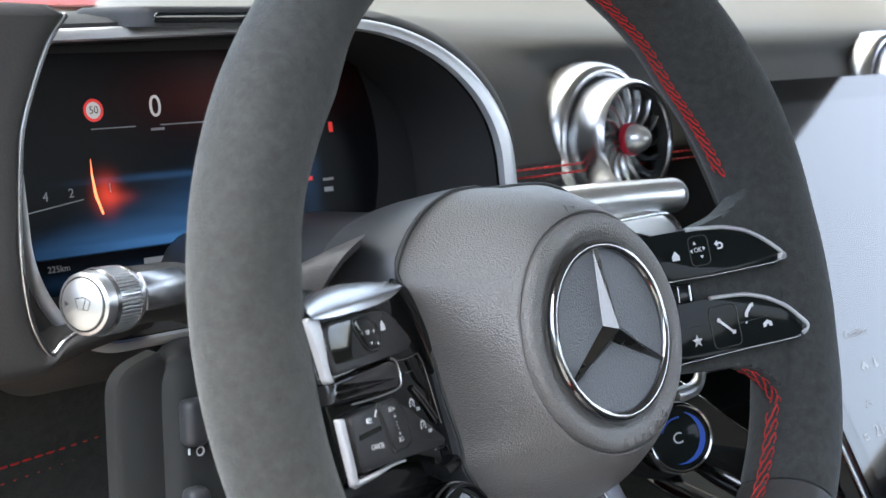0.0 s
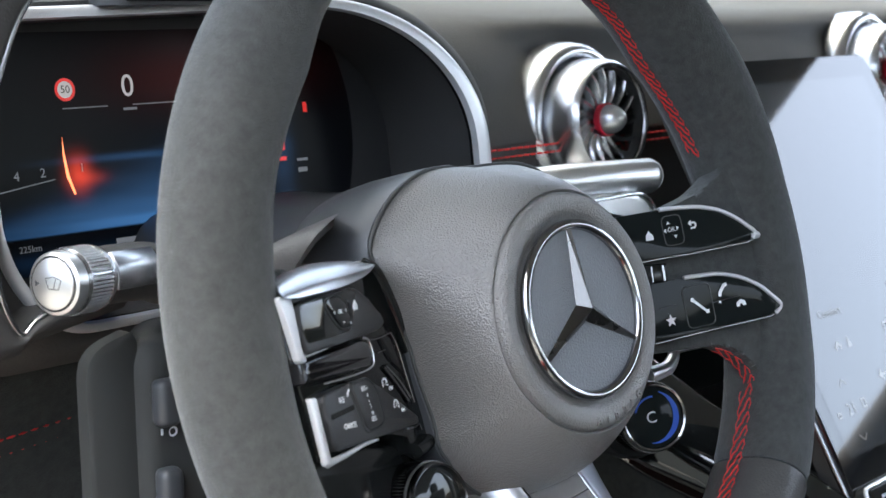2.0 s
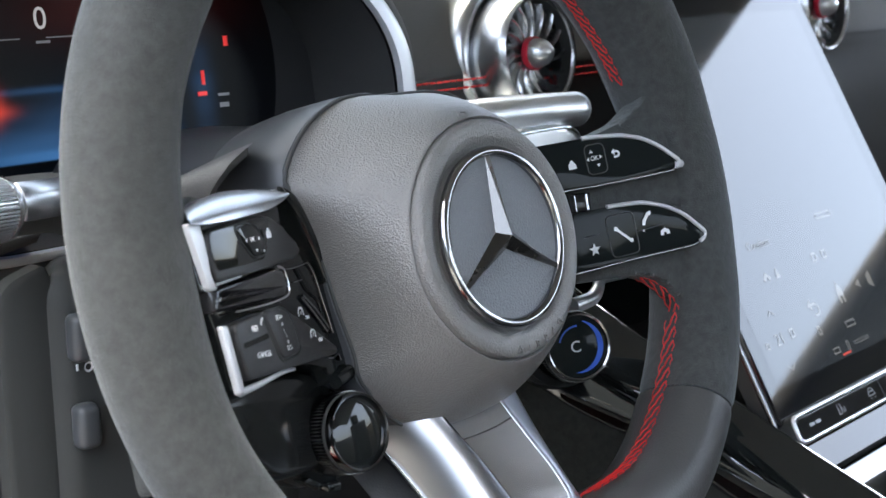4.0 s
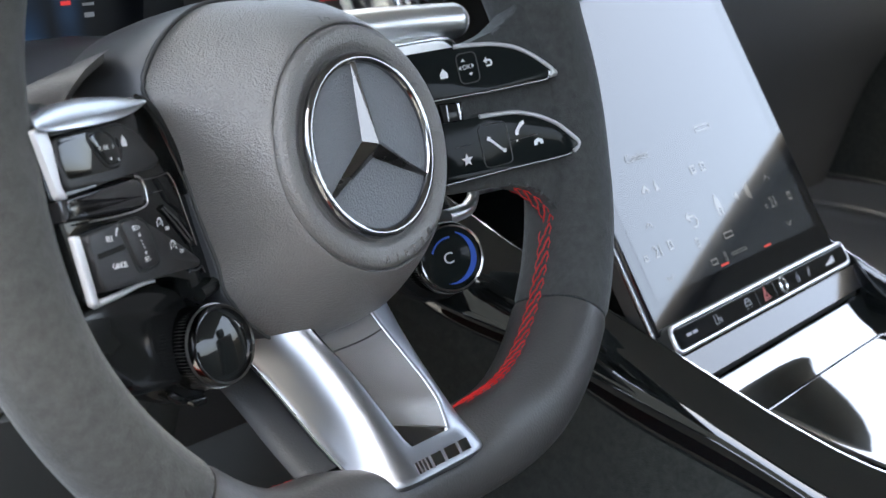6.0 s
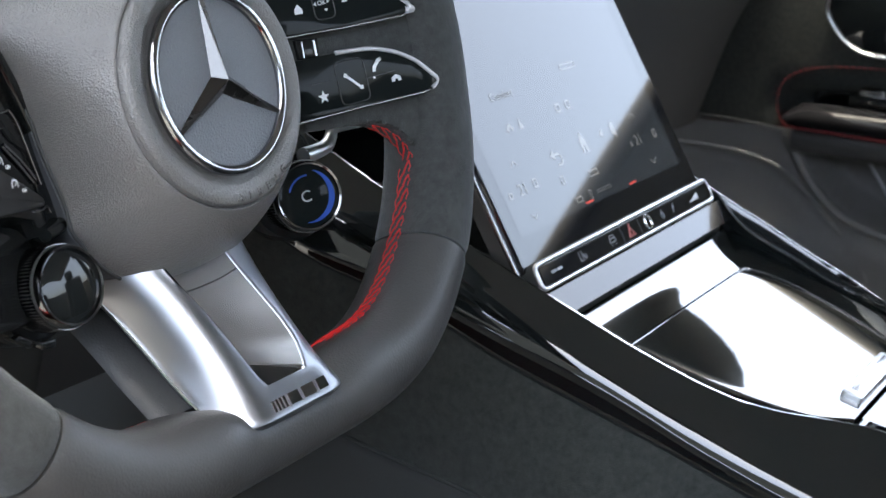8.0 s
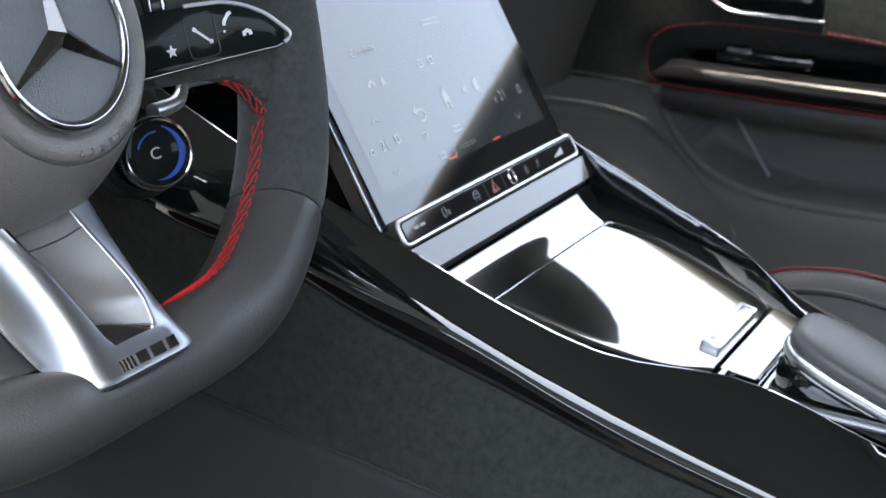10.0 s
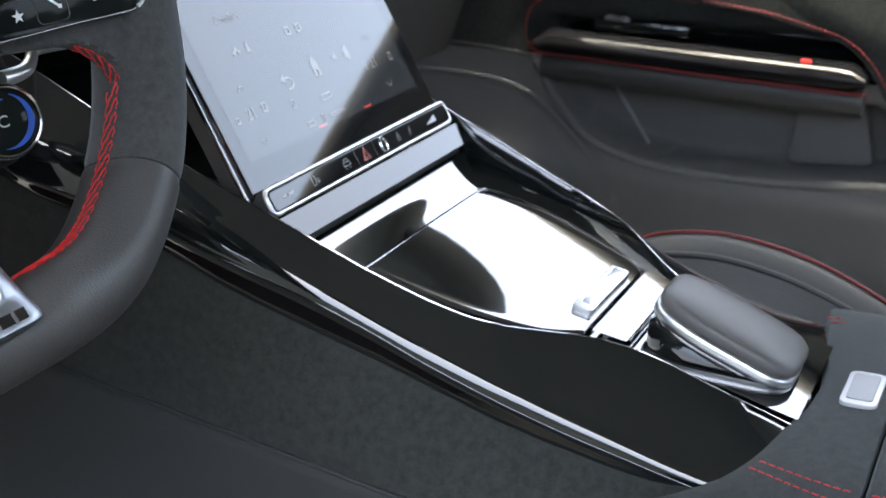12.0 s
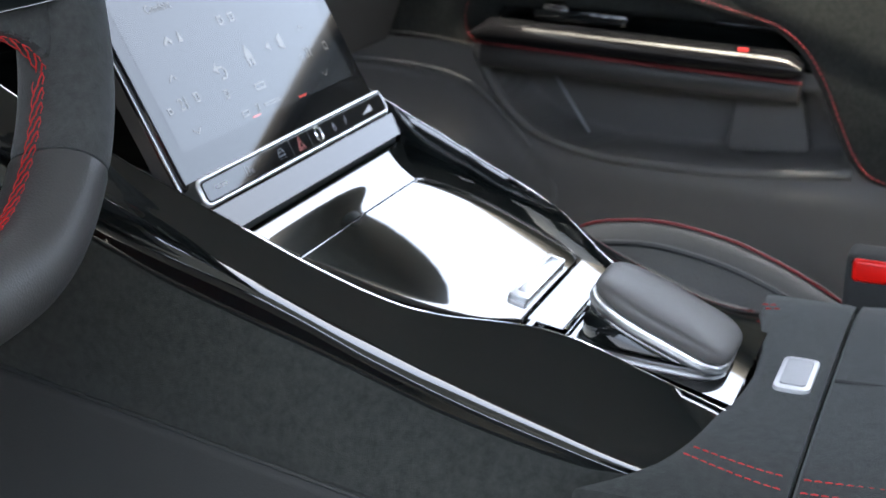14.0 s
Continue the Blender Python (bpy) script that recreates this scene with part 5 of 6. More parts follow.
for word, x, y, size in (("21", -0.089, 0.037, 0.0105), ("21", 0.067, 0.038, 0.0105), ("Comfort", -0.068, 0.094, 0.0075)):
    part("writing", lettering(word, size, Matrix.Translation((x, y, 0.00031)), 0.00002), DIMWHITE, screen, "pale display writing", local=True)
for x, y, w, h in ((-0.104, 0.036, 0.002, 0.002), (-0.074, 0.038, 0.0025, 0.003), (0.056, 0.037, 0.0015, 0.0015), (0.092, 0.038, 0.0025, 0.003), (-0.044, 0.033, 0.002, 0.003), (-0.006, 0.030, 0.006, 0.0022), (-0.013, 0.076, 0.003, 0.003), (0.0, 0.076, 0.003, 0.003), (-0.020, 0.018, 0.0015, 0.003), (-0.002, 0.018, 0.010, 0.001), (0.02, 0.10, 0.010, 0.002), (-0.035, 0.018, 0.004, 0.002)):
    frame_mark(x, y, w, h)
for s, x in ((1, 0.023), (-1, 0.040)):
    mark("symbol", [(x - 0.003, 0.048), (x + 0.003, 0.048 + 0.003 * s), (x + 0.003, 0.054 - 0.003 * s), (x - 0.003, 0.054)] if s < 0 else [(x - 0.003, 0.051), (x + 0.003, 0.048), (x + 0.003, 0.054)])
mark("symbol", [(-0.079, 0.073), (-0.074, 0.077), (-0.070, 0.073), (-0.072, 0.071), (-0.074, 0.074), (-0.077, 0.071)])
mark("symbol", [(-0.064, 0.071), (-0.059, 0.071), (-0.0615, 0.0785)])
for x0, x1, y in ((-0.030, -0.020, 0.0135), (0.030, 0.040, 0.0130)):
    mark("symbol", [(x0, y), (x1, y), (x1, y + 0.0012), (x0, y + 0.0012)], DIMRED)

# button strip under the display
STM = basis((XC - 0.005, 0.0165, 0.5445), (1, 0, 0), (0, math.cos(SL), math.sin(SL)))
strip = thing("button_strip", "chrome framed strip of black keys below the display", "button strip", m=STM)
outer = rounded([(-0.1225, -0.0085), (0.1225, -0.0085), (0.1225, 0.0085), (-0.1225, 0.0085)], 0.006)
part("frame_back", plate(outer, -0.010, -0.0002, 0.0008), BLACK, strip, "black backing", local=True)
ring = [Vector((p.x, p.y, 0.0)) for p in rounded([(-0.1213, -0.0074), (0.1213, -0.0074), (0.1213, 0.0074), (-0.1213, 0.0074)], 0.005)]
part("frame", tube(ring, 0.0014, 12, loop=True), BRIGHT, strip, "satin chrome frame", local=True)
part("key_bar", plate(rounded([(-0.1192, -0.0058), (0.1192, -0.0058), (0.1192, 0.0058), (-0.1192, 0.0058)], 0.0036), -0.002, 0.0014, 0.0003, sharp=12), GLASS, strip, "glossy black key bar", local=True)
for x in (-0.0175, 0.0075):
    part("key_gap", box(x - 0.0003, x + 0.0003, -0.0058, 0.0058, 0.0011, 0.0016), DARK, strip, local=True)


def printed(paths, thick=0.00028):
    """A small symbol drawn in fine lines on the keys."""
    return join(*[tube([Vector((x, y, 0.00145)) for x, y in path], thick, 4) for path in paths])


part("rest_key", tube([Vector((p.x, p.y, 0.0016)) for p in rounded([(0.0166, -0.0046), (0.0238, -0.0046), (0.0238, 0.0046), (0.0166, 0.0046)], 0.0034)], 0.0008, 6, loop=True), CHROME, strip, "silver ring key", local=True)
part("hazard_sign", printed([[(-0.0096, -0.0036), (-0.0012, -0.0036), (-0.0052, 0.0044), (-0.0096, -0.0036)], [(-0.0078, -0.0024), (-0.0030, -0.0024), (-0.0052, 0.0020), (-0.0078, -0.0024)]], 0.0005), PALERED, strip, "pale red hazard triangle", local=True)
# a car seen from the front, a pump, a power sign and a needle
for paths in ([[(-0.0345, -0.0012), (-0.0335, 0.0014), (-0.0325, 0.0030), (-0.0285, 0.0030), (-0.0275, 0.0014), (-0.0265, -0.0012), (-0.0345, -0.0012)], [(-0.0335, 0.0012), (-0.0275, 0.0012)], [(-0.0335, -0.0030), (-0.0325, -0.0030)], [(-0.0285, -0.0030), (-0.0275, -0.0030)]],
              [[(-0.0735, -0.0026), (-0.0735, 0.0030), (-0.0700, 0.0030), (-0.0700, -0.0026), (-0.0735, -0.0026)], [(-0.0700, 0.0004), (-0.0682, 0.0004), (-0.0676, -0.0020), (-0.0662, -0.0024), (-0.0660, 0.0006)]],
              [[(0.0415 + 0.0019 * math.cos(a), -0.0008 + 0.0021 * math.sin(a)) for a in [0.5 * math.pi + 0.6 + 5.1 * k / 10 for k in range(11)]], [(0.0415, -0.0004), (0.0415, 0.0030)]],
              [[(0.0572, -0.0028), (0.0596, 0.0002), (0.0600, 0.0032)], [(0.0596, 0.0002), (0.0575, 0.0012)]]):
    part("sign", printed(paths), GREYPRINT, strip, "fine pale printed symbol", local=True)
for x in (-0.1055, -0.0985):
    part("sign", box(x - 0.0028, x + 0.0028, -0.0009, 0.0009, 0.0012, 0.0015), GREYPRINT, strip, "plain pale bar", local=True)
part("volume_sign", mesh([(0.083, -0.0022, 0.0016), (0.099, -0.0022, 0.0016), (0.099, 0.0026, 0.0016)], [(0, 1, 2)]), WHITE, strip, "white volume wedge", local=True)

# ---- dashboard ----
dash = thing("dashboard", "dark grey soft dashboard with hooded instrument binnacle", "dashboard", (0.3, 0.35, 0.70))


def arch(half_l, half_r, low, high, corner_l, corner_r, x0=-0.003, n=10):
    """The binnacle's mouth: an outline in x and z, from the lower left up and over to a long sweep."""
    right, top, rx, ry = x0 + half_r, high + 0.0025, corner_r, 0.66 * corner_r
    head = rounded([(x0 - half_l + 0.022, low), (x0 - half_l, low + 0.030), (x0 - half_l, high - 0.002), (right - rx, top), (right - rx, low)], [0.02, 0.03, corner_l, 0.0001, 0.0001], n)[:3 * (n + 1)]
    sweep = [Vector((right - rx + rx * math.sin(math.pi / 2 * k / 24), top - ry + ry * math.cos(math.pi / 2 * k / 24))) for k in range(25)]
    tail = rounded([(right, low + 0.04), (right, low + 0.012), (right - 0.02, low), (right - 0.05, low)], [0.0001, 0.02, 0.02, 0.0001], n)[n + 1:3 * (n + 1)]
    return head + sweep + tail


def ring_rows(specs):
    """Skins between outlines at several depths."""
    rows = []
    for (outline_pts, y, lean) in specs:
        rows.append([Vector((p.x, y + lean * (p.y - 0.75), p.y)) for p in outline_pts])
    return rows


outer = arch(0.1515, 0.1425, 0.6850, 0.8195, 0.014, 0.118)
mouth = arch(0.1490, 0.1305, 0.6890, 0.8150, 0.012, 0.110)
deep = arch(0.1485, 0.1295, 0.6895, 0.8140, 0.012, 0.109)
part("binnacle_hood", sheet(ring_rows([(outer, 0.179, 0.12), (arch(0.154, 0.1450, 0.682, 0.8212, 0.015, 0.120), 0.1785, 0.12), (arch(0.160, 0.154, 0.676, 0.8232, 0.018, 0.115), 0.186, 0.12), (arch(0.166, 0.168, 0.668, 0.8248, 0.02, 0.12), 0.203, 0.12), (arch(0.175, 0.182, 0.655, 0.8262, 0.06, 0.12), 0.24, 0.1), (arch(0.190, 0.20, 0.640, 0.8255, 0.06, 0.12), 0.32, 0.1), (arch(0.195, 0.22, 0.640, 0.822, 0.06, 0.12), 0.55, 0.1)]), loop_cols=True, sharp=70), SOFT, dash, "soft grey instrument hood")
part("binnacle_chrome", sheet(ring_rows([(outer, 0.182, 0.12), (outer, 0.1760, 0.12), (arch(0.1508, 0.1400, 0.6862, 0.8186, 0.014, 0.117), 0.1742, 0.12), (arch(0.1499, 0.1355, 0.6876, 0.8168, 0.013, 0.114), 0.1735, 0.12), (mouth, 0.1735, 0.12), (deep, 0.1770, 0.12)]), loop_cols=True, sharp=50), FRAME, dash, "satin chrome binnacle frame")
part("binnacle_tunnel", sheet(ring_rows([(deep, 0.179, 0.12), (arch(0.146, 0.126, 0.692, 0.811, 0.012, 0.106), 0.245, 0.12)]), loop_cols=True), SOFT, dash, "dark grey inner frame")
# the hood's cheek stands proud beside the driver's door, with its own chrome edge
CHEEK = [(-0.1433, 0.8235), (-0.152, 0.812), (-0.163, 0.785), (-0.166, 0.766), (-0.1675, 0.735), (-0.1655, 0.712), (-0.1620, 0.7005), (-0.1567, 0.6930), (-0.1505, 0.6975), (-0.1382, 0.7015), (-0.110, 0.7030)]
WIDE = [(-0.34, 0.8262), (-0.34, 0.812), (-0.34, 0.785), (-0.34, 0.766), (-0.34, 0.735), (-0.33, 0.710), (-0.25, 0.690), (-0.170, 0.6840), (-0.1551, 0.6870), (-0.1400, 0.6905), (-0.110, 0.6960)]
brow = smooth([Vector((x, 0, z)) for x, z in CHEEK], 6)
wide = smooth([Vector((x, 0, z)) for x, z in WIDE], 6)
top_row = [Vector((-0.36, 0.21, 0.826)), Vector((-0.35, 0.20, 0.828)), Vector((-0.34, 0.19, 0.829)), Vector((-0.25, 0.19, 0.829)), Vector((-0.18, 0.19, 0.829)), Vector((-0.152, 0.19, 0.829)), Vector((-0.148, 0.19, 0.828)), Vector((-0.146, 0.20, 0.827)), Vector((-0.145, 0.21, 0.826))]
top_edge = [Vector((p.x, 0.156, 0.8275)) for p in top_row[:6]] + [Vector((-0.1485, 0.157, 0.8272)), Vector((-0.1465, 0.160, 0.826)), Vector((-0.146, 0.20, 0.826))]
rows = [top_row, top_edge]
for p, q in zip(brow, wide):
    rows.append([Vector((r.x, y, r.z)) for r, y in ((q, 0.215), (q, 0.160), (q.lerp(p, 0.12), 0.1535), (q.lerp(p, 0.5), 0.151), (p.lerp(q, min(0.30, 0.010 / (q - p).length)), 0.150), (p.lerp(q, min(0.15, 0.0035 / (q - p).length)), 0.1502), (p.lerp(q, min(0.06, 0.0014 / (q - p).length)), 0.1515), (p, 0.155), (p, 0.215))])
part("cheek", sheet(rows, sharp=70), SOFT, dash, "soft grey cheek of the hood")
part("cheek_chrome", tube([Vector((p.x + 0.0004, 0.1535, p.z)) for p in brow], 0.0015, 12), SILVER, dash, "satin chrome line along the cheek")

# instrument display
CM = basis((0.0, 0.238, 0.75), (1, 0, 0), (0, 0.12, 1))
cluster = thing("instrument_display", "dark digital instrument display with blue road and red needle glow", "display", m=CM)
panel = part("panel", plate([Vector((p.x, p.y - 0.75)) for p in arch(0.150, 0.128, 0.690, 0.812, 0.012, 0.106)], -0.004, 0.0), SHROUD, cluster, "dark display panel", local=True)
part("live_area", plate(rounded([(-0.136, -0.052), (0.085, -0.052), (0.097, -0.01), (0.097, 0.02), (0.085, 0.0575), (-0.140, 0.0575)], [0.01, 0.03, 0.04, 0.04, 0.03, 0.01]), 0.0, 0.0003), PICTURE, panel, "lit instrument picture with a blue road", local=True)
part("needle", mesh([(-0.0822, 0.010, 0.0006), (-0.0818, 0.002, 0.0006), (-0.0805, -0.008, 0.0006), (-0.0780, -0.0165, 0.0006), (-0.0790, -0.0170, 0.0006), (-0.0822, -0.008, 0.0006), (-0.0828, 0.002, 0.0006)], [(0, 6, 5, 4, 3, 2, 1)]), NEEDLE, panel, "glowing red needle", local=True)
part("speed_number", lettering("0", 0.0150, Matrix.Translation((-0.0440, 0.0310, 0.0006))), LITWHITE, panel, "white number 0", local=True)
part("unit_writing", box(-0.0475, -0.0400, 0.0200, 0.0212, 0.0004, 0.0006), FAINT, panel, local=True)
part("limit_sign", lathe([(0.0, 0.0006), (0.0039, 0.0006)], 32, Matrix.Translation((-0.0778, 0.0311, 0))), LITWHITE, panel, "white disc of a speed sign", local=True)
part("limit_ring", lathe([(0.0039, 0.0007), (0.0053, 0.0007)], 32, Matrix.Translation((-0.0778, 0.0311, 0))), LITRED, panel, "red ring of a speed sign", local=True)
part("limit_number", lettering("50", 0.0050, Matrix.Translation((-0.0778, 0.0311, 0.0009))), DARK, panel, "black number 50", local=True)
for x0, z0, x1, z1 in ((-0.080, 0.0225, -0.056, 0.0225), (-0.042, 0.0225, -0.010, 0.0225), (-0.118, -0.013, -0.088, -0.009)):
    part("scale_line", tube([(x0, z0, 0.0006), (x1, z1, 0.0006)], 0.0003, 4), FAINT, panel, local=True)
for word, x, z in (("4", -0.1072, -0.0064), ("2", -0.0940, -0.0058), ("1", -0.0735, -0.0052)):
    part("scale_number", lettering(word, 0.006, Matrix.Translation((x, z, 0.0006))), FAINT, panel, "pale scale number", local=True)
part("fuel_writing", lettering("225km", 0.0042, Matrix.Translation((-0.1045, -0.0390, 0.0006))), FAINT, panel, "pale range writing", local=True)
part("fuel_sign", box(-0.1180, -0.1150, -0.0412, -0.0370, 0.0004, 0.0007), FAINT, panel, local=True)
part("mark_bars", box(-0.0595, -0.036, -0.0428, -0.0395, 0.0004, 0.0007), FAINT, panel, "plain pale bars", local=True)
for x, z, w, h in ((0.0470, -0.0025, 0.0011, 0.0036), (0.0455, -0.0105, 0.0030, 0.0011), (0.0645, 0.0153, 0.0013, 0.0026), (0.0425, -0.0394, 0.0018, 0.0016)):
    part("warning_mark", box(x - w, x + w, z - h, z + h, 0.0004, 0.0007), LITRED, panel, "red lit mark", local=True)
for x, z, w, h in ((0.0593, -0.0119, 0.0036, 0.0007), (0.0590, -0.0172, 0.0030, 0.0012), (0.0475, -0.0398, 0.0024, 0.0012)):
    part("gauge_mark", box(x - w, x + w, z - h, z + h, 0.0004, 0.0007), FAINT, panel, local=True)


# dashboard body: a loft along x
def dash_section(x):
    """Profile of the dash in y and z, from the windscreen to the knees."""
    f = max(0.0, min(1.0, (x - 0.12) / 0.14))
    f = f * f * (3 - 2 * f)
    top = 0.826 - 0.006 * f
    g, h = ease(0.35, 0.75, x), ease(0.22, 0.55, x)
    dent = 0.024 * (math.exp(-((x - 0.266) / 0.05) ** 2) + math.exp(-((x - 0.62) / 0.05) ** 2))
    return [(1.05, 0.826 + 0.164 * g), (0.62, 0.826 + 0.058 * h), (0.36, top + 0.004), (0.26 - 0.02 * f, top - 0.010), (0.22 + dent * 0.6, top - 0.030), (0.205 + dent, top - 0.060), (0.1960 + dent, 0.742), (0.1955 + dent, 0.7375), (0.1955 + dent, 0.732), (0.196 + dent, 0.724), (0.198, 0.690), (0.215, 0.640), (0.26, 0.560), (0.30, 0.45)]


rows = []
for i in range(49):
    x = 0.150 + 1.10 * i / 48
    line = smooth([Vector((x, y, z)) for y, z in dash_section(x)], 4)
    rows.append(line)
part("right_body", sheet(rows, sharp=60), SOFT, dash, "soft grey dash top and front")
rows = []
for i in range(20):
    x = -0.32 + 0.50 * i / 19
    rows.append(smooth([Vector((x, y, z)) for y, z in ((0.95, 0.79), (0.60, 0.80), (0.30, 0.79), (0.24, 0.70), (0.215, 0.686), (0.205, 0.672), (0.215, 0.640), (0.225, 0.60), (0.28, 0.50), (0.34, 0.42))], 4))
part("left_body", sheet(rows, sharp=60), SUEDE, dash, "dark suede knee panel")
pod = part("sensor_pod", plate(rounded([(-0.098, 0.166), (0.0, 0.166), (0.0, 0.225), (-0.098, 0.225)], 0.010), 0.8185, 0.8270, 0.003, segments=4), SHROUD, dash, "dark sensor housing on the hood")
part("sensor_window", plate(rounded([(-0.094, 0.8200), (-0.004, 0.8200), (-0.004, 0.8245), (-0.094, 0.8245)], 0.002), 0, 0.0012, 0.0004, Matrix(((1, 0, 0, 0), (0, 0, -1, 0.1665), (0, 1, 0, 0), (0, 0, 0, 1)))), GLOSS, pod, "glossy sensor window")
for z in (0.7370, 0.7325):
    part("stitching", dashes([Vector((0.150 + 0.35 * k / 20, 0.1945, z)) for k in range(21)], 0.0042, 0.0016, 0.0006, (0, -0.0006, 0)), THREAD, dash, "red stitching on the dash")
for z in (0.6310, 0.6235):
    part("stitching", dashes([Vector((-0.16 + 0.075 * k / 20, 0.2150 + (0.640 - z) * 0.18, z + 0.0060 * k / 20)) for k in range(21)], 0.0042, 0.0016, 0.0006, (0, -0.0006, 0.0)), THREAD, dash, "red stitching on the knee panel")


# ---- round air vents ----
def vent(x, y, z):
    m = basis((x, y, z), (1, 0, 0), (0, 0.10, 1))
    v = thing("air_vent", "round chrome turbine air vent with red ring on the dash", "air vent", m=m, group="air vents")
    part("nacelle", lathe([(0.043, -0.085), (0.0478, -0.055), (0.0492, -0.036), (0.0488, -0.026), (0.0470, -0.0195), (0.0440, -0.0160), (0.0410, -0.0160), (0.0388, -0.0185), (0.0376, -0.024)], 72, sharp=60), SILVER, v, "satin chrome nacelle", local=True)
    part("front_ring", lathe([(0.0376, -0.024), (0.0374, -0.010), (0.0366, -0.001), (0.0354, 0.0040), (0.0338, 0.0060), (0.0324, 0.0052), (0.0316, 0.0030), (0.0310, -0.004), (0.0306, -0.012)], 72, sharp=60), SILVER, v, "polished front ring", local=True)
    part("throat", lathe([(0.0312, 0.004), (0.0308, -0.030), (0.0, -0.030)], 48), DARK, v, "dark throat", local=True)
    for k in range(16):
        a = 2 * math.pi * k / 16
        rows = []
        for s in range(9):
            r = 0.0085 + 0.0222 * s / 8
            b = a + 0.38 * (s / 8) ** 1.6
            u = Vector((math.cos(b), math.sin(b), 0))
            w = Vector((-math.sin(b), math.cos(b), 0))
            rise = 0.0030 * (s / 8) - 0.003
            rows.append([u * r + w * 0.0022 + Vector((0, 0, rise - 0.007)), u * r + w * 0.0018 + Vector((0, 0, rise - 0.0007)), u * r + w * 0.0008 + Vector((0, 0, rise + 0.0004)), u * r - w * 0.0010 + Vector((0, 0, rise - 0.0006)), u * r - w * 0.0022 + Vector((0, 0, rise - 0.006))])
        part("blade", sheet(rows, sharp=60), SILVER, v, local=True)
    part("red_ring", lathe([(0.0082, 0.0010), (0.0090, 0.0019), (0.0096, 0.0020), (0.0099, 0.0014), (0.0099, -0.002)], 40), LITREDTRIM, v, "red ring", local=True)
    part("cone", lathe([(0.0090, 0.001), (0.0086, 0.0045), (0.0072, 0.0085), (0.0048, 0.0115), (0.0022, 0.0130), (0.0, 0.0134)], 32), BRIGHT, v, "chrome cone", local=True)
    return v


vent(0.2565, 0.186, 0.7490)
vent(0.6290, 0.190, 0.7640)

# trim bar and switch block below the vents
bar = thing("dash_trim", "satin chrome bar across the dash below the vents", "trim", (0.4, 0.17, 0.72))
part("bar", tube(smooth([(0.150, 0.176, 0.7180), (0.20, 0.160, 0.7195), (0.245, 0.152, 0.7185), (0.2505, 0.152, 0.7183)], 5), 0.0102, 24, flat=1.0), BRIGHT, bar, "rounded chrome bar")
part("block", plate(rounded([(0.165, 0.688), (0.2535, 0.688), (0.2470, 0.7020), (0.2370, 0.7100), (0.2250, 0.7125), (0.165, 0.7125)], [0.003, 0.003, 0.006, 0.012, 0.012, 0.003]), -0.20, -0.143, 0.004, basis((0, 0, 0), (1, 0, 0), (0, 0, 1)), segments=5), BRIGHT, bar, "satin silver block")
part("block_trim", tube(smooth([(0.180, 0.1425, 0.7105), (0.2250, 0.1425, 0.7108), (0.2360, 0.1425, 0.7084), (0.2455, 0.1425, 0.7008), (0.2510, 0.1425, 0.6910)], 6), 0.0012, 8), CHROME, bar, "bright edge of the block")
part("recess", box(0.215, 0.66, 0.205, 0.235, 0.55, 0.735, 0.004), GLOSS, bar, "glossy black panel behind the display")

# ---- steering column ----
column = thing("steering_column", "dark plastic steering column shroud with switches", "steering column", (0, 0.18, 0.68))
rows = []
for y, hw, top, low in ((0.085, 0.040, 0.728, 0.640), (0.10, 0.046, 0.732, 0.628), (0.14, 0.050, 0.732, 0.600), (0.20, 0.054, 0.728, 0.585), (0.28, 0.056, 0.715, 0.57)):
    rows.append([Vector((p.x, y, p.y)) for p in rounded([(-hw, low), (hw, low), (hw, top), (-hw, top)], [0.02, 0.02, 0.035, 0.035], 6)])
part("shroud", sheet(rows, loop_cols=True, caps=True, sharp=50), SATIN, column, "grey column shroud")
rows = []
for y, left, top in ((0.118, -0.118, 0.684), (0.120, -0.124, 0.690), (0.126, -0.127, 0.693), (0.150, -0.112, 0.690), (0.200, -0.083, 0.68), (0.280, -0.050, 0.66)):
    rows.append([Vector((p.x, y, p.y)) for p in rounded([(left, 0.50), (-0.02, 0.50), (-0.02, top), (left, top)], [0.01, 0.02, 0.02, 0.016], 6)])
lower = part("lower_shroud", sheet(rows, loop_cols=True, caps=True, sharp=50), BLACK, column, "dark lower shroud")
rows = []
for y, grow in ((0.1245, -0.002), (0.1260, 0.0), (0.1330, 0.0), (0.1345, -0.002)):
    rows.append([Vector((p.x, y, p.y)) for p in rounded([(-0.1465 - grow, 0.50), (-0.1270 + grow, 0.50), (-0.1240, 0.694 + grow), (-0.1465 - grow, 0.688 + grow)], [0.004, 0.004, 0.004, 0.014], 6)])
part("flap", sheet(rows, loop_cols=True, caps=True, sharp=50), BLACK, column, "dark side flap")
for z, h in ((0.6655, 0.0095), (0.6300, 0.0090)):
    part("switch", box(-0.1230, -0.1130, 0.1110, 0.1200, z - h, z + h, 0.003, segments=3), SATIN, column, "small dark switch")
part("sign", box(-0.1195, -0.1187, 0.1172, 0.1178, 0.6520, 0.6545), WHITE, column)
part("sign", lathe([(0.0013, 0), (0.0021, 0.0003)], 20, basis((-0.1140, 0.1175, 0.6525), (1, 0, 0), (0, 0, 1))), WHITE, column, "white ring symbol")

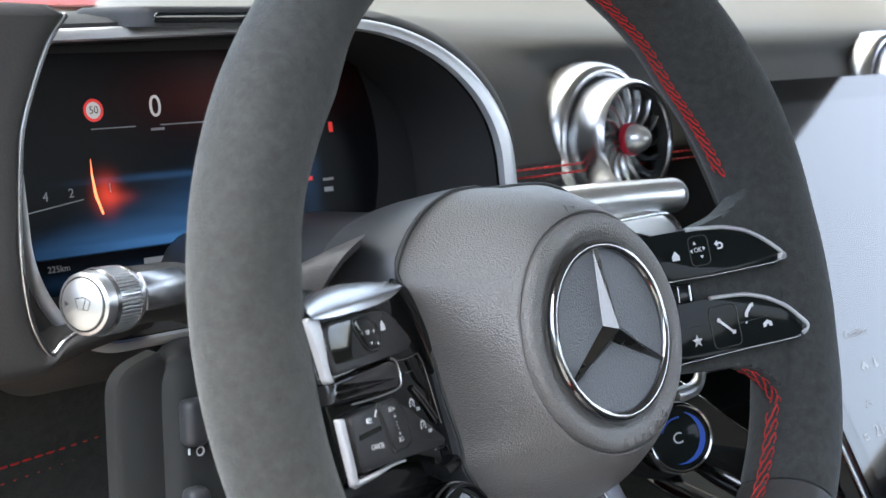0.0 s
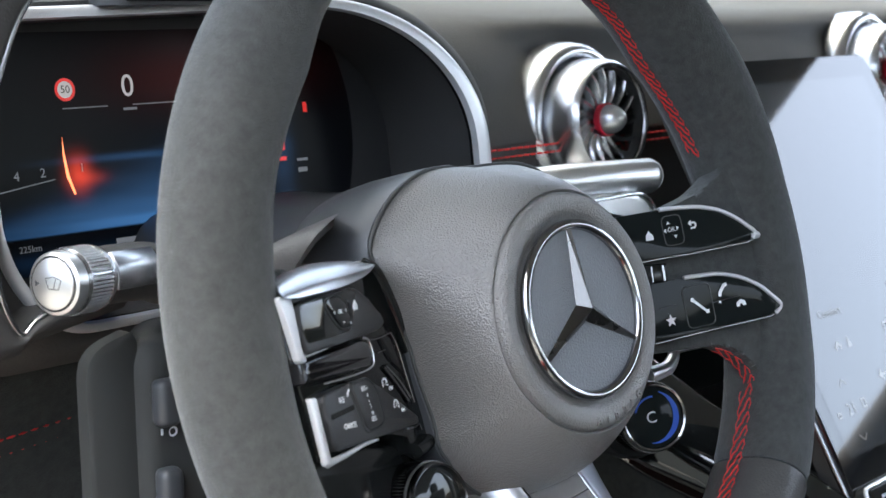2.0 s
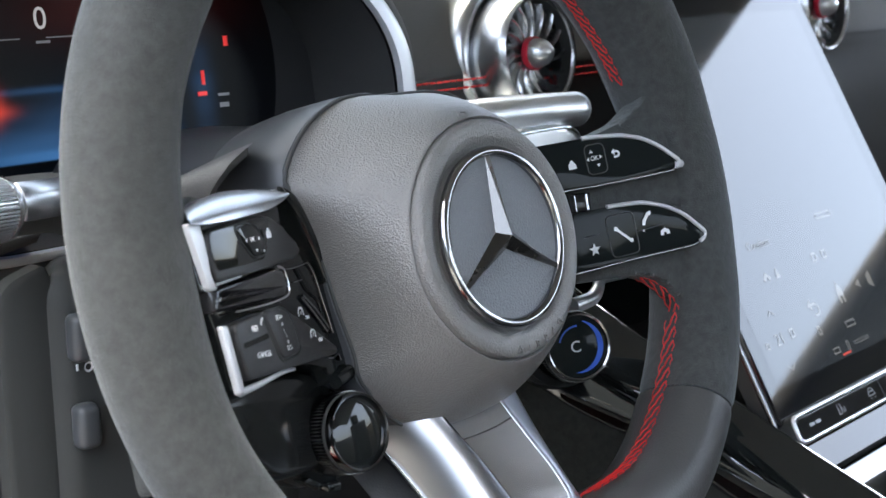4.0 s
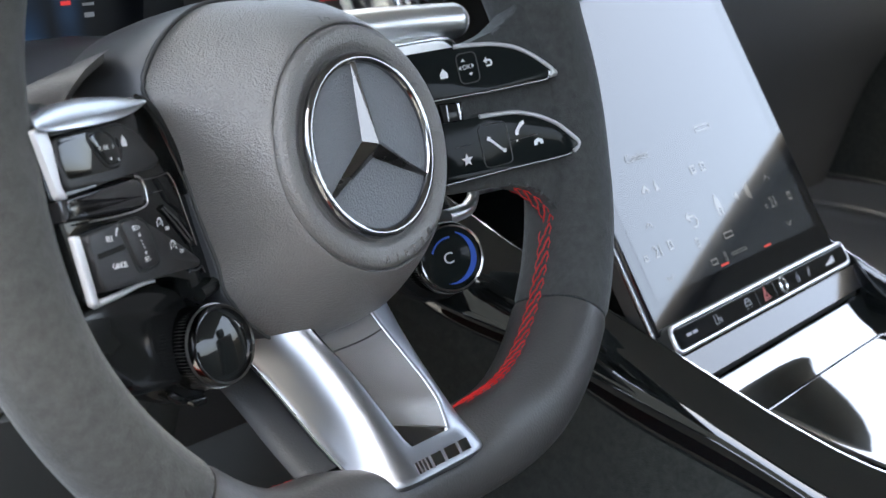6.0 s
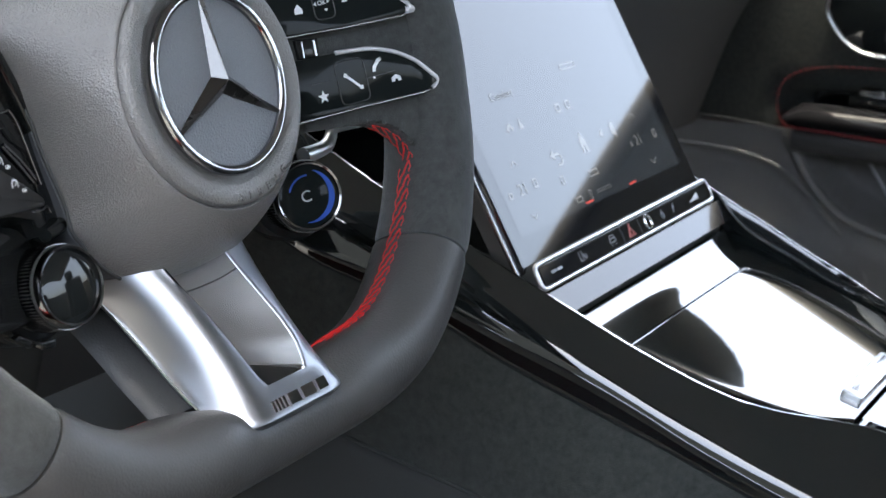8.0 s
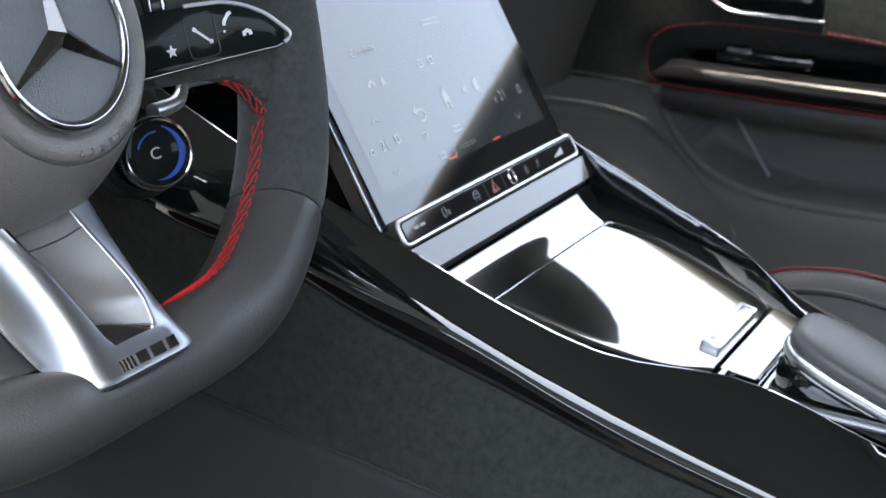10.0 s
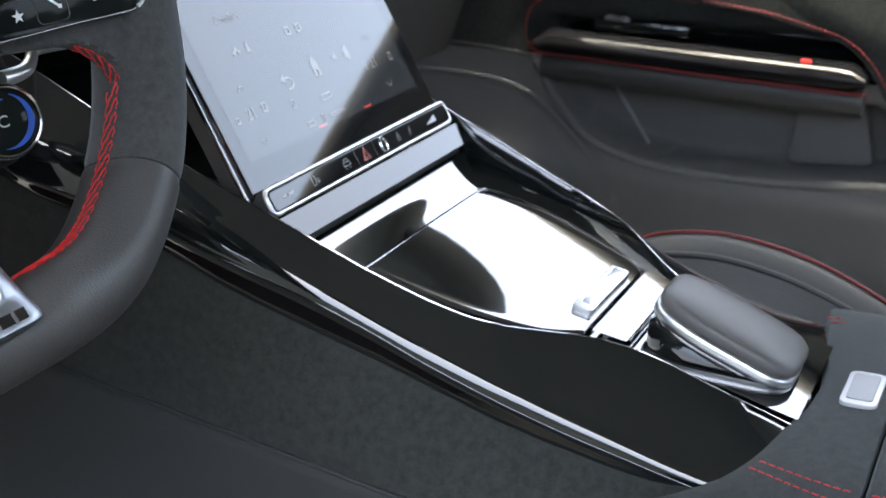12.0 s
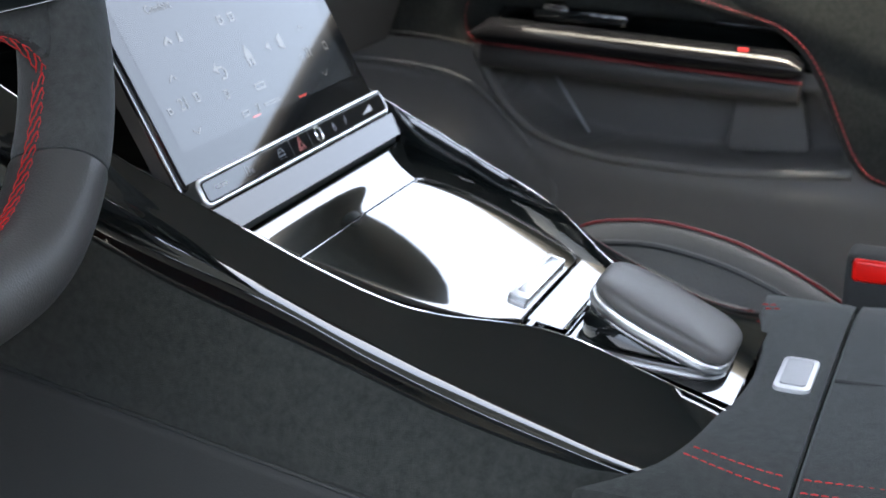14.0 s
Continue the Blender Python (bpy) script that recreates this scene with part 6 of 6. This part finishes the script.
# wiper stalk
stalk = thing("wiper_stalk", "silver ribbed wiper stalk with a printed wiper symbol", "stalk", (-0.178, 0.095, 0.724))
ax_ = Vector((-0.92, -0.30, 0.06)).normalized()
sm = basis((-0.1750, 0.0960, 0.7235), ax_.cross(Vector((0, 0, 1))), Vector((0, 0, 1)) - ax_ * ax_.z)
if (sm.to_3x3() @ Vector((0, 0, 1))).dot(ax_) < 0:
    sm = basis((-0.1750, 0.0960, 0.7235), -ax_.cross(Vector((0, 0, 1))), Vector((0, 0, 1)) - ax_ * ax_.z)
sm = sm @ Matrix.Diagonal((1.1, 1.1, 1.1, 1))
knob = part("knob", lathe([(0.0, 0.0030), (0.0068, 0.0028), (0.0082, 0.0020), (0.0086, 0.0008), (0.0090, 0.0016), (0.0100, 0.0010), (0.0104, -0.0010), (0.0104, -0.0030)], 48, sm), BRIGHT, stalk, "satin silver end cap")
part("ribbed_ring", lathe([(0.0104, -0.0032), (0.0108, -0.0046), (0.0105, -0.0050), (0.0105, -0.0145), (0.0109, -0.0150), (0.0109, -0.0165), (0.0100, -0.0180)], 64, sm), SILVER, stalk, "grooved silver ring")
part("cap_groove", tube([sm @ Vector((0.0086 * math.cos(2 * math.pi * k / 48), 0.0086 * math.sin(2 * math.pi * k / 48), 0.0014)) for k in range(48)], 0.00042, 6, loop=True), BLACK, stalk, "dark gap round the button")
part("arrow_sign", mesh([sm @ Vector((x, y, 0.0031)) for x, y in ((-0.0060, 0.0010), (-0.0060, -0.0010), (-0.0042, 0.0))], [(0, 1, 2)]), SATIN, stalk, "small printed arrow")
part("ribs", join(*[tube([sm @ Vector((0.0107 * math.cos(a), 0.0107 * math.sin(a), -0.0050)), sm @ Vector((0.0107 * math.cos(a), 0.0107 * math.sin(a), -0.0145))], 0.00040, 6) for a in [2 * math.pi * k / 54 for k in range(54)]]), BRIGHT, stalk, "fine ribs")
part("arm", tube(smooth([sm @ Vector((0, 0.0, -0.0175)), sm @ Vector((0, 0.0, -0.030)), sm @ Vector((0, -0.001, -0.046)), Vector((-0.105, 0.126, 0.712)), Vector((-0.05, 0.150, 0.702))], 6), lambda t: 0.0106 + 0.001 * t, 24), DARK, stalk, "black stalk arm")
toward = sm.to_3x3().transposed() @ Vector((-0.52, -0.85, 0.25))
face = math.atan2(toward.y, toward.x)
rows = [[sm @ Vector((r * math.cos(face + radians(k)), r * math.sin(face + radians(k)), z)) for r, z in ((0.0095, -0.0182), (0.0104, -0.0185), (0.0104, -0.0400), (0.0095, -0.0410))] for k in range(-38, 40, 4)]
part("sleeve", sheet(rows, sharp=60), SILVER, stalk, "satin silver sleeve let into the arm")
part("sign", join(*[tube([sm @ Vector((x + 0.0012, y, 0.0030)) for x, y in seg], 0.00016, 4) for seg in (((-0.0032, 0.0017), (0.0, 0.0025), (0.003, 0.0015)), ((-0.003, 0.0015), (-0.002, -0.0015)), ((0.003, 0.0015), (0.002, -0.0015)), ((-0.002, -0.0015), (0.002, -0.0015)), ((0.0, -0.0015), (0.001, 0.002)))]), SATIN, knob, "printed wiper symbol")

# ---- passenger door ----
DX = 1.16
door = thing("passenger_door", "dark passenger door panel in suede and leather with red stitching", "car door", (DX + 0.05, -0.05, 0.45))
POCKET = [(0.172, 0.432), (0.158, 0.405), (0.130, 0.375), (0.095, 0.356), (0.030, 0.342), (-0.080, 0.340), (-0.180, 0.346), (-0.240, 0.354), (-0.222, 0.390), (-0.196, 0.432)]


def inside(y, z, poly):
    """Signed distance to a polygon, positive within."""
    best, odd = 9.0, False
    for (ya, za), (yb, zb) in zip(poly, poly[1:] + poly[:1]):
        if (za > z) != (zb > z) and y < (yb - ya) * (z - za) / (zb - za) + ya:
            odd = not odd
        dy, dz = yb - ya, zb - za
        t = max(0, min(1, ((y - ya) * dy + (z - za) * dz) / (dy * dy + dz * dz)))
        best = min(best, math.hypot(y - ya - t * dy, z - za - t * dz))
    return best if odd else -best


SPEAKER = [(0.40, 0.415), (0.30, 0.420), (0.215, 0.412), (0.165, 0.380), (0.105, 0.318), (0.090, 0.28), (0.12, 0.10), (0.40, 0.10)]


def door_x(y, z):
    d = inside(y, z, POCKET)
    s = max(0.0, min(1.0, (d + 0.003) / 0.009))
    roll = 0.006 * math.exp(-((z - 0.318 - 0.03 * max(0, y)) / 0.022) ** 2) * (1 if d < 0 else 0)
    g = inside(y, z, SPEAKER) / 0.0035
    groove = 0.004 * math.exp(-g * g)
    return DX - roll + 0.070 * s * s * (3 - 2 * s) + 0.10 * max(0.0, 0.30 - z) + groove


rows = []
for i in range(150):
    y = 0.62 - 1.37 * i / 149
    rows.append([Vector((door_x(y, z), y, z)) for z in [0.05 + 0.405 * j / 80 for j in range(81)]])
part("lower_skin", sheet(rows, sharp=80), DOORSKIN, door, "dark grey leather-look lower door with map pocket")
rows = []
for i in range(60):
    y = 0.62 - 1.37 * i / 59
    rows.append([Vector((DX + 0.004 + (0.050 if -0.19 < y < 0.18 and z < 0.50 else 0.0) + 0.05 * max(0, z - 0.6), y, z)) for z in (0.455, 0.47, 0.49, 0.505, 0.53, 0.58, 0.64, 0.70, 0.76, 0.80)])
part("upper_skin", sheet(rows, sharp=80), SUEDE, door, "dark suede upper door")
# suede flap behind the pull, edged in red
curve = smooth([(0.0, 0.528), (-0.060, 0.522), (-0.106, 0.512), (-0.150, 0.500), (-0.180, 0.478), (-0.203, 0.445), (-0.222, 0.405), (-0.240, 0.370), (-0.258, 0.350), (-0.290, 0.341), (-0.36, 0.338)], 6)
curve = [Vector((p.x, p.y)) for p in [Vector((a[0], a[1], 0)) for a in curve]]
flap = [Vector((p.x, p.y)) for p in curve] + [Vector((-0.60, 0.338)), Vector((-0.60, 0.60)), Vector((0.0, 0.60))]
fm = Matrix(((0, 0, -1, DX), (1, 0, 0, 0), (0, 1, 0, 0), (0, 0, 0, 1)))
part("suede_flap", plate(flap, -0.004, 0.012, 0.003, fm), SUEDE, door, "dark suede door flap")
part("stitching", dashes([Vector((DX - 0.0125, p.x - 0.006, p.y + 0.004)) for p in curve], 0.0046, 0.0020, 0.0007, (-0.0006, 0, 0)), REDLINE, door, "red stitching along the flap")
front = smooth([(0.185, 0.456), (0.197, 0.470), (0.199, 0.492), (0.190, 0.512), (0.160, 0.526), (0.10, 0.531), (0.0, 0.528)], 6)
part("stitching", dashes([Vector((DX - 0.003, p[0], p[1])) for p in front], 0.0046, 0.0020, 0.0007, (-0.0006, 0, 0)), REDLINE, door, "red stitching round the pull")
part("panel_seam", tube(smooth([(DX - 0.001, 0.60, 0.470), (DX - 0.001, 0.40, 0.463), (DX - 0.001, 0.25, 0.458), (DX - 0.001, 0.19, 0.452)], 5), 0.0018, 8), LEATHER, door, "raised seam")
# recess, pull bar and switches
part("pull_recess", plate(rounded([(0.183, 0.452), (-0.195, 0.440), (-0.170, 0.492), (0.0, 0.512), (0.165, 0.512)], 0.02), -0.052, -0.046, 0.0, fm), GLOSS, door, "glossy black recess")
rows = []
for k in range(25):
    y = 0.180 - 0.366 * k / 24
    end = min(1.0, min(k, 24 - k) / 1.5 + 0.35)
    c = 0.4730 - 0.011 * k / 24
    rows.append([Vector((DX - 0.014 + 0.024 * math.cos(a), y, c + 0.0165 * end * math.sin(a))) for a in [2 * math.pi * j / 20 for j in range(20)]])
part("pull_bar", sheet(rows, loop_cols=True, caps=True, sharp=60), PULLBLACK, door, "glossy black pull bar")
part("red_line", tube([(DX - 0.0335, 0.172, 0.4636), (DX - 0.0335, 0.0, 0.4560), (DX - 0.0335, -0.188, 0.4500)], 0.0014, 8), REDLINE, door, "red trim line")
part("pull_underside", tube([(DX - 0.012, 0.172, 0.4480), (DX - 0.014, 0.0, 0.4430), (DX - 0.012, -0.184, 0.4380)], 0.0165, 14), LEATHER, door, "padded underside of the pull")
part("window_switch", box(DX + 0.004, DX + 0.020, 0.080, 0.110, 0.497, 0.512, 0.003), SILVER, door, "silver window switch")
part("switch_base", box(DX + 0.000, DX + 0.030, 0.010, 0.120, 0.486, 0.500, 0.004), GLOSS, door, "black switch base")
part("pull_light", box(DX - 0.036, DX - 0.033, -0.130, -0.119, 0.4785, 0.4825, 0.001), LITRED, door, "small red light")
# release bowl with chrome surround
bowl = rounded([(0.12, 0.545), (-0.06, 0.540), (-0.09, 0.600), (0.10, 0.640), (0.16, 0.60)], 0.03, 6)
part("release_bowl", plate(bowl, -0.002, 0.003, 0.001, fm), GLOSS, door, "black release bowl")
part("bowl_trim", tube([Vector((DX - 0.004, p.x, p.y)) for p in bowl], 0.0022, 8, loop=True), CHROME, door, "chrome bowl surround")
part("release_lever", box(DX - 0.022, DX - 0.006, 0.010, 0.080, 0.562, 0.578, 0.005), CHROME, door, "chrome release lever")
part("speaker_bar", tube([(DX + 0.045, 0.105, 0.418), (DX + 0.045, 0.060, 0.352)], 0.0022, 8), KEYGREY, door, "thin grey bar in the pocket")
part("pocket_insert", plate(rounded([(-0.100, 0.350), (-0.195, 0.356), (-0.180, 0.425), (-0.110, 0.425)], 0.012), -0.052, -0.040, 0.003, fm), DOORSKIN, door, "grey pocket insert")
lip = smooth([Vector((DX - 0.001, y, z)) for y, z in ((0.185, 0.448), (0.176, 0.430), (0.160, 0.402), (0.131, 0.371), (0.095, 0.352), (0.030, 0.338), (-0.080, 0.336), (-0.180, 0.342), (-0.245, 0.350))], 8)
part("pocket_lip", tube(lip, 0.0065, 12), DOORSKIN, door, "padded lip of the pocket")
seam = smooth([Vector((DX - 0.0005, y, z)) for y, z in ((0.42, 0.421), (0.30, 0.424), (0.215, 0.416), (0.162, 0.384), (0.101, 0.321), (0.085, 0.28), (0.10, 0.20))], 8)
part("speaker_edge", tube(seam, 0.0028, 8), DOORSKIN, door, "raised edge of the speaker field")
part("outer_skin", box(DX + 0.11, DX + 0.14, -0.76, 0.80, 0.04, 0.80, 0.01), BODYRED, door, "red outer skin of the door")

# ---- passenger seat ----
seat = thing("passenger_seat", "grey leather passenger seat with red piping and quilted bolster", "car seat", (0.85, -0.35, 0.10))
CREST = [(0.02, 0.355), (-0.060, 0.402), (-0.097, 0.4268), (-0.133, 0.4350), (-0.164, 0.4360), (-0.199, 0.4309), (-0.2295, 0.4226), (-0.2686, 0.4060), (-0.33, 0.372), (-0.38, 0.34), (-0.50, 0.30)]
crest = smooth([Vector((0.655, y, z)) for y, z in CREST], 6)
rows = []
for p in crest:
    rows.append([Vector((0.590, p.y, 0.12)), Vector((0.592, p.y + 0.01, 0.20)), Vector((0.598, p.y + 0.006, p.z - 0.11)), Vector((0.612, p.y + 0.004, p.z - 0.055)), Vector((0.632, p.y + 0.002, p.z - 0.018)), Vector((0.655, p.y, p.z)), Vector((0.680, p.y, p.z - 0.012)), Vector((0.710, p.y, p.z - 0.060)), Vector((0.80, p.y, p.z - 0.110)), Vector((0.95, p.y, p.z - 0.150)), Vector((1.05, p.y, p.z - 0.17)), Vector((1.08, p.y, p.z - 0.20)), Vector((1.08, p.y, 0.12))])
part("cushion", sheet([smooth(r, 3) for r in rows], sharp=70), PASSEAT, seat, "grey leather seat cushion")
part("piping", tube([p + Vector((0, 0, 0.001)) for p in crest], 0.0011, 8), REDLINE, seat, "red piping")
for off, dz in ((0.0190, 0.0125), (0.0540, 0.082)):
    part("quilt_seam", tube([Vector((0.655 - off, p.y + 0.004, p.z - dz)) for p in crest], 0.0024, 6), DARK, seat, "dark quilting seam")
part("backrest", box(0.64, 1.08, -1.10, -0.92, 0.30, 0.86, 0.05, segments=4), PASSEAT, seat, "grey leather backrest")
part("headrest", box(0.76, 0.96, -1.14, -1.02, 0.87, 1.00, 0.04, segments=4), PASSEAT, seat, "grey leather headrest")
buckle = thing("belt_buckle", "seat belt buckle with a bright red release key", "belt buckle", (0.60, -0.33, 0.40))
part("body", box(0.586, 0.616, -0.333, -0.300, 0.36, 0.4550, 0.006, segments=3), CARPET, buckle, "black buckle body")
part("release", box(0.5835, 0.588, -0.3300, -0.3050, 0.4365, 0.4525, 0.003, segments=3), BUCKLE, buckle, "bright red release key")

driver = thing("driver_seat", "grey leather driver seat slid back from the steering wheel", "car seat", (-0.05, -0.72, 0.10))
part("backrest", box(-0.26, 0.20, -1.20, -1.05, 0.30, 0.82, 0.05, segments=4), PASSEAT, driver, "grey leather backrest")
part("headrest", box(-0.14, 0.08, -1.24, -1.14, 0.83, 0.96, 0.04, segments=4), PASSEAT, driver, "grey leather headrest")
part("cushion", box(-0.27, 0.11, -1.06, -0.16, 0.0, 0.31, 0.05, segments=4), PASSEAT, driver, "grey leather cushion")

# ---- cabin shell ----
single("floor", box(-0.36, 1.20, -2.0, 1.0, -0.02, 0.0), CARPET, "dark cabin carpet", "floor", "structure")
def roof_strip(x0, x1, y0, y1):
    rows = [[Vector((0.4 + x0 + (x1 - x0) * k / 6, y0 + (y1 - y0) * i / 8, 1.21 - 0.16 * (x0 + (x1 - x0) * k / 6) ** 2 - 0.05 * ((y0 + (y1 - y0) * i / 8 + 0.55) / 0.9) ** 2)) for k in range(7)] for i in range(9)]
    return join(sheet(rows), sheet([[p + Vector((0, 0, 0.05)) for p in r] for r in rows]))


single("ceiling", roof_strip(-0.69, 0.62, 0.25, -1.70), LINER, "grey headliner", "ceiling", "structure")
for side in (-1, 1):
    x0, x1 = 0.4 + side * 0.76, 0.4 + (0.60 if side > 0 else -0.67)
    rows = []
    for (y0, z0), (y1, z1) in (((0.66, 0.82), (0.84, 0.84)), ((0.48, 0.900), (0.64, 0.95)), ((0.34, 0.965), (0.47, 1.030)), ((0.20, 1.015), (0.32, 1.090)), ((0.08, 1.045), (0.19, 1.130)), ((-0.06, 1.062), (0.05, 1.160)), ((-0.20, 1.075), (-0.10, 1.180))):
        row = []
        for y, z, o in ((y0, z0, 0.0), (y0 * 0.75 + y1 * 0.25, z0 * 0.75 + z1 * 0.25, -0.022), (y0 * 0.25 + y1 * 0.75, z0 * 0.25 + z1 * 0.75, -0.022), (y1, z1, 0.0), (y1, z1, 0.03), (y0, z0, 0.03)):
            row.append(Vector((0.4 + side * (0.755 - 0.45 * (z - 0.8) + o), y, z)))
        rows.append(row)
    single("pillar_front", sheet(rows, loop_cols=True, caps=True, sharp=60), LINER, "grey windscreen pillar", "pillar", "structure")
    single("pillar_middle", tube([(x0, -0.74, 0.40), (x0 - side * 0.03, -0.76, 0.80), (x1, -0.80, 1.14)], 0.055, 12), LINER, "grey middle pillar", "pillar", "structure")
    single("roof_rail", tube([(x1, -0.18, 1.085), (x1, -0.5, 1.10), (x1, -0.86, 1.10)], 0.050, 12), LINER, "grey roof rail", "rail", "structure")
    single("rear_side", box(min(x0, x0 + side * 0.05), max(x0, x0 + side * 0.05), -2.0, -0.76, 0.0, 0.74, 0.02), DOORSKIN, "dark rear side panel", "panel", "structure")
single("window_divider", tube([(1.14, 0.160, 0.80), (1.135, 0.180, 0.86), (1.125, 0.215, 0.95), (1.09, 0.235, 1.02)], 0.006, 8), DARK, "thin dark window divider", "window divider", "structure")
single("sill_trim", box(1.17, 1.23, -0.76, 0.95, 0.78, 0.815, 0.01), DOORSKIN, "dark window sill", "sill", "structure")
single("rear_wall", box(-0.36, 1.16, -1.75, -1.65, 0.0, 0.80, 0.02), DOORSKIN, "dark rear bulkhead", "wall", "structure")
single("firewall", box(-0.36, 1.20, 0.95, 1.05, -0.02, 0.80, 0.01), DARK, "dark firewall", "wall", "structure")
single("bonnet", sheet([[Vector((0.4 + 0.75 * k / 10, 1.02 + 1.1 * i / 12, 0.822 + 0.02 * (1 - (k / 10) ** 2) + 0.045 * math.sin(2.6 * i / 12))) for k in range(-10, 11)] for i in range(13)]), BODYRED, "red car bonnet beyond the windscreen", "bonnet", "structure")
single("ground", mesh([(-400, -400, -0.36), (400, -400, -0.36), (400, 400, -0.36), (-400, 400, -0.36)], [(0, 1, 2, 3)]), GROUND, "pale asphalt ground", "ground", "structure")
# added out of view: cuts low sky light coming in from the left
single("left_light_block", box(-5.2, -5.0, -6.6, 9, -0.36, 2.0), BLOCKER, "unseen dark wall added to cut daylight from the left", "wall", "structure")
# also added unseen: blocks rear-left sky so the left grip falls darker
single("rear_light_block", box(-4.99, -0.9, -6.6, -6.3, -0.36, 6.5), BLOCKER, "unseen tall dark wall added to shade the left grip from behind", "wall", "structure")


def mirror_shell():
    rows = []
    for i in range(13):
        t = -1 + 2 * i / 12
        k = max(0.05, (1 - abs(t) ** 3)) ** 0.5
        rows.append([Vector((1.33 + 0.115 * t, 0.19 + 0.15 * k * math.cos(a), 1.130 + 0.02 * t + 0.120 * k * math.copysign(abs(math.sin(a)) ** 0.7, math.sin(a)))) for a in [2 * math.pi * j / 24 for j in range(24)]])
    return sheet(rows, loop_cols=True, caps=True, sharp=60)


wing = thing("wing_mirror", "dark exterior wing mirror outside the passenger window", "wing mirror", (1.33, 0.19, 1.05))
part("shell", mirror_shell(), BLACK, wing, "dark mirror shell")
part("foot", tube([(1.30, 0.22, 1.02), (1.25, 0.24, 0.92), (1.20, 0.26, 0.84)], 0.022, 10), DARK, wing, "dark mirror foot")
single("door_sill", box(-0.42, -0.33, -0.90, 0.60, 0.0, 0.32, 0.03, segments=3), BODYRED, "red door sill of the open driver door", "sill", "structure")


def tinted_glass():
    m = bpy.data.materials.new("tinted_glass")
    m.use_nodes = True
    nt = m.node_tree
    clear = nt.nodes.new("ShaderNodeBsdfTransparent")
    clear.inputs["Color"].default_value = (0.36, 0.38, 0.38, 1)
    gloss = nt.nodes.new("ShaderNodeBsdfGlossy")
    gloss.inputs["Roughness"].default_value = 0.02
    mix = nt.nodes.new("ShaderNodeMixShader")
    mix.inputs["Fac"].default_value = 0.05
    nt.links.new(clear.outputs[0], mix.inputs[1])
    nt.links.new(gloss.outputs[0], mix.inputs[2])
    nt.links.new(mix.outputs[0], nt.nodes["Material Output"].inputs["Surface"])
    return m


single("windscreen", sheet([[Vector((0.4 + (0.72 - 0.16 * t) * k / 8, 1.04 - 0.79 * t - 0.06 * (k / 8) ** 2, 0.93 + 0.25 * t ** 0.8)) for k in range(-8, 9)] for t in [i / 10 for i in range(11)]]), tinted_glass(), "tinted windscreen glass", "windscreen", "structure")
